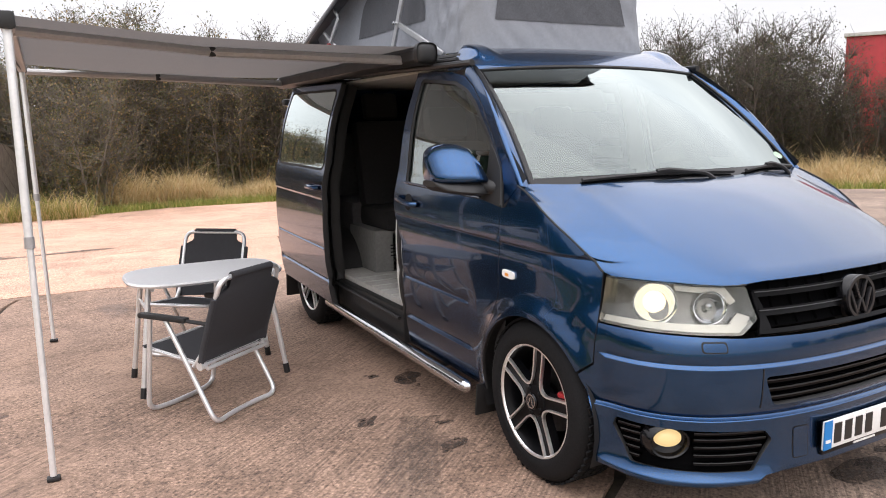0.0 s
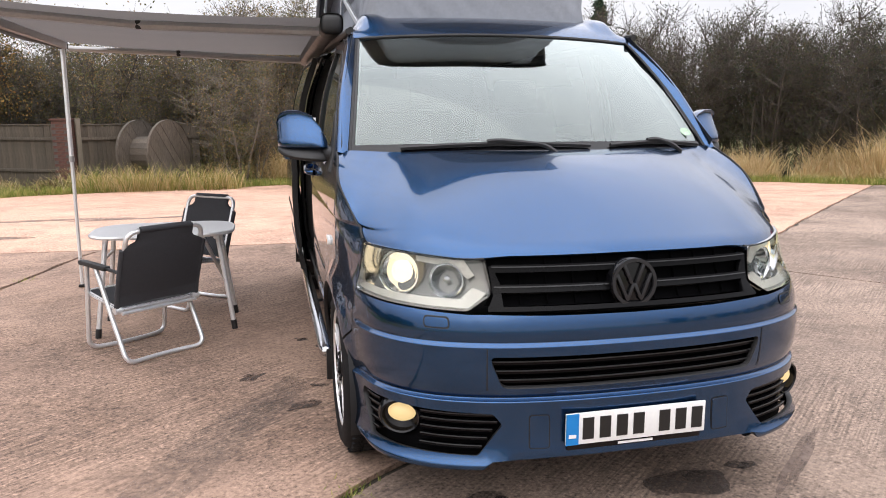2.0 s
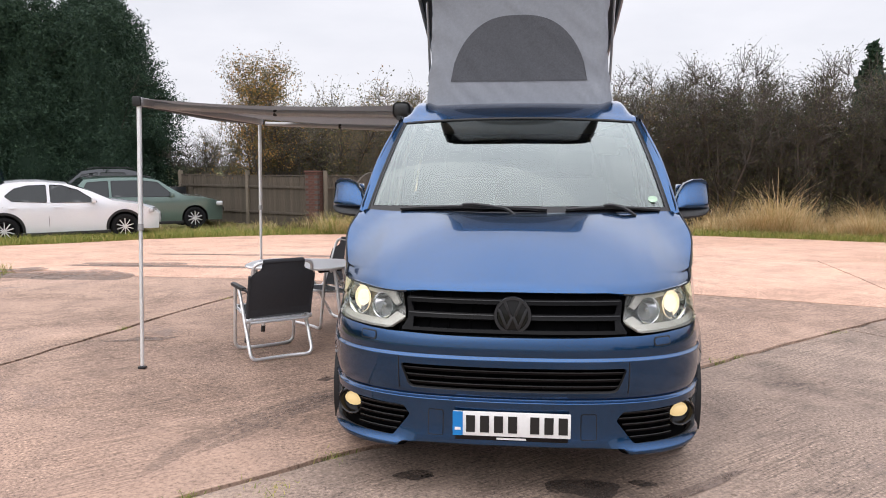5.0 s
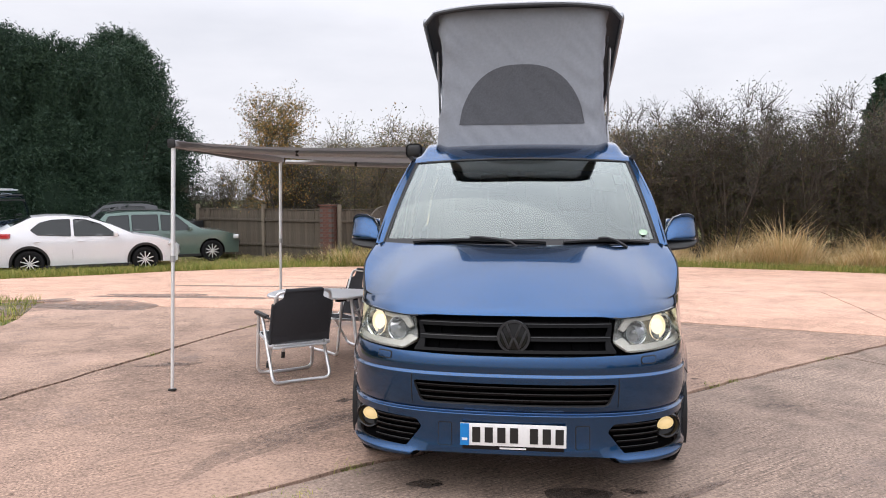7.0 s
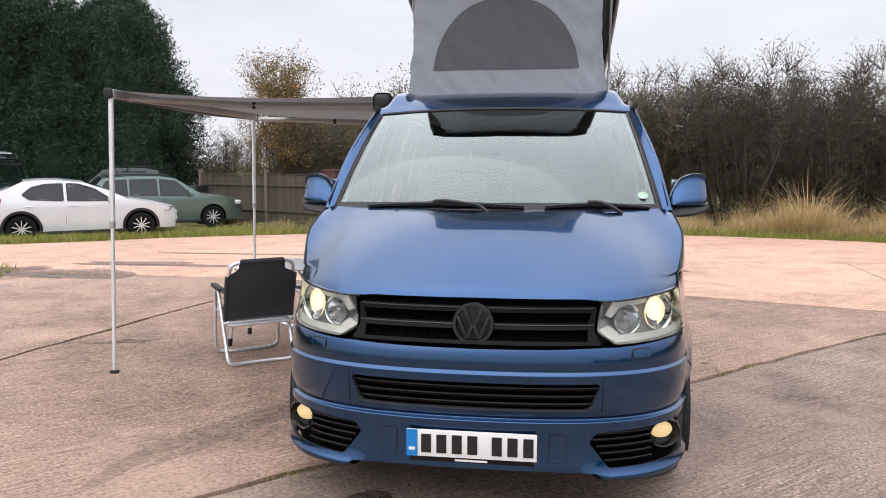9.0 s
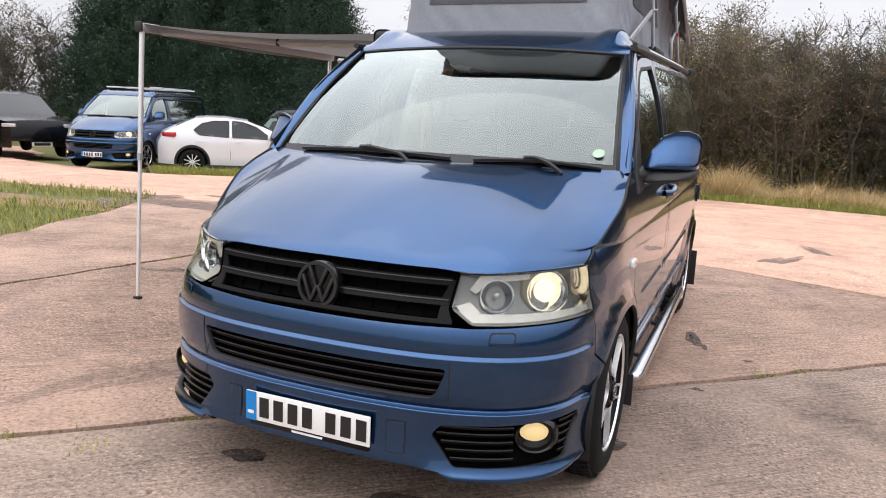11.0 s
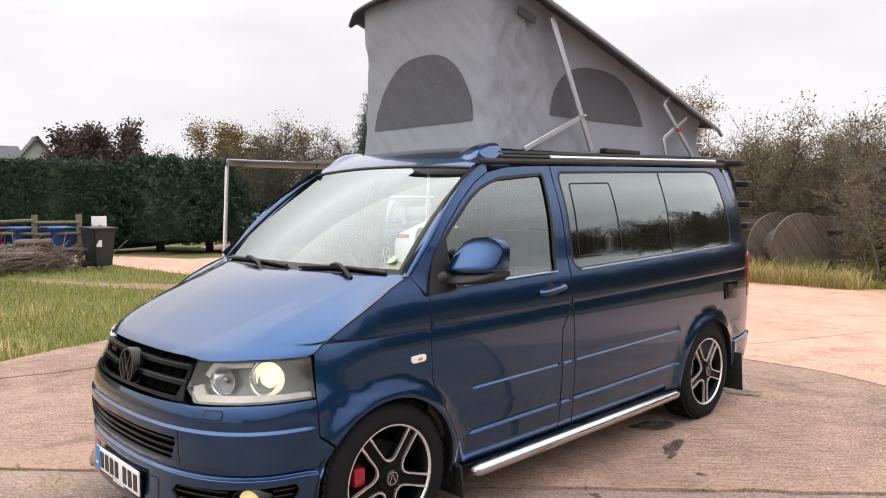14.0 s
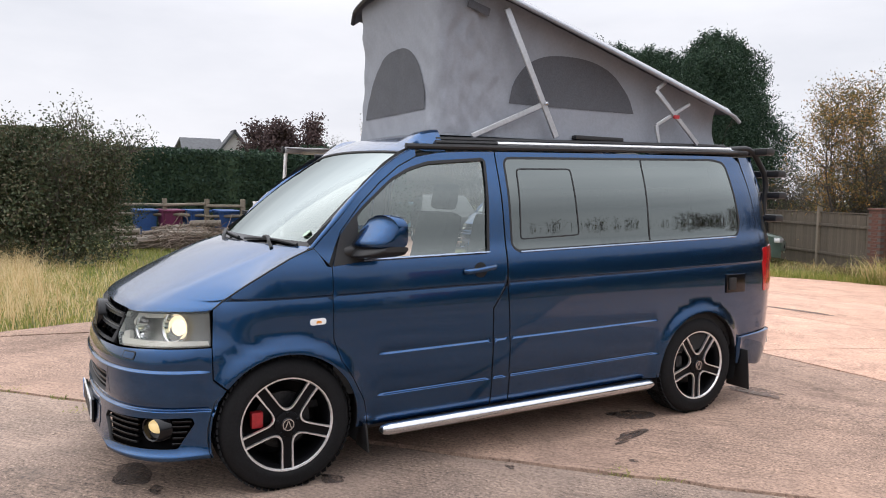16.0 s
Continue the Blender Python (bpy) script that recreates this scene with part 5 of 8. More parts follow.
part("lid_front_trim", tube([tuple(np.array(lid_fn(u, 0)) + np.array((0, 0, -0.006))) for u in np.linspace(0, 1, 40)], 0.016, 8), M_AWNCASE, roof)
TB = 1.895


def tent_path():
    pts = [(0.605, 3.44, 0), (0.605, 1.03, 0), (-0.605, 1.03, 0), (-0.605, 3.44, 0)]
    return [np.array(p)[:2] for p in round_path(pts, 0.09, 8)]


TP = tent_path()
TPx = np.array(TP)
TPl = np.concatenate([[0], np.cumsum(np.hypot(*np.diff(TPx, axis=0).T))])


def tent_xy(w):
    L = w * TPl[-1]
    return np.array((np.interp(L, TPl, TPx[:, 0]), np.interp(L, TPl, TPx[:, 1])))


def tent_pt(w, h, out=0.0):
    """w round the canvas, h from its foot to the lid."""
    p = tent_xy(w)
    d = tent_xy(min(1, w + 0.002)) - tent_xy(max(0, w - 0.002))
    n = np.array((d[1], -d[0])) / (np.linalg.norm(d) + 1e-9) * -1
    n = -n if n.dot(p - np.array((0, 2.2))) < 0 else n
    base = TB + 0.02 * (p[1] - 1.0) / 2.5
    top = lid_mid(p[1] + 0.03) - 0.015
    z = base + (top - base) * h
    flare = 0.03 * (1 - h) ** 4 + 0.012 * h ** 6 - 0.018 * math.sin(math.pi * h)
    corner = math.exp(-((p[1] - 1.25) / 0.30) ** 2) * (1 if abs(p[0]) > 0.5 else 0.35)
    wr = noise.noise(Vector((p[0] * 5 + p[1] * 9, z * 2.2, 3.1))) * 0.007 + noise.noise(Vector((p[0] * 9 + p[1] * 22 + z * 6, z * 7 - p[1] * 9, 7.7))) * 0.016 * (0.07 + 1.5 * corner) + noise.noise(Vector((p[0] * 16 - p[1] * 15 + z * 14, z * 3 + p[1] * 2, 1.7))) * 0.004
    p = p + n * (flare + wr + out)
    return (p[0], p[1], z)


patch("canvas", lambda u, v: tent_pt(u, v), 220, 44, M_CANVAS, roof, "grey canvas roof walls with soft creases", flip=True)


def moon(name, w0, w1, z0, z1, skew=0.0):
    """Half-round mesh window in the canvas, with its stitched hem."""
    def fn(u, v):
        a = 2 * u - 1
        w = w0 + (w1 - w0) * u
        p = tent_xy(w)
        base, top = TB + 0.02 * (p[1] - 1.0) / 2.5, lid_mid(p[1] + 0.03) - 0.015
        hump = (1 - abs(a + skew * (1 - a * a)) ** 2.6) ** 0.62
        z = z0 + (z1 - z0) * hump * v
        return tent_pt(w, (z - base) / (top - base), 0.004)
    mw = patch(name, fn, 40, 12, M_MESHWIN, roof, "dark mesh half-round window", flip=True)
    rim = [fn(0.0, 0), *[fn(u, 1) for u in np.linspace(0.0, 1, 40)], fn(1.0, 0), *[fn(u, 0) for u in np.linspace(1, 0.0, 20)]]
    part("window_hem", tube(rim, 0.005, 5, closed=True), M_CANVAS, mw)


def w_at_y(y, right=False):
    L = np.interp(y, TPx[::-1, 1][len(TPx) // 2:], TPl[::-1][len(TPx) // 2:])
    w = L / TPl[-1]
    return 1 - w if right else w


mid = 0.5
fw = 0.455 / TPl[-1]
moon("mesh_window", mid - fw, mid + fw, 2.065, 2.50)
moon("mesh_window", w_at_y(2.62), w_at_y(1.55), 2.12, 2.46, -0.10)
moon("mesh_window", 1 - w_at_y(1.55), 1 - w_at_y(2.62), 2.12, 2.46, 0.10)
for sg in (1, -1):
    def flat(a, b, wd=0.034):
        a, b = Vector((sg * a[0], a[1], a[2])), Vector((sg * b[0], b[1], b[2]))
        d = b - a
        m = Matrix.Translation((a + b) / 2) @ d.to_track_quat("Z", "X").to_matrix().to_4x4()
        bm = bmesh.new()
        r = bmesh.ops.create_cube(bm, size=1.0)
        bmesh.ops.transform(bm, matrix=m @ Matrix.Diagonal((wd, 0.016, d.length, 1)), verts=bm.verts)
        bmesh.ops.bevel(bm, geom=bm.edges[:], offset=0.004, segments=1, affect="EDGES")
        return bm
    st = part("roof_strut", flat((0.690, 1.87, 1.915), (0.672, 1.48, 2.69), 0.042), M_STRUT, roof, "aluminium folding strut")
    part("strut_brace", flat((0.652, 1.25, 1.895), (0.682, 1.775, 2.125)), M_STRUT, st)
    part("strut_pin", lathe([(0.0, 0.03), (0.012, 0.028), (0.012, 0.0)], 10), M_CHROME, st).matrix_world = Matrix.Translation((sg * 0.682, 1.775, 2.125)) @ Matrix.Diagonal((sg, 1, 1, 1))
    s2 = part("roof_strut", flat((0.705, 3.16, 1.925), (0.700, 2.73, 2.285)), M_STRUT, roof, "aluminium scissor strut")
    part("strut_link", flat((0.702, 2.735, 2.290), (0.695, 2.83, 2.350), 0.026), M_STRUT, s2)
    part("strut_brace", flat((0.690, 2.755, 2.045), (0.690, 3.08, 2.215), 0.026), M_STRUT, s2)
    part("strut_link", flat((0.690, 2.755, 2.045), (0.695, 2.78, 1.92), 0.026), M_STRUT, s2)
    part("strut_tag", box_bm(sg * 0.71, 2.93, 2.11, 0.012, 0.05, 0.025), M_RED, s2, "small red tag")
    part("roof_latch", box_bm(sg * 0.66, 2.25, 1.925, 0.05, 0.42, 0.03, 0.008), M_BLACK, roof)
part("gas_vent", box_bm(0.632, 1.30, 2.68, 0.01, 0.16, 0.05, 0.004, Matrix.Rotation(-0.26, 4, "X")), M_MESHWIN, roof)

# cycle rack on the tail
rack = new("cycle_rack")
rack.parent = camper
tagged(rack, "black cycle rack on the tailgate")
for x in (0.62, 0.20, -0.20, -0.62):
    part("rack_tube", tube(round_path([(x, 3.55, 1.905), (x, 3.86, 1.93), (x, 4.06, 1.70), (x, 4.02, 1.25), (x, 3.96, 1.10)], 0.10), 0.022, 10), M_BLACK, rack)
for z, y in ((1.90, 3.93), (1.73, 4.08), (1.56, 4.10), (1.38, 4.07)):
    part("rack_tray", box_bm(0.0, y, z, 1.50, 0.10, 0.055, 0.018), M_BLACK, rack)
part("rear_spoiler", box_bm(0, 3.62, 1.885, 1.36, 0.28, 0.03, 0.012), M_BLACK, camper)

# ---------------------------------------------------------------- awning
awn = thing("awning", (-2.74, 2.35, 0.0), "grey roll-out awning fixed along the camper roof", "awning")


def local(ob, o):
    """Puts a part made in world places under a thing, which stays where it is."""
    o.matrix_parent_inverse = ob.matrix_world.inverted()
    return o


M_LEADBAR = plain("grey_anodised_bar", (0.40, 0.39, 0.39), 0.45, 0.3, 60, 0.08)
AX, AY0, AY1 = -2.74, 1.10, 3.66
CX = -0.805
case_sec = [(0.05, 1.895), (0.02, 1.935), (-0.035, 1.935), (-0.062, 1.905), (-0.062, 1.855), (-0.03, 1.835), (0.03, 1.835), (0.05, 1.855)]
cb = bmesh.new()
r0 = [cb.verts.new((CX + x, 1.17, z)) for x, z in case_sec]
r1 = [cb.verts.new((CX + x, 3.84, z)) for x, z in case_sec]
for i in range(8):
    cb.faces.new((r0[i], r0[(i + 1) % 8], r1[(i + 1) % 8], r1[i]))
cb.faces.new(r0[::-1]), cb.faces.new(r1)
local(awn, part("awning_case", cb, M_AWNCASE, awn))
local(awn, part("end_cap", box_bm(CX - 0.008, 1.150, 1.887, 0.125, 0.055, 0.112, 0.045, seg=4), M_BLACK, awn))


def cloth_fn(u, v):
    x = CX - 0.04 + (AX + 0.02 - (CX - 0.04)) * u
    y = (1.20 + (AY0 + 0.03 - 1.20) * u) + ((3.80 + (AY1 - 0.03 - 3.80) * u) - (1.20 + (AY0 + 0.03 - 1.20) * u)) * v
    z = 1.925 + (1.985 - 1.925) * u - 0.030 * math.sin(math.pi * u) * (1 - 0.3 * math.sin(math.pi * v))
    z += 0.004 * noise.noise(Vector((x * 2, y * 3, 0)))
    return (x, y, z)


cl = patch("cloth", cloth_fn, 40, 30, M_AWN, awn, "taut grey awning cloth")
local(awn, cl)
cl2 = patch("hem", lambda u, v: (AX - 0.005 + 0.006 * math.sin(9 * u), AY0 + (AY1 - AY0) * u, 1.95 - 0.13 * v * (0.55 + 0.45 * math.sin(3.1 * u) ** 2) * 0.35), 30, 2, M_AWN, awn)
local(awn, cl2)
local(awn, part("lead_bar", box_bm(AX, (AY0 + AY1) / 2, 1.962, 0.055, AY1 - AY0, 0.062, 0.014), M_LEADBAR, awn))
for y in (AY0, AY1):
    local(awn, part("bar_end", box_bm(AX, y, 1.964, 0.064, 0.026, 0.072, 0.014), M_BLACK, awn))
for y0, sgn in ((1.36, 1), (3.70, -1)):
    e = (-1.85, y0 + sgn * 0.16, 1.900)
    a1 = local(awn, part("awning_arm", tube([(CX - 0.05, y0, 1.868), e], 0.026, 8), M_LEADBAR, awn, "aluminium folding arm"))
    local(awn, part("arm_elbow", box_bm(*e, 0.035, 0.05, 0.05, 0.012), M_BLACK, awn))
    local(awn, part("awning_arm", tube([e, (AX + 0.02, y0 - sgn * 0.05, 1.945)], 0.022, 8), M_LEADBAR, awn))
for bx, by, ty in ((-2.755, 1.03, 1.13), (-2.725, 3.48, 3.61)):
    b, t = Vector((bx, by, 0.0)), Vector((AX, ty, 1.94))
    d = t - b
    leg = local(awn, part("awning_leg", tube([b + d * 0.012, b + d * 0.55], 0.014, 10), M_LEG, awn, "aluminium telescopic leg"))
    leg2 = local(awn, part("awning_leg", tube([b + d * 0.53, t], 0.018, 10), M_LEG, awn))
    local(awn, part("leg_clamp", tube([b + d * 0.53, b + d * 0.555], 0.021, 10), M_LEADBAR, awn))
    local(awn, part("leg_foot", box_bm(bx, by, 0.012, 0.055, 0.04, 0.018, 0.006), M_BLACK, awn))

# ---------------------------------------------------------------- table and chairs
M_TABTOP = plain("pale_grey_tabletop", (0.62, 0.63, 0.65), 0.38, 0, 60, 0.04)
M_CHAIRCL = plain("charcoal_chair_cloth", (0.040, 0.041, 0.047), 0.88, 0, 500, 0.22, 0.2)
TABLE_C, TABLE_R = (-1.87, 2.12), 1.0
tb = thing("camping_table", (*TABLE_C, 0), "pale grey folding camping table with aluminium legs", "table", rz=TABLE_R)
ol = soften([(-0.44, -0.30), (0.44, -0.30), (0.44, 0.30), (-0.44, 0.30)], 0.25, 9)
bm = bmesh.new()
lo = [bm.verts.new((x, y, 0.640)) for x, y in ol]
hi = [bm.verts.new((x, y, 0.662)) for x, y in ol]
for i in range(len(ol)):
    bm.faces.new((lo[i], lo[(i + 1) % len(ol)], hi[(i + 1) % len(ol)], hi[i]))
bm.faces.new(hi), bm.faces.new(lo[::-1])
part("tabletop", bm, M_TABTOP, tb)
part("tabletop_edge", tube([(x * 1.003, y * 1.004, 0.651) for x, y in ol], 0.0125, 6, closed=True), M_ALU, tb)
for sx in (-1, 1):
    for sy in (-1, 1):
        lg = part("table_leg", tube([(sx * 0.34, sy * 0.15, 0.64), (sx * 0.418, sy * 0.208, 0.035)], 0.016, 10), M_ALU, tb)
        part("leg_tip", tube([(sx * 0.415, sy * 0.206, 0.06), (sx * 0.422, sy * 0.211, 0.0)], 0.019, 10), M_BLACK, lg)
    part("leg_brace", tube([(sx * 0.358, -0.163, 0.50), (sx * 0.358, 0.163, 0.50)], 0.010, 8), M_ALU, tb)
    part("under_frame", tube([(sx * 0.33, -0.24, 0.628), (sx * 0.33, 0.24, 0.628)], 0.012, 8), M_ALU, tb)
part("under_frame", box_bm(0, 0, 0.628, 0.70, 0.03, 0.018, 0.004), M_ALU, tb)


def camping_chair(at, rz):
    ch = thing("camping_chair", (*at, 0), "charcoal cloth folding chair with bent aluminium frame", "chair", "chairs round the table", rz=rz)
    W = 0.232
    # front legs and rear legs are bent hoops that rest on the ground
    for y0, y1, kink in ((0.17, 0.235, 0.03), (0.06, -0.235, -0.03)):
        pts = round_path([(-W - 0.015, y0, 0.535), (-W - 0.015, y1, 0.014), (-W * 0.45, y1 - kink, 0.012), (W * 0.45, y1 - kink, 0.012), (W + 0.015, y1, 0.014), (W + 0.015, y0, 0.535)], 0.075, 6)
        part("leg_hoop", tube(pts, 0.0138, 10), M_ALU, ch)
    bk = round_path([(-W, -0.10, 0.30), (-W, -0.17, 0.38), (-W, -0.315, 0.775), (W, -0.315, 0.775), (W, -0.17, 0.38), (W, -0.10, 0.30)], 0.07, 6)
    part("back_frame", tube(bk, 0.0138, 10), M_ALU, ch)
    part("seat_frame", tube(round_path([(-W, -0.16, 0.315), (-W, 0.24, 0.365), (W, 0.24, 0.365), (W, -0.16, 0.315)], 0.05, 5, True), 0.012, 10, closed=True), M_ALU, ch)
    part("cross_bar", tube([(-W, -0.19, 0.30), (W, -0.19, 0.30)], 0.012, 8), M_ALU, ch)

    def back(u, v):
        t = 2 * u - 1
        k = 0.345 + 0.445 * v
        yy = np.interp(k, [0.30, 0.38, 0.775], [-0.15, -0.17, -0.315])
        narrow = 1.0 - 0.34 * sstep(0.74, 0.86, v)
        bow = 0.020 * (1 - t * t) * math.sin(math.pi * min(1, v * 1.0))
        return ((W + 0.016) * t * narrow, yy - 0.006 - bow, k - (0.012 * t * t if v < 0.1 else 0))
    for k, o in ((0, -0.010), (1, 0.014)):
        patch("back_cloth", lambda u, v, o=o: np.array(back(u, v)) + np.array((0, o, 0)), 24, 30, M_CHAIRCL, ch, "charcoal woven back", flip=(k == 1))
    part("top_roll", tube([(x, -0.320, 0.782) for x in np.linspace(-W * 0.66, W * 0.66, 9)], 0.019, 10), M_CHAIRCL, ch)
    for sx in (-1, 1):
        part("cloth_edge", tube([tuple(np.array(back(0.5 + 0.5 * sx, v)) + np.array((0, 0.002, 0))) for v in np.linspace(0, 0.74, 12)], 0.016, 8), M_CHAIRCL, ch)
        part("armrest", box_bm(sx * (W + 0.015), 0.075, 0.548, 0.045, 0.33, 0.030, 0.013), M_BLACK, ch, "black plastic arm pad")
        part("pivot", tube([(sx * (W - 0.01), -0.165, 0.315), (sx * (W + 0.03), -0.165, 0.315)], 0.022, 10), M_ALU, ch)
        part("arm_bracket", tube([(sx * W, -0.235, 0.535), (sx * (W + 0.015), -0.08, 0.545)], 0.011, 8), M_BLACK, ch)
    patch("seat_cloth", lambda u, v: ((W + 0.012) * (2 * u - 1), -0.17 + 0.42 * v, 0.325 + 0.05 * v - 0.035 * (1 - (2 * u - 1) ** 2) * math.sin(math.pi * v)), 16, 16, M_CHAIRCL, ch)
    patch("seat_cloth", lambda u, v: ((W + 0.012) * (2 * u - 1), -0.17 + 0.42 * v, 0.318 + 0.05 * v - 0.035 * (1 - (2 * u - 1) ** 2) * math.sin(math.pi * v)), 16, 16, M_CHAIRCL, ch, flip=True)
    return ch


chair1 = camping_chair((-1.95, 1.61), 36.5)
c2 = copy_thing(chair1, pose(-1.82, 2.74, 0, 0, 0, 140))
tagged(c2, "charcoal cloth folding chair beyond the table")


# ---------------------------------------------------------------- ground
def gz(y):
    u = min(1.0, max(0.0, (y - 3) / 14))
    return -0.4 * u * u * (3 - 2 * u)


def concrete_mat(name, c0, c1, c2, groove):
    m, n, l, b, out = node_mat(name)
    big = noise_fac(n, l, 0.35, 5, 0.6)
    mid_ = noise_fac(n, l, 2.2, 6, 0.65, dist=0.4)
    fine = noise_fac(n, l, 38.0, 6, 0.7)
    c = ramp(n, l, big, [(0.30, c0), (0.5, c1), (0.72, c2)])
    c = mixc(n, l, 1.0, c, ramp(n, l, mid_, [(0.28, (0.66, 0.66, 0.67)), (0.5, (0.93, 0.93, 0.93)), (0.75, (1.08, 1.06, 1.04))]), "MULTIPLY")
    c = mixc(n, l, 1.0, c, ramp(n, l, fine, [(0.30, (0.36, 0.34, 0.33)), (0.45, (0.90, 0.90, 0.90)), (0.66, (1.24, 1.24, 1.24))]), "MULTIPLY")
    # dark damp patches
    damp = ramp(n, l, noise_fac(n, l, 0.75, 7, 0.62, dist=0.6), [(0.60, (0, 0, 0)), (0.69, (1, 1, 1))])
    c = mixc(n, l, damp, c, mixc(n, l, 1.0, c, (0.70, 0.66, 0.64), "MULTIPLY"))
    speck = ramp(n, l, noise_fac(n, l, 5.5, 3, 0.6), [(0.70, (0, 0, 0)), (0.73, (1, 1, 1))])
    c = mixc(n, l, speck, c, mixc(n, l, 1.0, c, (0.62, 0.58, 0.55), "MULTIPLY"))
    grit = noise_fac(n, l, 62.0, 4, 0.65)
    gw = ramp(n, l, noise_fac(n, l, 0.9, 5, 0.6, dist=0.5), [(0.38, (0.25, 0.25, 0.25)), (0.54, (1, 1, 1))])
    c = mixc(n, l, gw, c, mixc(n, l, 1.0, c, ramp(n, l, grit, [(0.34, (0.28, 0.27, 0.26)), (0.46, (0.88, 0.88, 0.88)), (0.58, (1.0, 1.0, 1.0)), (0.68, (1.8, 1.8, 1.78))]), "MULTIPLY"))
    wear = ramp(n, l, noise_fac(n, l, 0.62, 8, 0.66, dist=0.7), [(0.46, (0, 0, 0)), (0.62, (1, 1, 1))])
    pits = ramp(n, l, noise_fac(n, l, 16.0, 6, 0.75), [(0.36, (0.38, 0.37, 0.36)), (0.60, (0.86, 0.85, 0.84))])
    c = mixc(n, l, wear, c, mixc(n, l, 1.0, c, pits, "MULTIPLY")) if groove > 0.3 else c
    base_c = c
    rr = n.new("ShaderNodeMapRange")
    rr.inputs["To Min"].default_value, rr.inputs["To Max"].default_value = 0.88, 0.55
    l.new(damp, rr.inputs["Value"])
    l.new(rr.outputs[0], b.inputs["Roughness"])
    # brushed grooves across the slabs
    tc = n.new("ShaderNodeTexCoord")
    mp, ms = n.new("ShaderNodeMapping"), n.new("ShaderNodeMapping")
    mp.inputs["Rotation"].default_value = (0, 0, radians(-41))
    ms.inputs["Scale"].default_value = (3.0, 80.0, 1.0)
    l.new(tc.outputs["Object"], mp.inputs[0])
    l.new(mp.outputs[0], ms.inputs[0])
    wv = n.new("ShaderNodeTexNoise")
    wv.inputs["Scale"].default_value, wv.inputs["Detail"].default_value = 1.0, 5.0
    l.new(ms.outputs[0], wv.inputs["Vector"])
    lo_ = 1 - 0.55 * groove
    where = ramp(n, l, noise_fac(n, l, 1.1, 5, 0.65, dist=0.5), [(0.38, (0.12, 0.12, 0.12)), (0.60, (1, 1, 1))])
    streak = mixc(n, l, 1.0, base_c, ramp(n, l, wv.outputs["Fac"], [(0.38, (lo_, lo_, lo_)), (0.60, (1.10, 1.10, 1.10))]), "MULTIPLY")
    l.new(mixc(n, l, where, base_c, streak), b.inputs["Base Color"])
    k1 = bump(n, l, b, fine, 0.6, 0.006)
    bump(n, l, b, wv.outputs["Fac"], groove * 0.7, 0.012, k1)
    return m


def soil_mat():
    m, n, l, b, out = node_mat("grassy_soil")
    a = noise_fac(n, l, 0.5, 6, 0.65)
    f = noise_fac(n, l, 26.0, 6, 0.7)
    c = ramp(n, l, a, [(0.32, (0.10, 0.12, 0.032)), (0.50, (0.15, 0.155, 0.048)), (0.66, (0.24, 0.20, 0.085))])
    l.new(mixc(n, l, 1.0, c, ramp(n, l, f, [(0.25, (0.5, 0.5, 0.5)), (0.7, (1.15, 1.15, 1.1))]), "MULTIPLY"), b.inputs["Base Color"])
    b.inputs["Roughness"].default_value = 0.95
    bump(n, l, b, f, 0.9, 0.03)
    return m


M_CONC = concrete_mat("brown_brushed_concrete", (0.335, 0.222, 0.165), (0.43, 0.290, 0.215), (0.50, 0.340, 0.256), 0.75)
M_CONCG = concrete_mat("grey_brushed_concrete", (0.255, 0.185, 0.145), (0.345, 0.255, 0.200), (0.415, 0.308, 0.242), 0.70)
M_CONCP = concrete_mat("pink_concrete", (0.51, 0.314, 0.222), (0.60, 0.376, 0.272), (0.66, 0.426, 0.318), 0.15)
M_SOIL = soil_mat()
M_JOINT = plain("joint_dirt", (0.055, 0.045, 0.033), 0.95, 0, 40, 0.35, 0.4)
M_DIRT = plain("red_brown_dirt", (0.30, 0.185, 0.115), 0.95, 0, 9, 0.3, 0.5)

xs = [-600, -300, -150, -80] + list(range(-50, -9, 4)) + list(range(-8, 19, 2)) + list(range(22, 51, 4)) + [80, 150, 300, 600]
ys = [-600, -300, -120, -60, -30, -15, -8, -4, 0] + list(np.arange(2, 20, 1.0)) + [22, 26, 32, 40, 60, 100, 200, 400, 600]
gv = [(x, y, gz(y) - 0.05) for y in ys for x in xs]
nx = len(xs)
gf = [(j * nx + i, j * nx + i + 1, (j + 1) * nx + i + 1, (j + 1) * nx + i) for j in range(len(ys) - 1) for i in range(nx - 1)]
tagged(mesh_ob("ground", gv, gf, M_SOIL), "rough grassy ground round the yard", "ground", kind="structure")

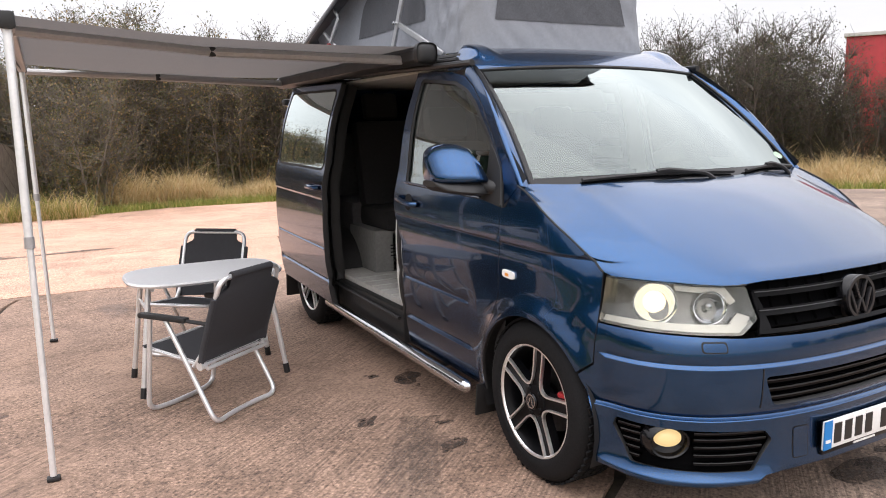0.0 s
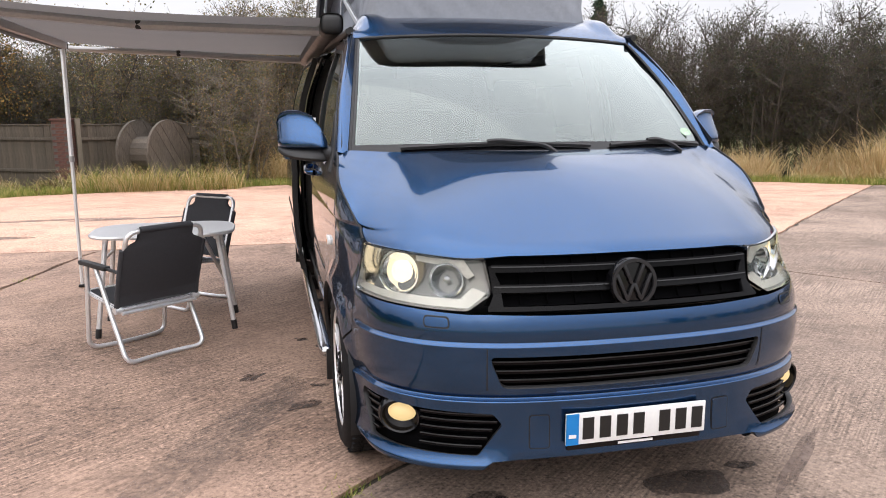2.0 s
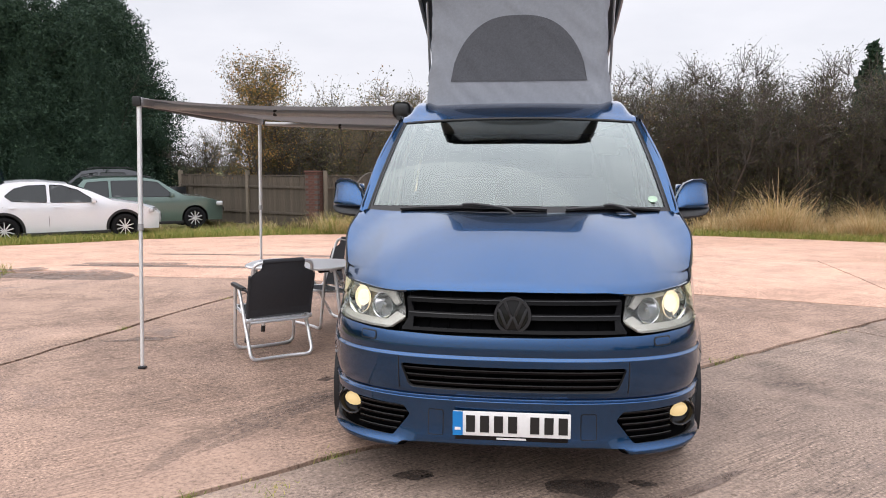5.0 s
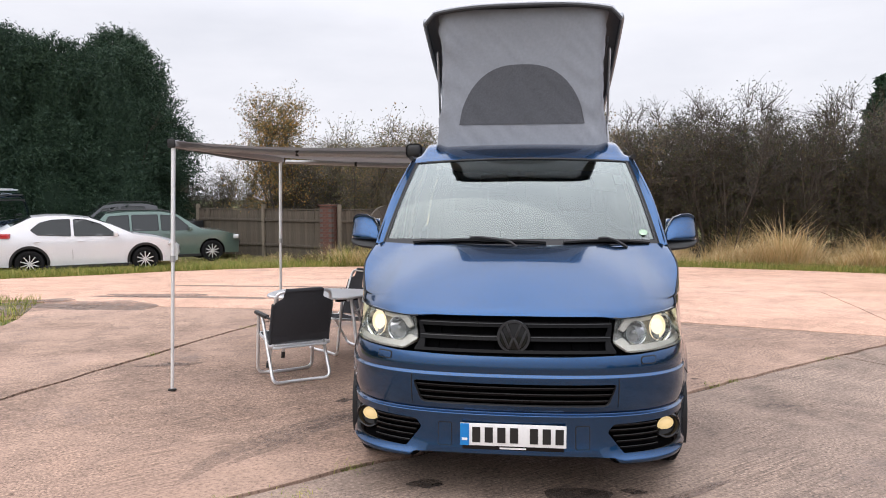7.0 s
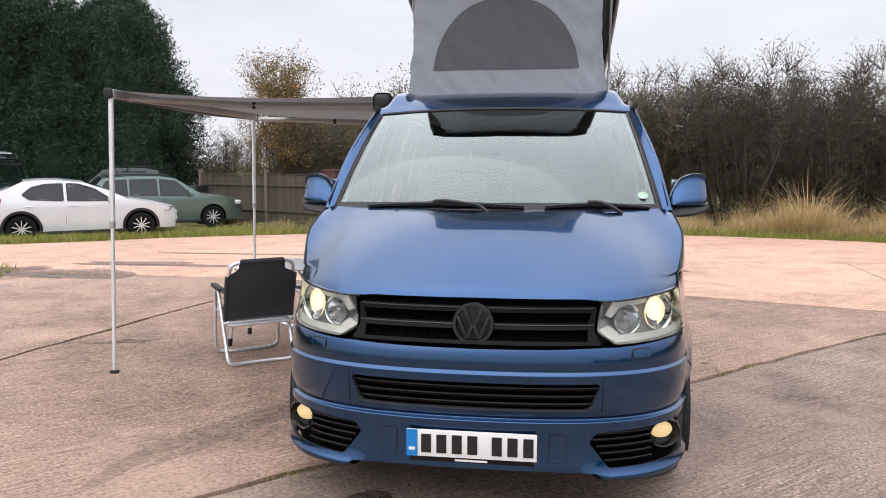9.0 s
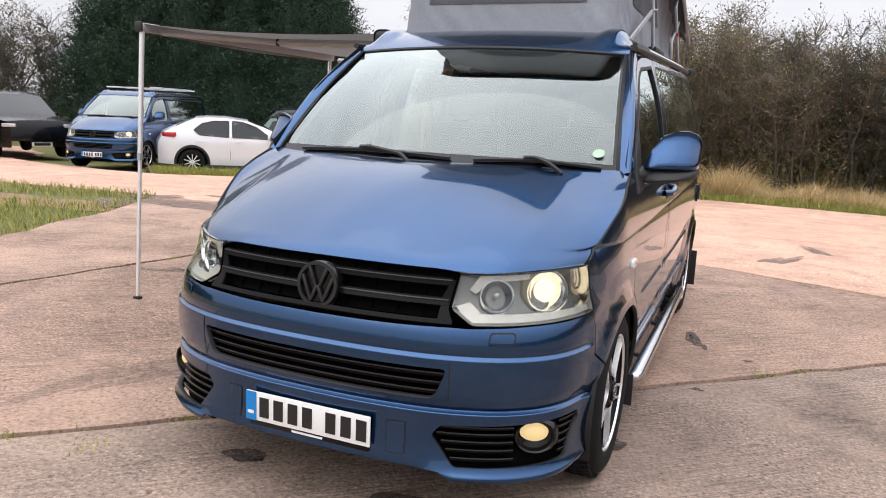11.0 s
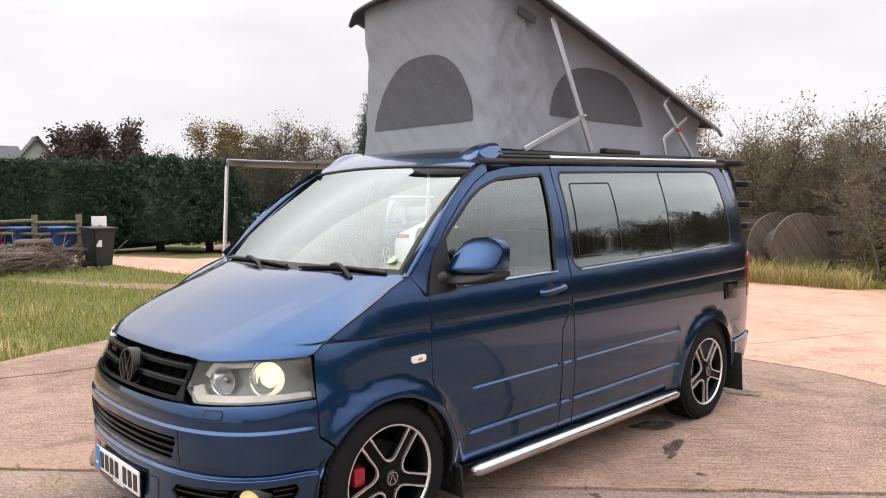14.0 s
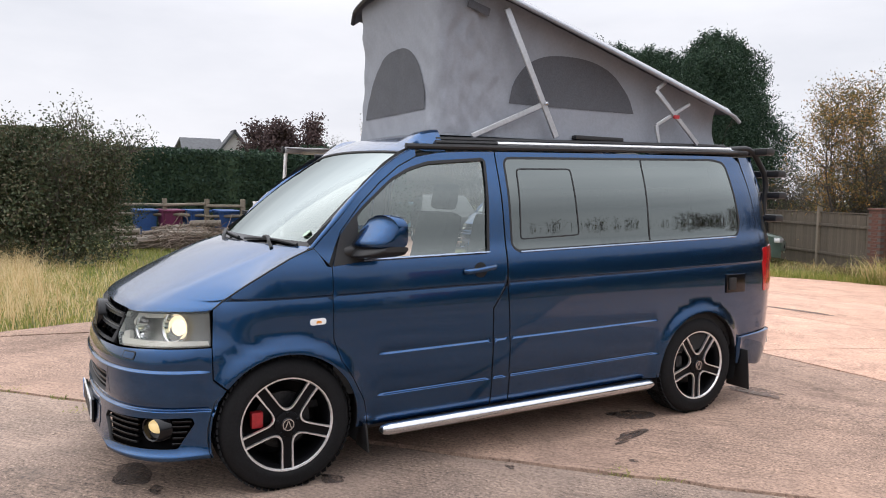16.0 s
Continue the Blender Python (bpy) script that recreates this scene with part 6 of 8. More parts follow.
# the yard: concrete slabs parted by ragged joints
YARD = [(-4.55, -1.6), (-4.3, -6), (-3, -14), (14, -14), (17, -4), (15.5, 3), (13.2, 8.5), (12.7, 11), (11.4, 13.2), (9.3, 14.6), (7.0, 15.6), (4.6, 16.4), (2.4, 16.65), (0.0, 16.8),
        (-2.2, 16.1), (-4.4, 15.8), (-6.2, 15.3), (-8.0, 14.2), (-9.2, 13.2), (-10.2, 11.6), (-11.4, 10.1), (-12.4, 9.9), (-14.5, 10.0), (-17, 10.6), (-19.5, 13.6), (-23, 15.5), (-27, 16.5), (-30, 15), (-27, 12.2), (-23.6, 11.6), (-19.0, 9.6), (-18.3, 7.9), (-20.2, 6.7),
        (-24.5, 4.3), (-22.5, 2.6), (-17.5, 5.0), (-14.6, 5.1), (-12.2, 5.3), (-9.8, 5.85), (-7.5, 6.15), (-6.5, 4.2), (-6.05, 2.9), (-5.55, 1.45), (-5.1, 0.0)]
rnd = random.Random(5)


def strip(pts, w):
    """A ragged thin outline along a line."""
    lin = []
    for a, b in zip(pts, pts[1:]):
        k = max(1, int(math.dist(a, b) / 0.22))
        lin += [(a[0] + (b[0] - a[0]) * i / k, a[1] + (b[1] - a[1]) * i / k) for i in range(k)]
    lin.append(pts[-1])
    left, right = [], []
    for i, p in enumerate(lin):
        a, b = lin[max(0, i - 1)], lin[min(len(lin) - 1, i + 1)]
        d = math.dist(a, b)
        nx_, ny_ = -(b[1] - a[1]) / d, (b[0] - a[0]) / d
        j = rnd.uniform(-0.3, 0.3) * w
        k1, k2 = w * rnd.uniform(0.3, 0.85), w * rnd.uniform(0.3, 0.85)
        left.append((p[0] + nx_ * (k1 + j), p[1] + ny_ * (k1 + j)))
        right.append((p[0] - nx_ * (k2 - j), p[1] - ny_ * (k2 - j)))
    return left + right[::-1]


def line_a(x):
    return 0.876 * x + 0.31


JOINTS = [([(-14.0, line_a(-14.0)), (-4.9, line_a(-4.9)), (-1.94, -1.38), (-0.8, -0.34), (0.63, 0.82), (2.11, 2.19), (3.93, 3.78), (16.5, line_a(16.5))], 0.042),
          ([(-4.6, -2.9), (-3.95, 0.65), (-3.27, 4.06), (-3.02, 5.35)], 0.044),
          ([(-9.5, 5.9), (-6.0, 5.62), (-3.16, 5.48), (-0.6, 5.34), (1.0, 5.28), (2.85, 4.55), (4.25, 4.03)], 0.032),
          ([(-9.0, 7.6), (-4.0, 7.9), (0.0, 8.6), (5.0, 9.4), (12.0, 10.4)], 0.020),
          ([(3.0, 3.0), (6.2, -1.2), (9.0, -5.0)], 0.022), ([(0.4, 8.65), (-0.4, 5.4)], 0.018), ([(5.2, 9.4), (4.3, 4.1)], 0.02), ([(-9.5, 10.9), (-3, 11.6), (4, 12.6), (11, 12.4)], 0.018)]
strips = [strip(p, w) for p, w in JOINTS]
pts, edges = [], []
for lp in [resample(YARD, 0.5)] + strips:
    k = len(pts)
    if lp is not strips[0] and len(lp) and lp[0] == YARD[0]:
        lp = [(x + rnd.uniform(-0.07, 0.07), y + rnd.uniform(-0.07, 0.07)) for x, y in lp]
    pts += lp
    edges += [(k + i, k + (i + 1) % len(lp)) for i in range(len(lp))]
yard_edge = pts[:len(resample(YARD, 0.5))]
pts += [(float(x), float(y)) for x in np.arange(-29, 17, 1.3) for y in np.arange(-13, 17, 1.1) if in_poly(x, y, yard_edge)]
cv, _, cf, *_ = delaunay_2d_cdt([Vector(p) for p in pts], edges, [], 0, 1e-5)
boxes_ = [(min(p[0] for p in s), max(p[0] for p in s), min(p[1] for p in s), max(p[1] for p in s)) for s in strips]
keep = []
for t in cf:
    cx, cy = sum(cv[i].x for i in t) / 3, sum(cv[i].y for i in t) / 3
    if not in_poly(cx, cy, yard_edge):
        continue
    if any(b[0] <= cx <= b[1] and b[2] <= cy <= b[3] and in_poly(cx, cy, s) for s, b in zip(strips, boxes_)):
        continue
    a, b, c = (cv[i] for i in t)
    keep.append(tuple(t) if (b - a).cross(c - a) > 0 else tuple(t[::-1]))
# split into slabs
root = list(range(len(cv)))


def find(i):
    while root[i] != i:
        root[i] = root[root[i]]
        i = root[i]
    return i


for t in keep:
    for i in t[1:]:
        root[find(i)] = find(t[0])
slabs = {}
for t in keep:
    slabs.setdefault(find(t[0]), []).append(t)
yard = thing("pavement", (0, 0, 0), "weathered pinkish concrete yard with joints", "pavement", kind="structure")
for tris in slabs.values():
    idx = {}
    for t in tris:
        for i in t:
            idx.setdefault(i, len(idx))
    vv = [(cv[i].x, cv[i].y, gz(cv[i].y)) for i in idx]
    ff = [tuple(idx[i] for i in t) for t in tris]
    nn = [(0, 0, 1)] * len(vv)
    for a, b in edges_of(ff):
        k = len(vv)
        vv += [vv[a], vv[b], (vv[b][0], vv[b][1], vv[b][2] - 0.06), (vv[a][0], vv[a][1], vv[a][2] - 0.06)]
        e = Vector(vv[b]) - Vector(vv[a])
        o = Vector((e.y, -e.x, 0.02)).normalized()
        nn += [tuple(o)] * 4
        ff.append((k + 1, k, k + 3, k + 2))
    top_tris = [[(cv[i].x, cv[i].y) for i in t] for t in tris]
    has = lambda x, y: any(in_poly(x, y, t) for t in top_tris)
    part("slab", (vv, ff, nn), M_CONC if has(-1.6, 0.9) else M_CONCG if has(2.03, -2.05) or has(-3.03, -4.04) or has(-4.5, -3.0) else M_CONCP, yard)
jv = [(cv[i].x, cv[i].y, gz(cv[i].y) - 0.022) for i in range(len(cv))]
jt = []
for t in cf:
    cx, cy = sum(cv[i].x for i in t) / 3, sum(cv[i].y for i in t) / 3
    if any(b[0] <= cx <= b[1] and b[2] <= cy <= b[3] and in_poly(cx, cy, s) for s, b in zip(strips, boxes_)):
        a, b, c = (cv[i] for i in t)
        jt.append(tuple(t) if (b - a).cross(c - a) > 0 else tuple(t[::-1]))
used = sorted({i for t in jt for i in t})
re_ = {i: k for k, i in enumerate(used)}
part("joint_filling", ([jv[i] for i in used], [tuple(re_[i] for i in t) for t in jt]), M_JOINT, yard, "dark dirt in the joints")


# oil spots, wet stains and dirt that lie on the concrete
def stain_mat(name, color, scale, strong=0.95):
    """Soaked-in dirt: thin, uneven, letting the concrete show through."""
    m, n, l, b, out = node_mat(name)
    f1, f2 = noise_fac(n, l, scale, 6, 0.7), noise_fac(n, l, scale * 5, 4, 0.7)
    l.new(ramp(n, l, f2, [(0.3, tuple(c * 0.75 for c in color)), (0.7, tuple(c * 1.25 for c in color))]), b.inputs["Base Color"])
    b.inputs["Roughness"].default_value = 0.7
    tr = n.new("ShaderNodeBsdfTransparent")
    mx = n.new("ShaderNodeMixShader")
    k = mixc(n, l, 0.5, ramp(n, l, f1, [(0.36, (0, 0, 0)), (0.56, (strong,) * 3)]), ramp(n, l, f2, [(0.35, (0, 0, 0)), (0.6, (strong,) * 3)]))
    l.new(k, mx.inputs[0])
    l.new(tr.outputs[0], mx.inputs[1])
    l.new(b.outputs[0], mx.inputs[2])
    l.new(mx.outputs[0], out.inputs[0])
    return m


M_OIL = stain_mat("oil_stain", (0.060, 0.045, 0.038), 11)
M_DAMP = stain_mat("damp_stain", (0.17, 0.12, 0.095), 3)


def blot(name, x, y, rx, ry, rz, mat, seed, label, jag=0.35, lift=0.003, parts=1):
    r = random.Random(seed)
    t = thing(name, (x, y, gz(y) + lift), label, "stain", kind="structure", rz=rz)
    v, f = [], []
    for p in range(parts):
        ox, oy = (0, 0) if p == 0 else (r.uniform(-1.2, 1.2) * rx, r.uniform(-1.2, 1.2) * ry)
        sc = 1 if p == 0 else r.uniform(0.2, 0.5)
        k0 = len(v)
        ph = [r.uniform(0, 6.3) for _ in range(5)]
        v.append((ox, oy, 0.0007 * p))
        for i in range(26):
            a = 2 * math.pi * i / 26
            q = 1 + jag * sum(math.sin((j + 2) * a + ph[j]) / (j + 1.6) for j in range(5))
            v.append((ox + sc * rx * q * math.cos(a), oy + sc * ry * q * math.sin(a), 0.0007 * p))
        f += [(k0, k0 + 1 + i, k0 + 1 + (i + 1) % 26) for i in range(26)]
    part("stain", (v, f), mat, t, smooth=False)


for i, (x, y, rx, ry, rz) in enumerate([(0.34, -0.68, 0.17, 0.10, 10), (0.62, -0.60, 0.06, 0.035, 0), (0.90, 0.25, 0.08, 0.05, 30), (-0.47, -0.62, 0.09, 0.06, 0), (-0.85, 1.42, 0.11, 0.08, 60),
                                       (-1.06, 0.46, 0.075, 0.05, 20), (-1.02, 1.55, 0.04, 0.03, 0), (-1.32, 0.92, 0.07, 0.035, 40), (0.77, 2.54, 0.17, 0.10, 80), (1.09, 2.23, 0.16, 0.05, 100), (-0.98, 0.72, 0.04, 0.02, 0), (1.2, 1.2, 0.035, 0.02, 0), (1.45, 1.9, 0.03, 0.02, 0)]):
    blot("oil_spot", x, y, rx, ry, rz, M_OIL, 40 + i, "dark oil spot soaked into the concrete", jag=0.22, parts=3)
for i, (x, y, rx, ry, rz, jag) in enumerate([(-6.5, 5.4, 0.95, 0.70, 20, 0.5), (-5.7, 6.9, 1.1, 0.32, 5, 0.6), (1.7, 6.3, 0.10, 0.55, -25, 0.5), (2.2, 7.6, 0.09, 0.5, 15, 0.5), (0.72, 3.89, 0.22, 0.10, 20, 0.3), (-3.2, 1.9, 0.20, 0.07, 20, 0.5), (0.9, -0.6, 0.30, 0.03, 40, 0.4), (-3.1, 8.9, 0.9, 0.12, 4, 0.5), (-5.2, 9.0, 1.6, 0.10, 3, 0.5)]):
    blot("damp_patch", x, y, rx, ry, rz, M_DAMP, 80 + i, "brown damp patch on the concrete", jag, 0.005, 4)


def tyre_mark(pts, w):
    """A dark rubber smear laid along a bend."""
    t = thing("tyre_mark", (*pts[0], gz(pts[0][1]) + 0.002), "dark rubber tyre mark across the concrete", "stain", kind="structure")
    c = [Vector((x, y, 0)) for x, y in resample(list(pts) + [pts[-1]], 0.2)[:-1]]
    v, f = [], []
    for i, p in enumerate(c):
        d = (c[min(i + 1, len(c) - 1)] - c[max(i - 1, 0)]).normalized()
        n_ = Vector((-d.y, d.x, 0))
        k = w * math.sin(math.pi * min(1, (i + 0.15) / (len(c) - 0.7))) ** 0.5 * rnd.uniform(0.8, 1.2)
        v += [tuple(p + n_ * k - c[0]), tuple(p - n_ * k - c[0])]
        if i:
            f.append((2 * i - 2, 2 * i - 1, 2 * i + 1, 2 * i))
    part("stain", (v, f), M_SMEAR, t, smooth=False)


M_SMEAR = stain_mat("rubber_smear", (0.17, 0.135, 0.115), 6, 0.30)
tyre_mark([(-1.80, -0.80), (-1.75, -0.40), (-1.63, -0.05), (-1.45, 0.24), (-1.22, 0.58), (-1.05, 0.85)], 0.10)
blot("dirt_patch", -8.5, 4.4, 1.5, 0.5, 20, M_DIRT, 120, "worn red-brown earth in the grass", 0.35, -0.040, 3)
blot("dirt_patch", -11.2, 3.55, 2.6, 0.42, 22, M_DIRT, 121, "worn red-brown earth in the grass", 0.35, -0.040, 3)


# ---------------------------------------------------------------- grass
def leafy(name, cols, rough=0.7, trans=0.25):
    """Thin leaves, each of its own tone, that let some light through."""
    m, n, l, b, out = node_mat(name)
    g = n.new("ShaderNodeNewGeometry")
    c = ramp(n, l, g.outputs["Random Per Island"], [(i / max(1, len(cols) - 1), c) for i, c in enumerate(cols)])
    ob = n.new("ShaderNodeObjectInfo")
    v = ramp(n, l, ob.outputs["Random"], [(0.0, (0.85, 0.85, 0.85)), (1.0, (1.1, 1.06, 1.0))])
    c = mixc(n, l, 1.0, c, v, "MULTIPLY")
    l.new(c, b.inputs["Base Color"])
    b.inputs["Roughness"].default_value = rough
    b.inputs["Specular IOR Level"].default_value = 0.25
    tr = n.new("ShaderNodeBsdfTranslucent")
    l.new(c, tr.inputs[0])
    mx = n.new("ShaderNodeMixShader")
    mx.inputs[0].default_value = trans
    l.new(b.outputs[0], mx.inputs[1])
    l.new(tr.outputs[0], mx.inputs[2])
    l.new(mx.outputs[0], out.inputs[0])
    return m


M_GREEN = leafy("green_grass", [(0.12, 0.17, 0.030), (0.20, 0.25, 0.055), (0.32, 0.32, 0.085), (0.50, 0.42, 0.17)])
M_DRY = leafy("dry_grass", [(0.62, 0.45, 0.22), (0.80, 0.62, 0.36), (0.88, 0.74, 0.48), (0.50, 0.40, 0.17), (0.62, 0.42, 0.22)], trans=0.45)
M_WEED = leafy("brown_weed", [(0.11, 0.075, 0.040), (0.21, 0.145, 0.080), (0.15, 0.14, 0.060), (0.30, 0.23, 0.13)])


def blades(name, spots, mat, label, kind="stuff"):
    """spots: (x, y, z, height, width, lean) for every blade. One joined mesh of bent blades."""
    n = len(spots)
    S = np.array(spots)
    rs = np.random.RandomState(n % 1000 + 3)
    a = rs.uniform(0, 2 * np.pi, n)
    la = rs.uniform(0, 2 * np.pi, n)
    wx, wy = np.cos(a) * S[:, 4] / 2, np.sin(a) * S[:, 4] / 2
    lx, ly = np.cos(la) * S[:, 5] * S[:, 3], np.sin(la) * S[:, 5] * S[:, 3]
    V = np.zeros((n, 5, 3))
    for k, (t, w) in enumerate(((0, 1), (0.55, 0.8))):
        for j, sg in enumerate((-1, 1)):
            V[:, 2 * k + j, 0] = S[:, 0] + sg * wx * w + lx * t * t
            V[:, 2 * k + j, 1] = S[:, 1] + sg * wy * w + ly * t * t
            V[:, 2 * k + j, 2] = S[:, 2] + S[:, 3] * t
    V[:, 4, 0], V[:, 4, 1], V[:, 4, 2] = S[:, 0] + lx, S[:, 1] + ly, S[:, 2] + S[:, 3] * np.sqrt(np.maximum(0.2, 1 - 0.6 * S[:, 5] ** 2))
    base = (np.arange(n) * 5)[:, None]
    quads = base + np.array([[0, 1, 3, 2]])
    tris = base + np.array([[2, 3, 4]])
    me = bpy.data.meshes.new(name)
    me.vertices.add(n * 5)
    me.vertices.foreach_set("co", V.reshape(-1))
    loops = np.concatenate([quads.reshape(-1), tris.reshape(-1)])
    me.loops.add(len(loops))
    me.loops.foreach_set("vertex_index", loops.astype(np.int32))
    me.polygons.add(2 * n)
    me.polygons.foreach_set("loop_start", np.concatenate([np.arange(n) * 4, 4 * n + np.arange(n) * 3]).astype(np.int32))
    me.materials.append(mat)
    me.update(calc_edges=True)
    me.validate()
    return tagged(new(name, me), label, "grass", kind=kind)


rg = random.Random(21)
NEAR_GRASS = [(-4.6, -1.6), (-5.1, 0.0), (-5.55, 1.45), (-6.05, 2.9), (-6.5, 4.2), (-7.5, 6.1), (-9.8, 5.8), (-12.2, 5.25), (-14.6, 5.05), (-17.5, 4.95), (-22, 2.8), (-22, -6), (-14, -9), (-5, -7)]
verge = [p for p in YARD if p[1] > 8 or p[0] > 12][1:]
verge = [(17, -4), (15.5, 3), (13.2, 8.5), (12.7, 11), (11.4, 13.2), (9.3, 14.6), (7.0, 15.6), (4.6, 16.4), (2.4, 16.65), (0.0, 16.8), (-2.2, 16.1), (-4.4, 15.8), (-6.2, 15.3), (-8.0, 14.2), (-9.2, 13.2), (-10.2, 11.6), (-11.4, 10.1)]


def along(line, d):
    """Random spot on a line, pushed d outwards from the yard."""
    i = rg.randrange(len(line) - 1)
    t = rg.random()
    x, y = line[i][0] + (line[i + 1][0] - line[i][0]) * t, line[i][1] + (line[i + 1][1] - line[i][1]) * t
    ex, ey = line[i + 1][0] - line[i][0], line[i + 1][1] - line[i][1]
    k = math.hypot(ex, ey)
    return x + ey / k * d, y - ex / k * d


short, tall, weedy = [], [], []
for _ in range(46000):
    x, y = along(verge, abs(rg.gauss(0, 1.2)) - 0.08)
    short.append((x, y, gz(y) - 0.05, rg.uniform(0.08, 0.30), rg.uniform(0.010, 0.020), rg.uniform(0.2, 1.0)))
for _ in range(8200):
    cx, cy = along(verge, 0.95 + 3.4 * rg.random() ** 1.3)
    h0 = rg.uniform(0.40, 1.05) * max(0.2, 0.62 + 1.1 * noise.noise(Vector((cx * 0.75, cy * 0.75, 1)))) + 0.10
    h0 *= 0.30 if cx < -8 else 0.42 if cx < -1.5 else 1.35 if cx > 6 else 1.0
    for _ in range(14):
        x, y = cx + rg.gauss(0, 0.13), cy + rg.gauss(0, 0.13)
        (weedy if cx < -1.5 and rg.random() < 0.55 else short if cx < -1.5 and rg.random() < 0.5 else tall).append((x, y, gz(y) - 0.05, h0 * rg.uniform(0.5, 1.2), rg.uniform(0.010, 0.024), rg.uniform(0.35, 1.35)))
for _ in range(85000):
    x, y = rg.uniform(-20, -4.4), rg.uniform(-8, 7)
    if rg.random() < (x + 22) / 14 and in_poly(x, y, NEAR_GRASS):
        if abs(y - 3.55 - 0.4 * (x + 11.2)) < 0.38 and -14.5 < x < -7.2:
            continue
        short.append((x, y, -0.05, rg.uniform(0.06, 0.17), rg.uniform(0.006, 0.014), rg.uniform(0.2, 1.0)))
for _ in range(4200):
    cx, cy = rg.uniform(-16, -4.5), rg.uniform(-8, 3.0)
    if not in_poly(cx, cy, NEAR_GRASS) or rg.random() < 0.30 + 0.32 * max(0, cy + 1.2):
        continue
    h0 = rg.uniform(0.14, 0.58) * (1.0 if cy < -1.0 else 0.5)
    for _ in range(14):
        x, y = cx + rg.gauss(0, 0.12), cy + rg.gauss(0, 0.12)
        if in_poly(x, y, NEAR_GRASS):
            tall.append((x, y, -0.05, h0 * rg.uniform(0.5, 1.2), rg.uniform(0.005, 0.012), rg.uniform(0.1, 0.9)))
for _ in range(170):
    cx, cy = rg.uniform(-5.6, -1.9), rg.uniform(15.55, 16.0) + 0.12 * 1.0
    for _ in range(16):
        x, y = cx + rg.gauss(0, 0.12), cy + rg.gauss(0, 0.08)
        (tall if rg.random() < 0.5 else short).append((x, y, gz(y) - 0.05, rg.uniform(0.25, 0.85), rg.uniform(0.008, 0.016), rg.uniform(0.3, 1.3)))
blades("short_grass", short, M_GREEN, "short green grass round the yard")
blades("brown_weeds", weedy, M_WEED, "low brown weeds below the board fence")
blades("tall_dry_grass", tall, M_DRY, "tall straw-coloured dry grass")


def tuft(x, y, r, n, seed):
    q = random.Random(seed)
    blades("grass_tuft", [(x + q.gauss(0, r), y + q.gauss(0, r), gz(y) - 0.03, q.uniform(0.025, 0.065), q.uniform(0.004, 0.008), q.uniform(0.3, 1.2)) for _ in range(n)], M_GREEN, "small grass tuft growing in a joint")


for i, (x, y, r, n) in enumerate([(-0.93, -0.43, 0.045, 90), (-1.12, -0.85, 0.07, 160), (-1.5, -0.98, 0.04, 70), (1.55, 1.70, 0.05, 90), (-3.6, 2.3, 0.04, 60), (1.75, 1.85, 0.03, 40), (2.9, 2.85, 0.05, 60), (-3.28, 3.9, 0.05, 60), (-1.9, -1.3, 0.07, 110)]):
    tuft(x, y, r, n, 300 + i)


# ---------------------------------------------------------------- trees, bushes and hedges
M_BARK = plain("grey_brown_bark", (0.075, 0.06, 0.048), 0.9, 0, 30, 0.35, 0.5, stretch=(1, 1, 0.2))
M_TWIG = plain("dark_twigs", (0.090, 0.074, 0.062), 0.9, 0, 30, 0.3)
M_TWIGP = plain("pale_twigs", (0.165, 0.140, 0.115), 0.9, 0, 30, 0.3)
M_THICK = leafy("autumn_thicket_leaves", [(0.066, 0.078, 0.036), (0.112, 0.122, 0.054), (0.165, 0.155, 0.074), (0.25, 0.195, 0.092), (0.33, 0.21, 0.10)])
M_THICK2 = leafy("dark_thicket_leaves", [(0.036, 0.050, 0.028), (0.065, 0.082, 0.042), (0.105, 0.108, 0.056), (0.15, 0.12, 0.065)])
M_CONIF = leafy("dark_conifer_fronds", [(0.016, 0.036, 0.024), (0.024, 0.050, 0.032), (0.032, 0.062, 0.036), (0.042, 0.076, 0.040)], trans=0.1)
M_YELLOW = leafy("yellow_autumn_leaves", [(0.26, 0.15, 0.045), (0.40, 0.23, 0.07), (0.15, 0.13, 0.05), (0.085, 0.092, 0.04), (0.11, 0.10, 0.05)])
M_PURPLE = leafy("dark_purple_leaves", [(0.05, 0.035, 0.038), (0.075, 0.05, 0.052), (0.10, 0.07, 0.062)])
M_OLIVE = leafy("olive_bush_leaves", [(0.04, 0.055, 0.03), (0.065, 0.085, 0.045), (0.10, 0.11, 0.06), (0.13, 0.10, 0.07)])


def leaf_mesh(name, centres, size, mat, rs, narrow=0.5, droop=0.0):
    """One mesh of many small folded leaves."""
    n = len(centres)
    C = np.asarray(centres)
    u = rs.normal(size=(n, 3))
    u[:, 2] -= droop
    u /= np.linalg.norm(u, axis=1)[:, None]
    w = np.cross(u, rs.normal(size=(n, 3)))
    w /= np.linalg.norm(w, axis=1)[:, None] + 1e-9
    s = size * rs.uniform(0.6, 1.35, n)[:, None]
    V = np.stack([C - u * s, C + w * s * narrow, C + u * s, C - w * s * narrow], 1)
    me = bpy.data.meshes.new(name)
    me.vertices.add(4 * n)
    me.vertices.foreach_set("co", V.reshape(-1))
    me.loops.add(4 * n)
    me.loops.foreach_set("vertex_index", np.arange(4 * n, dtype=np.int32))
    me.polygons.add(n)
    me.polygons.foreach_set("loop_start", (np.arange(n) * 4).astype(np.int32))
    me.materials.append(mat)
    me.update(calc_edges=True)
    return me


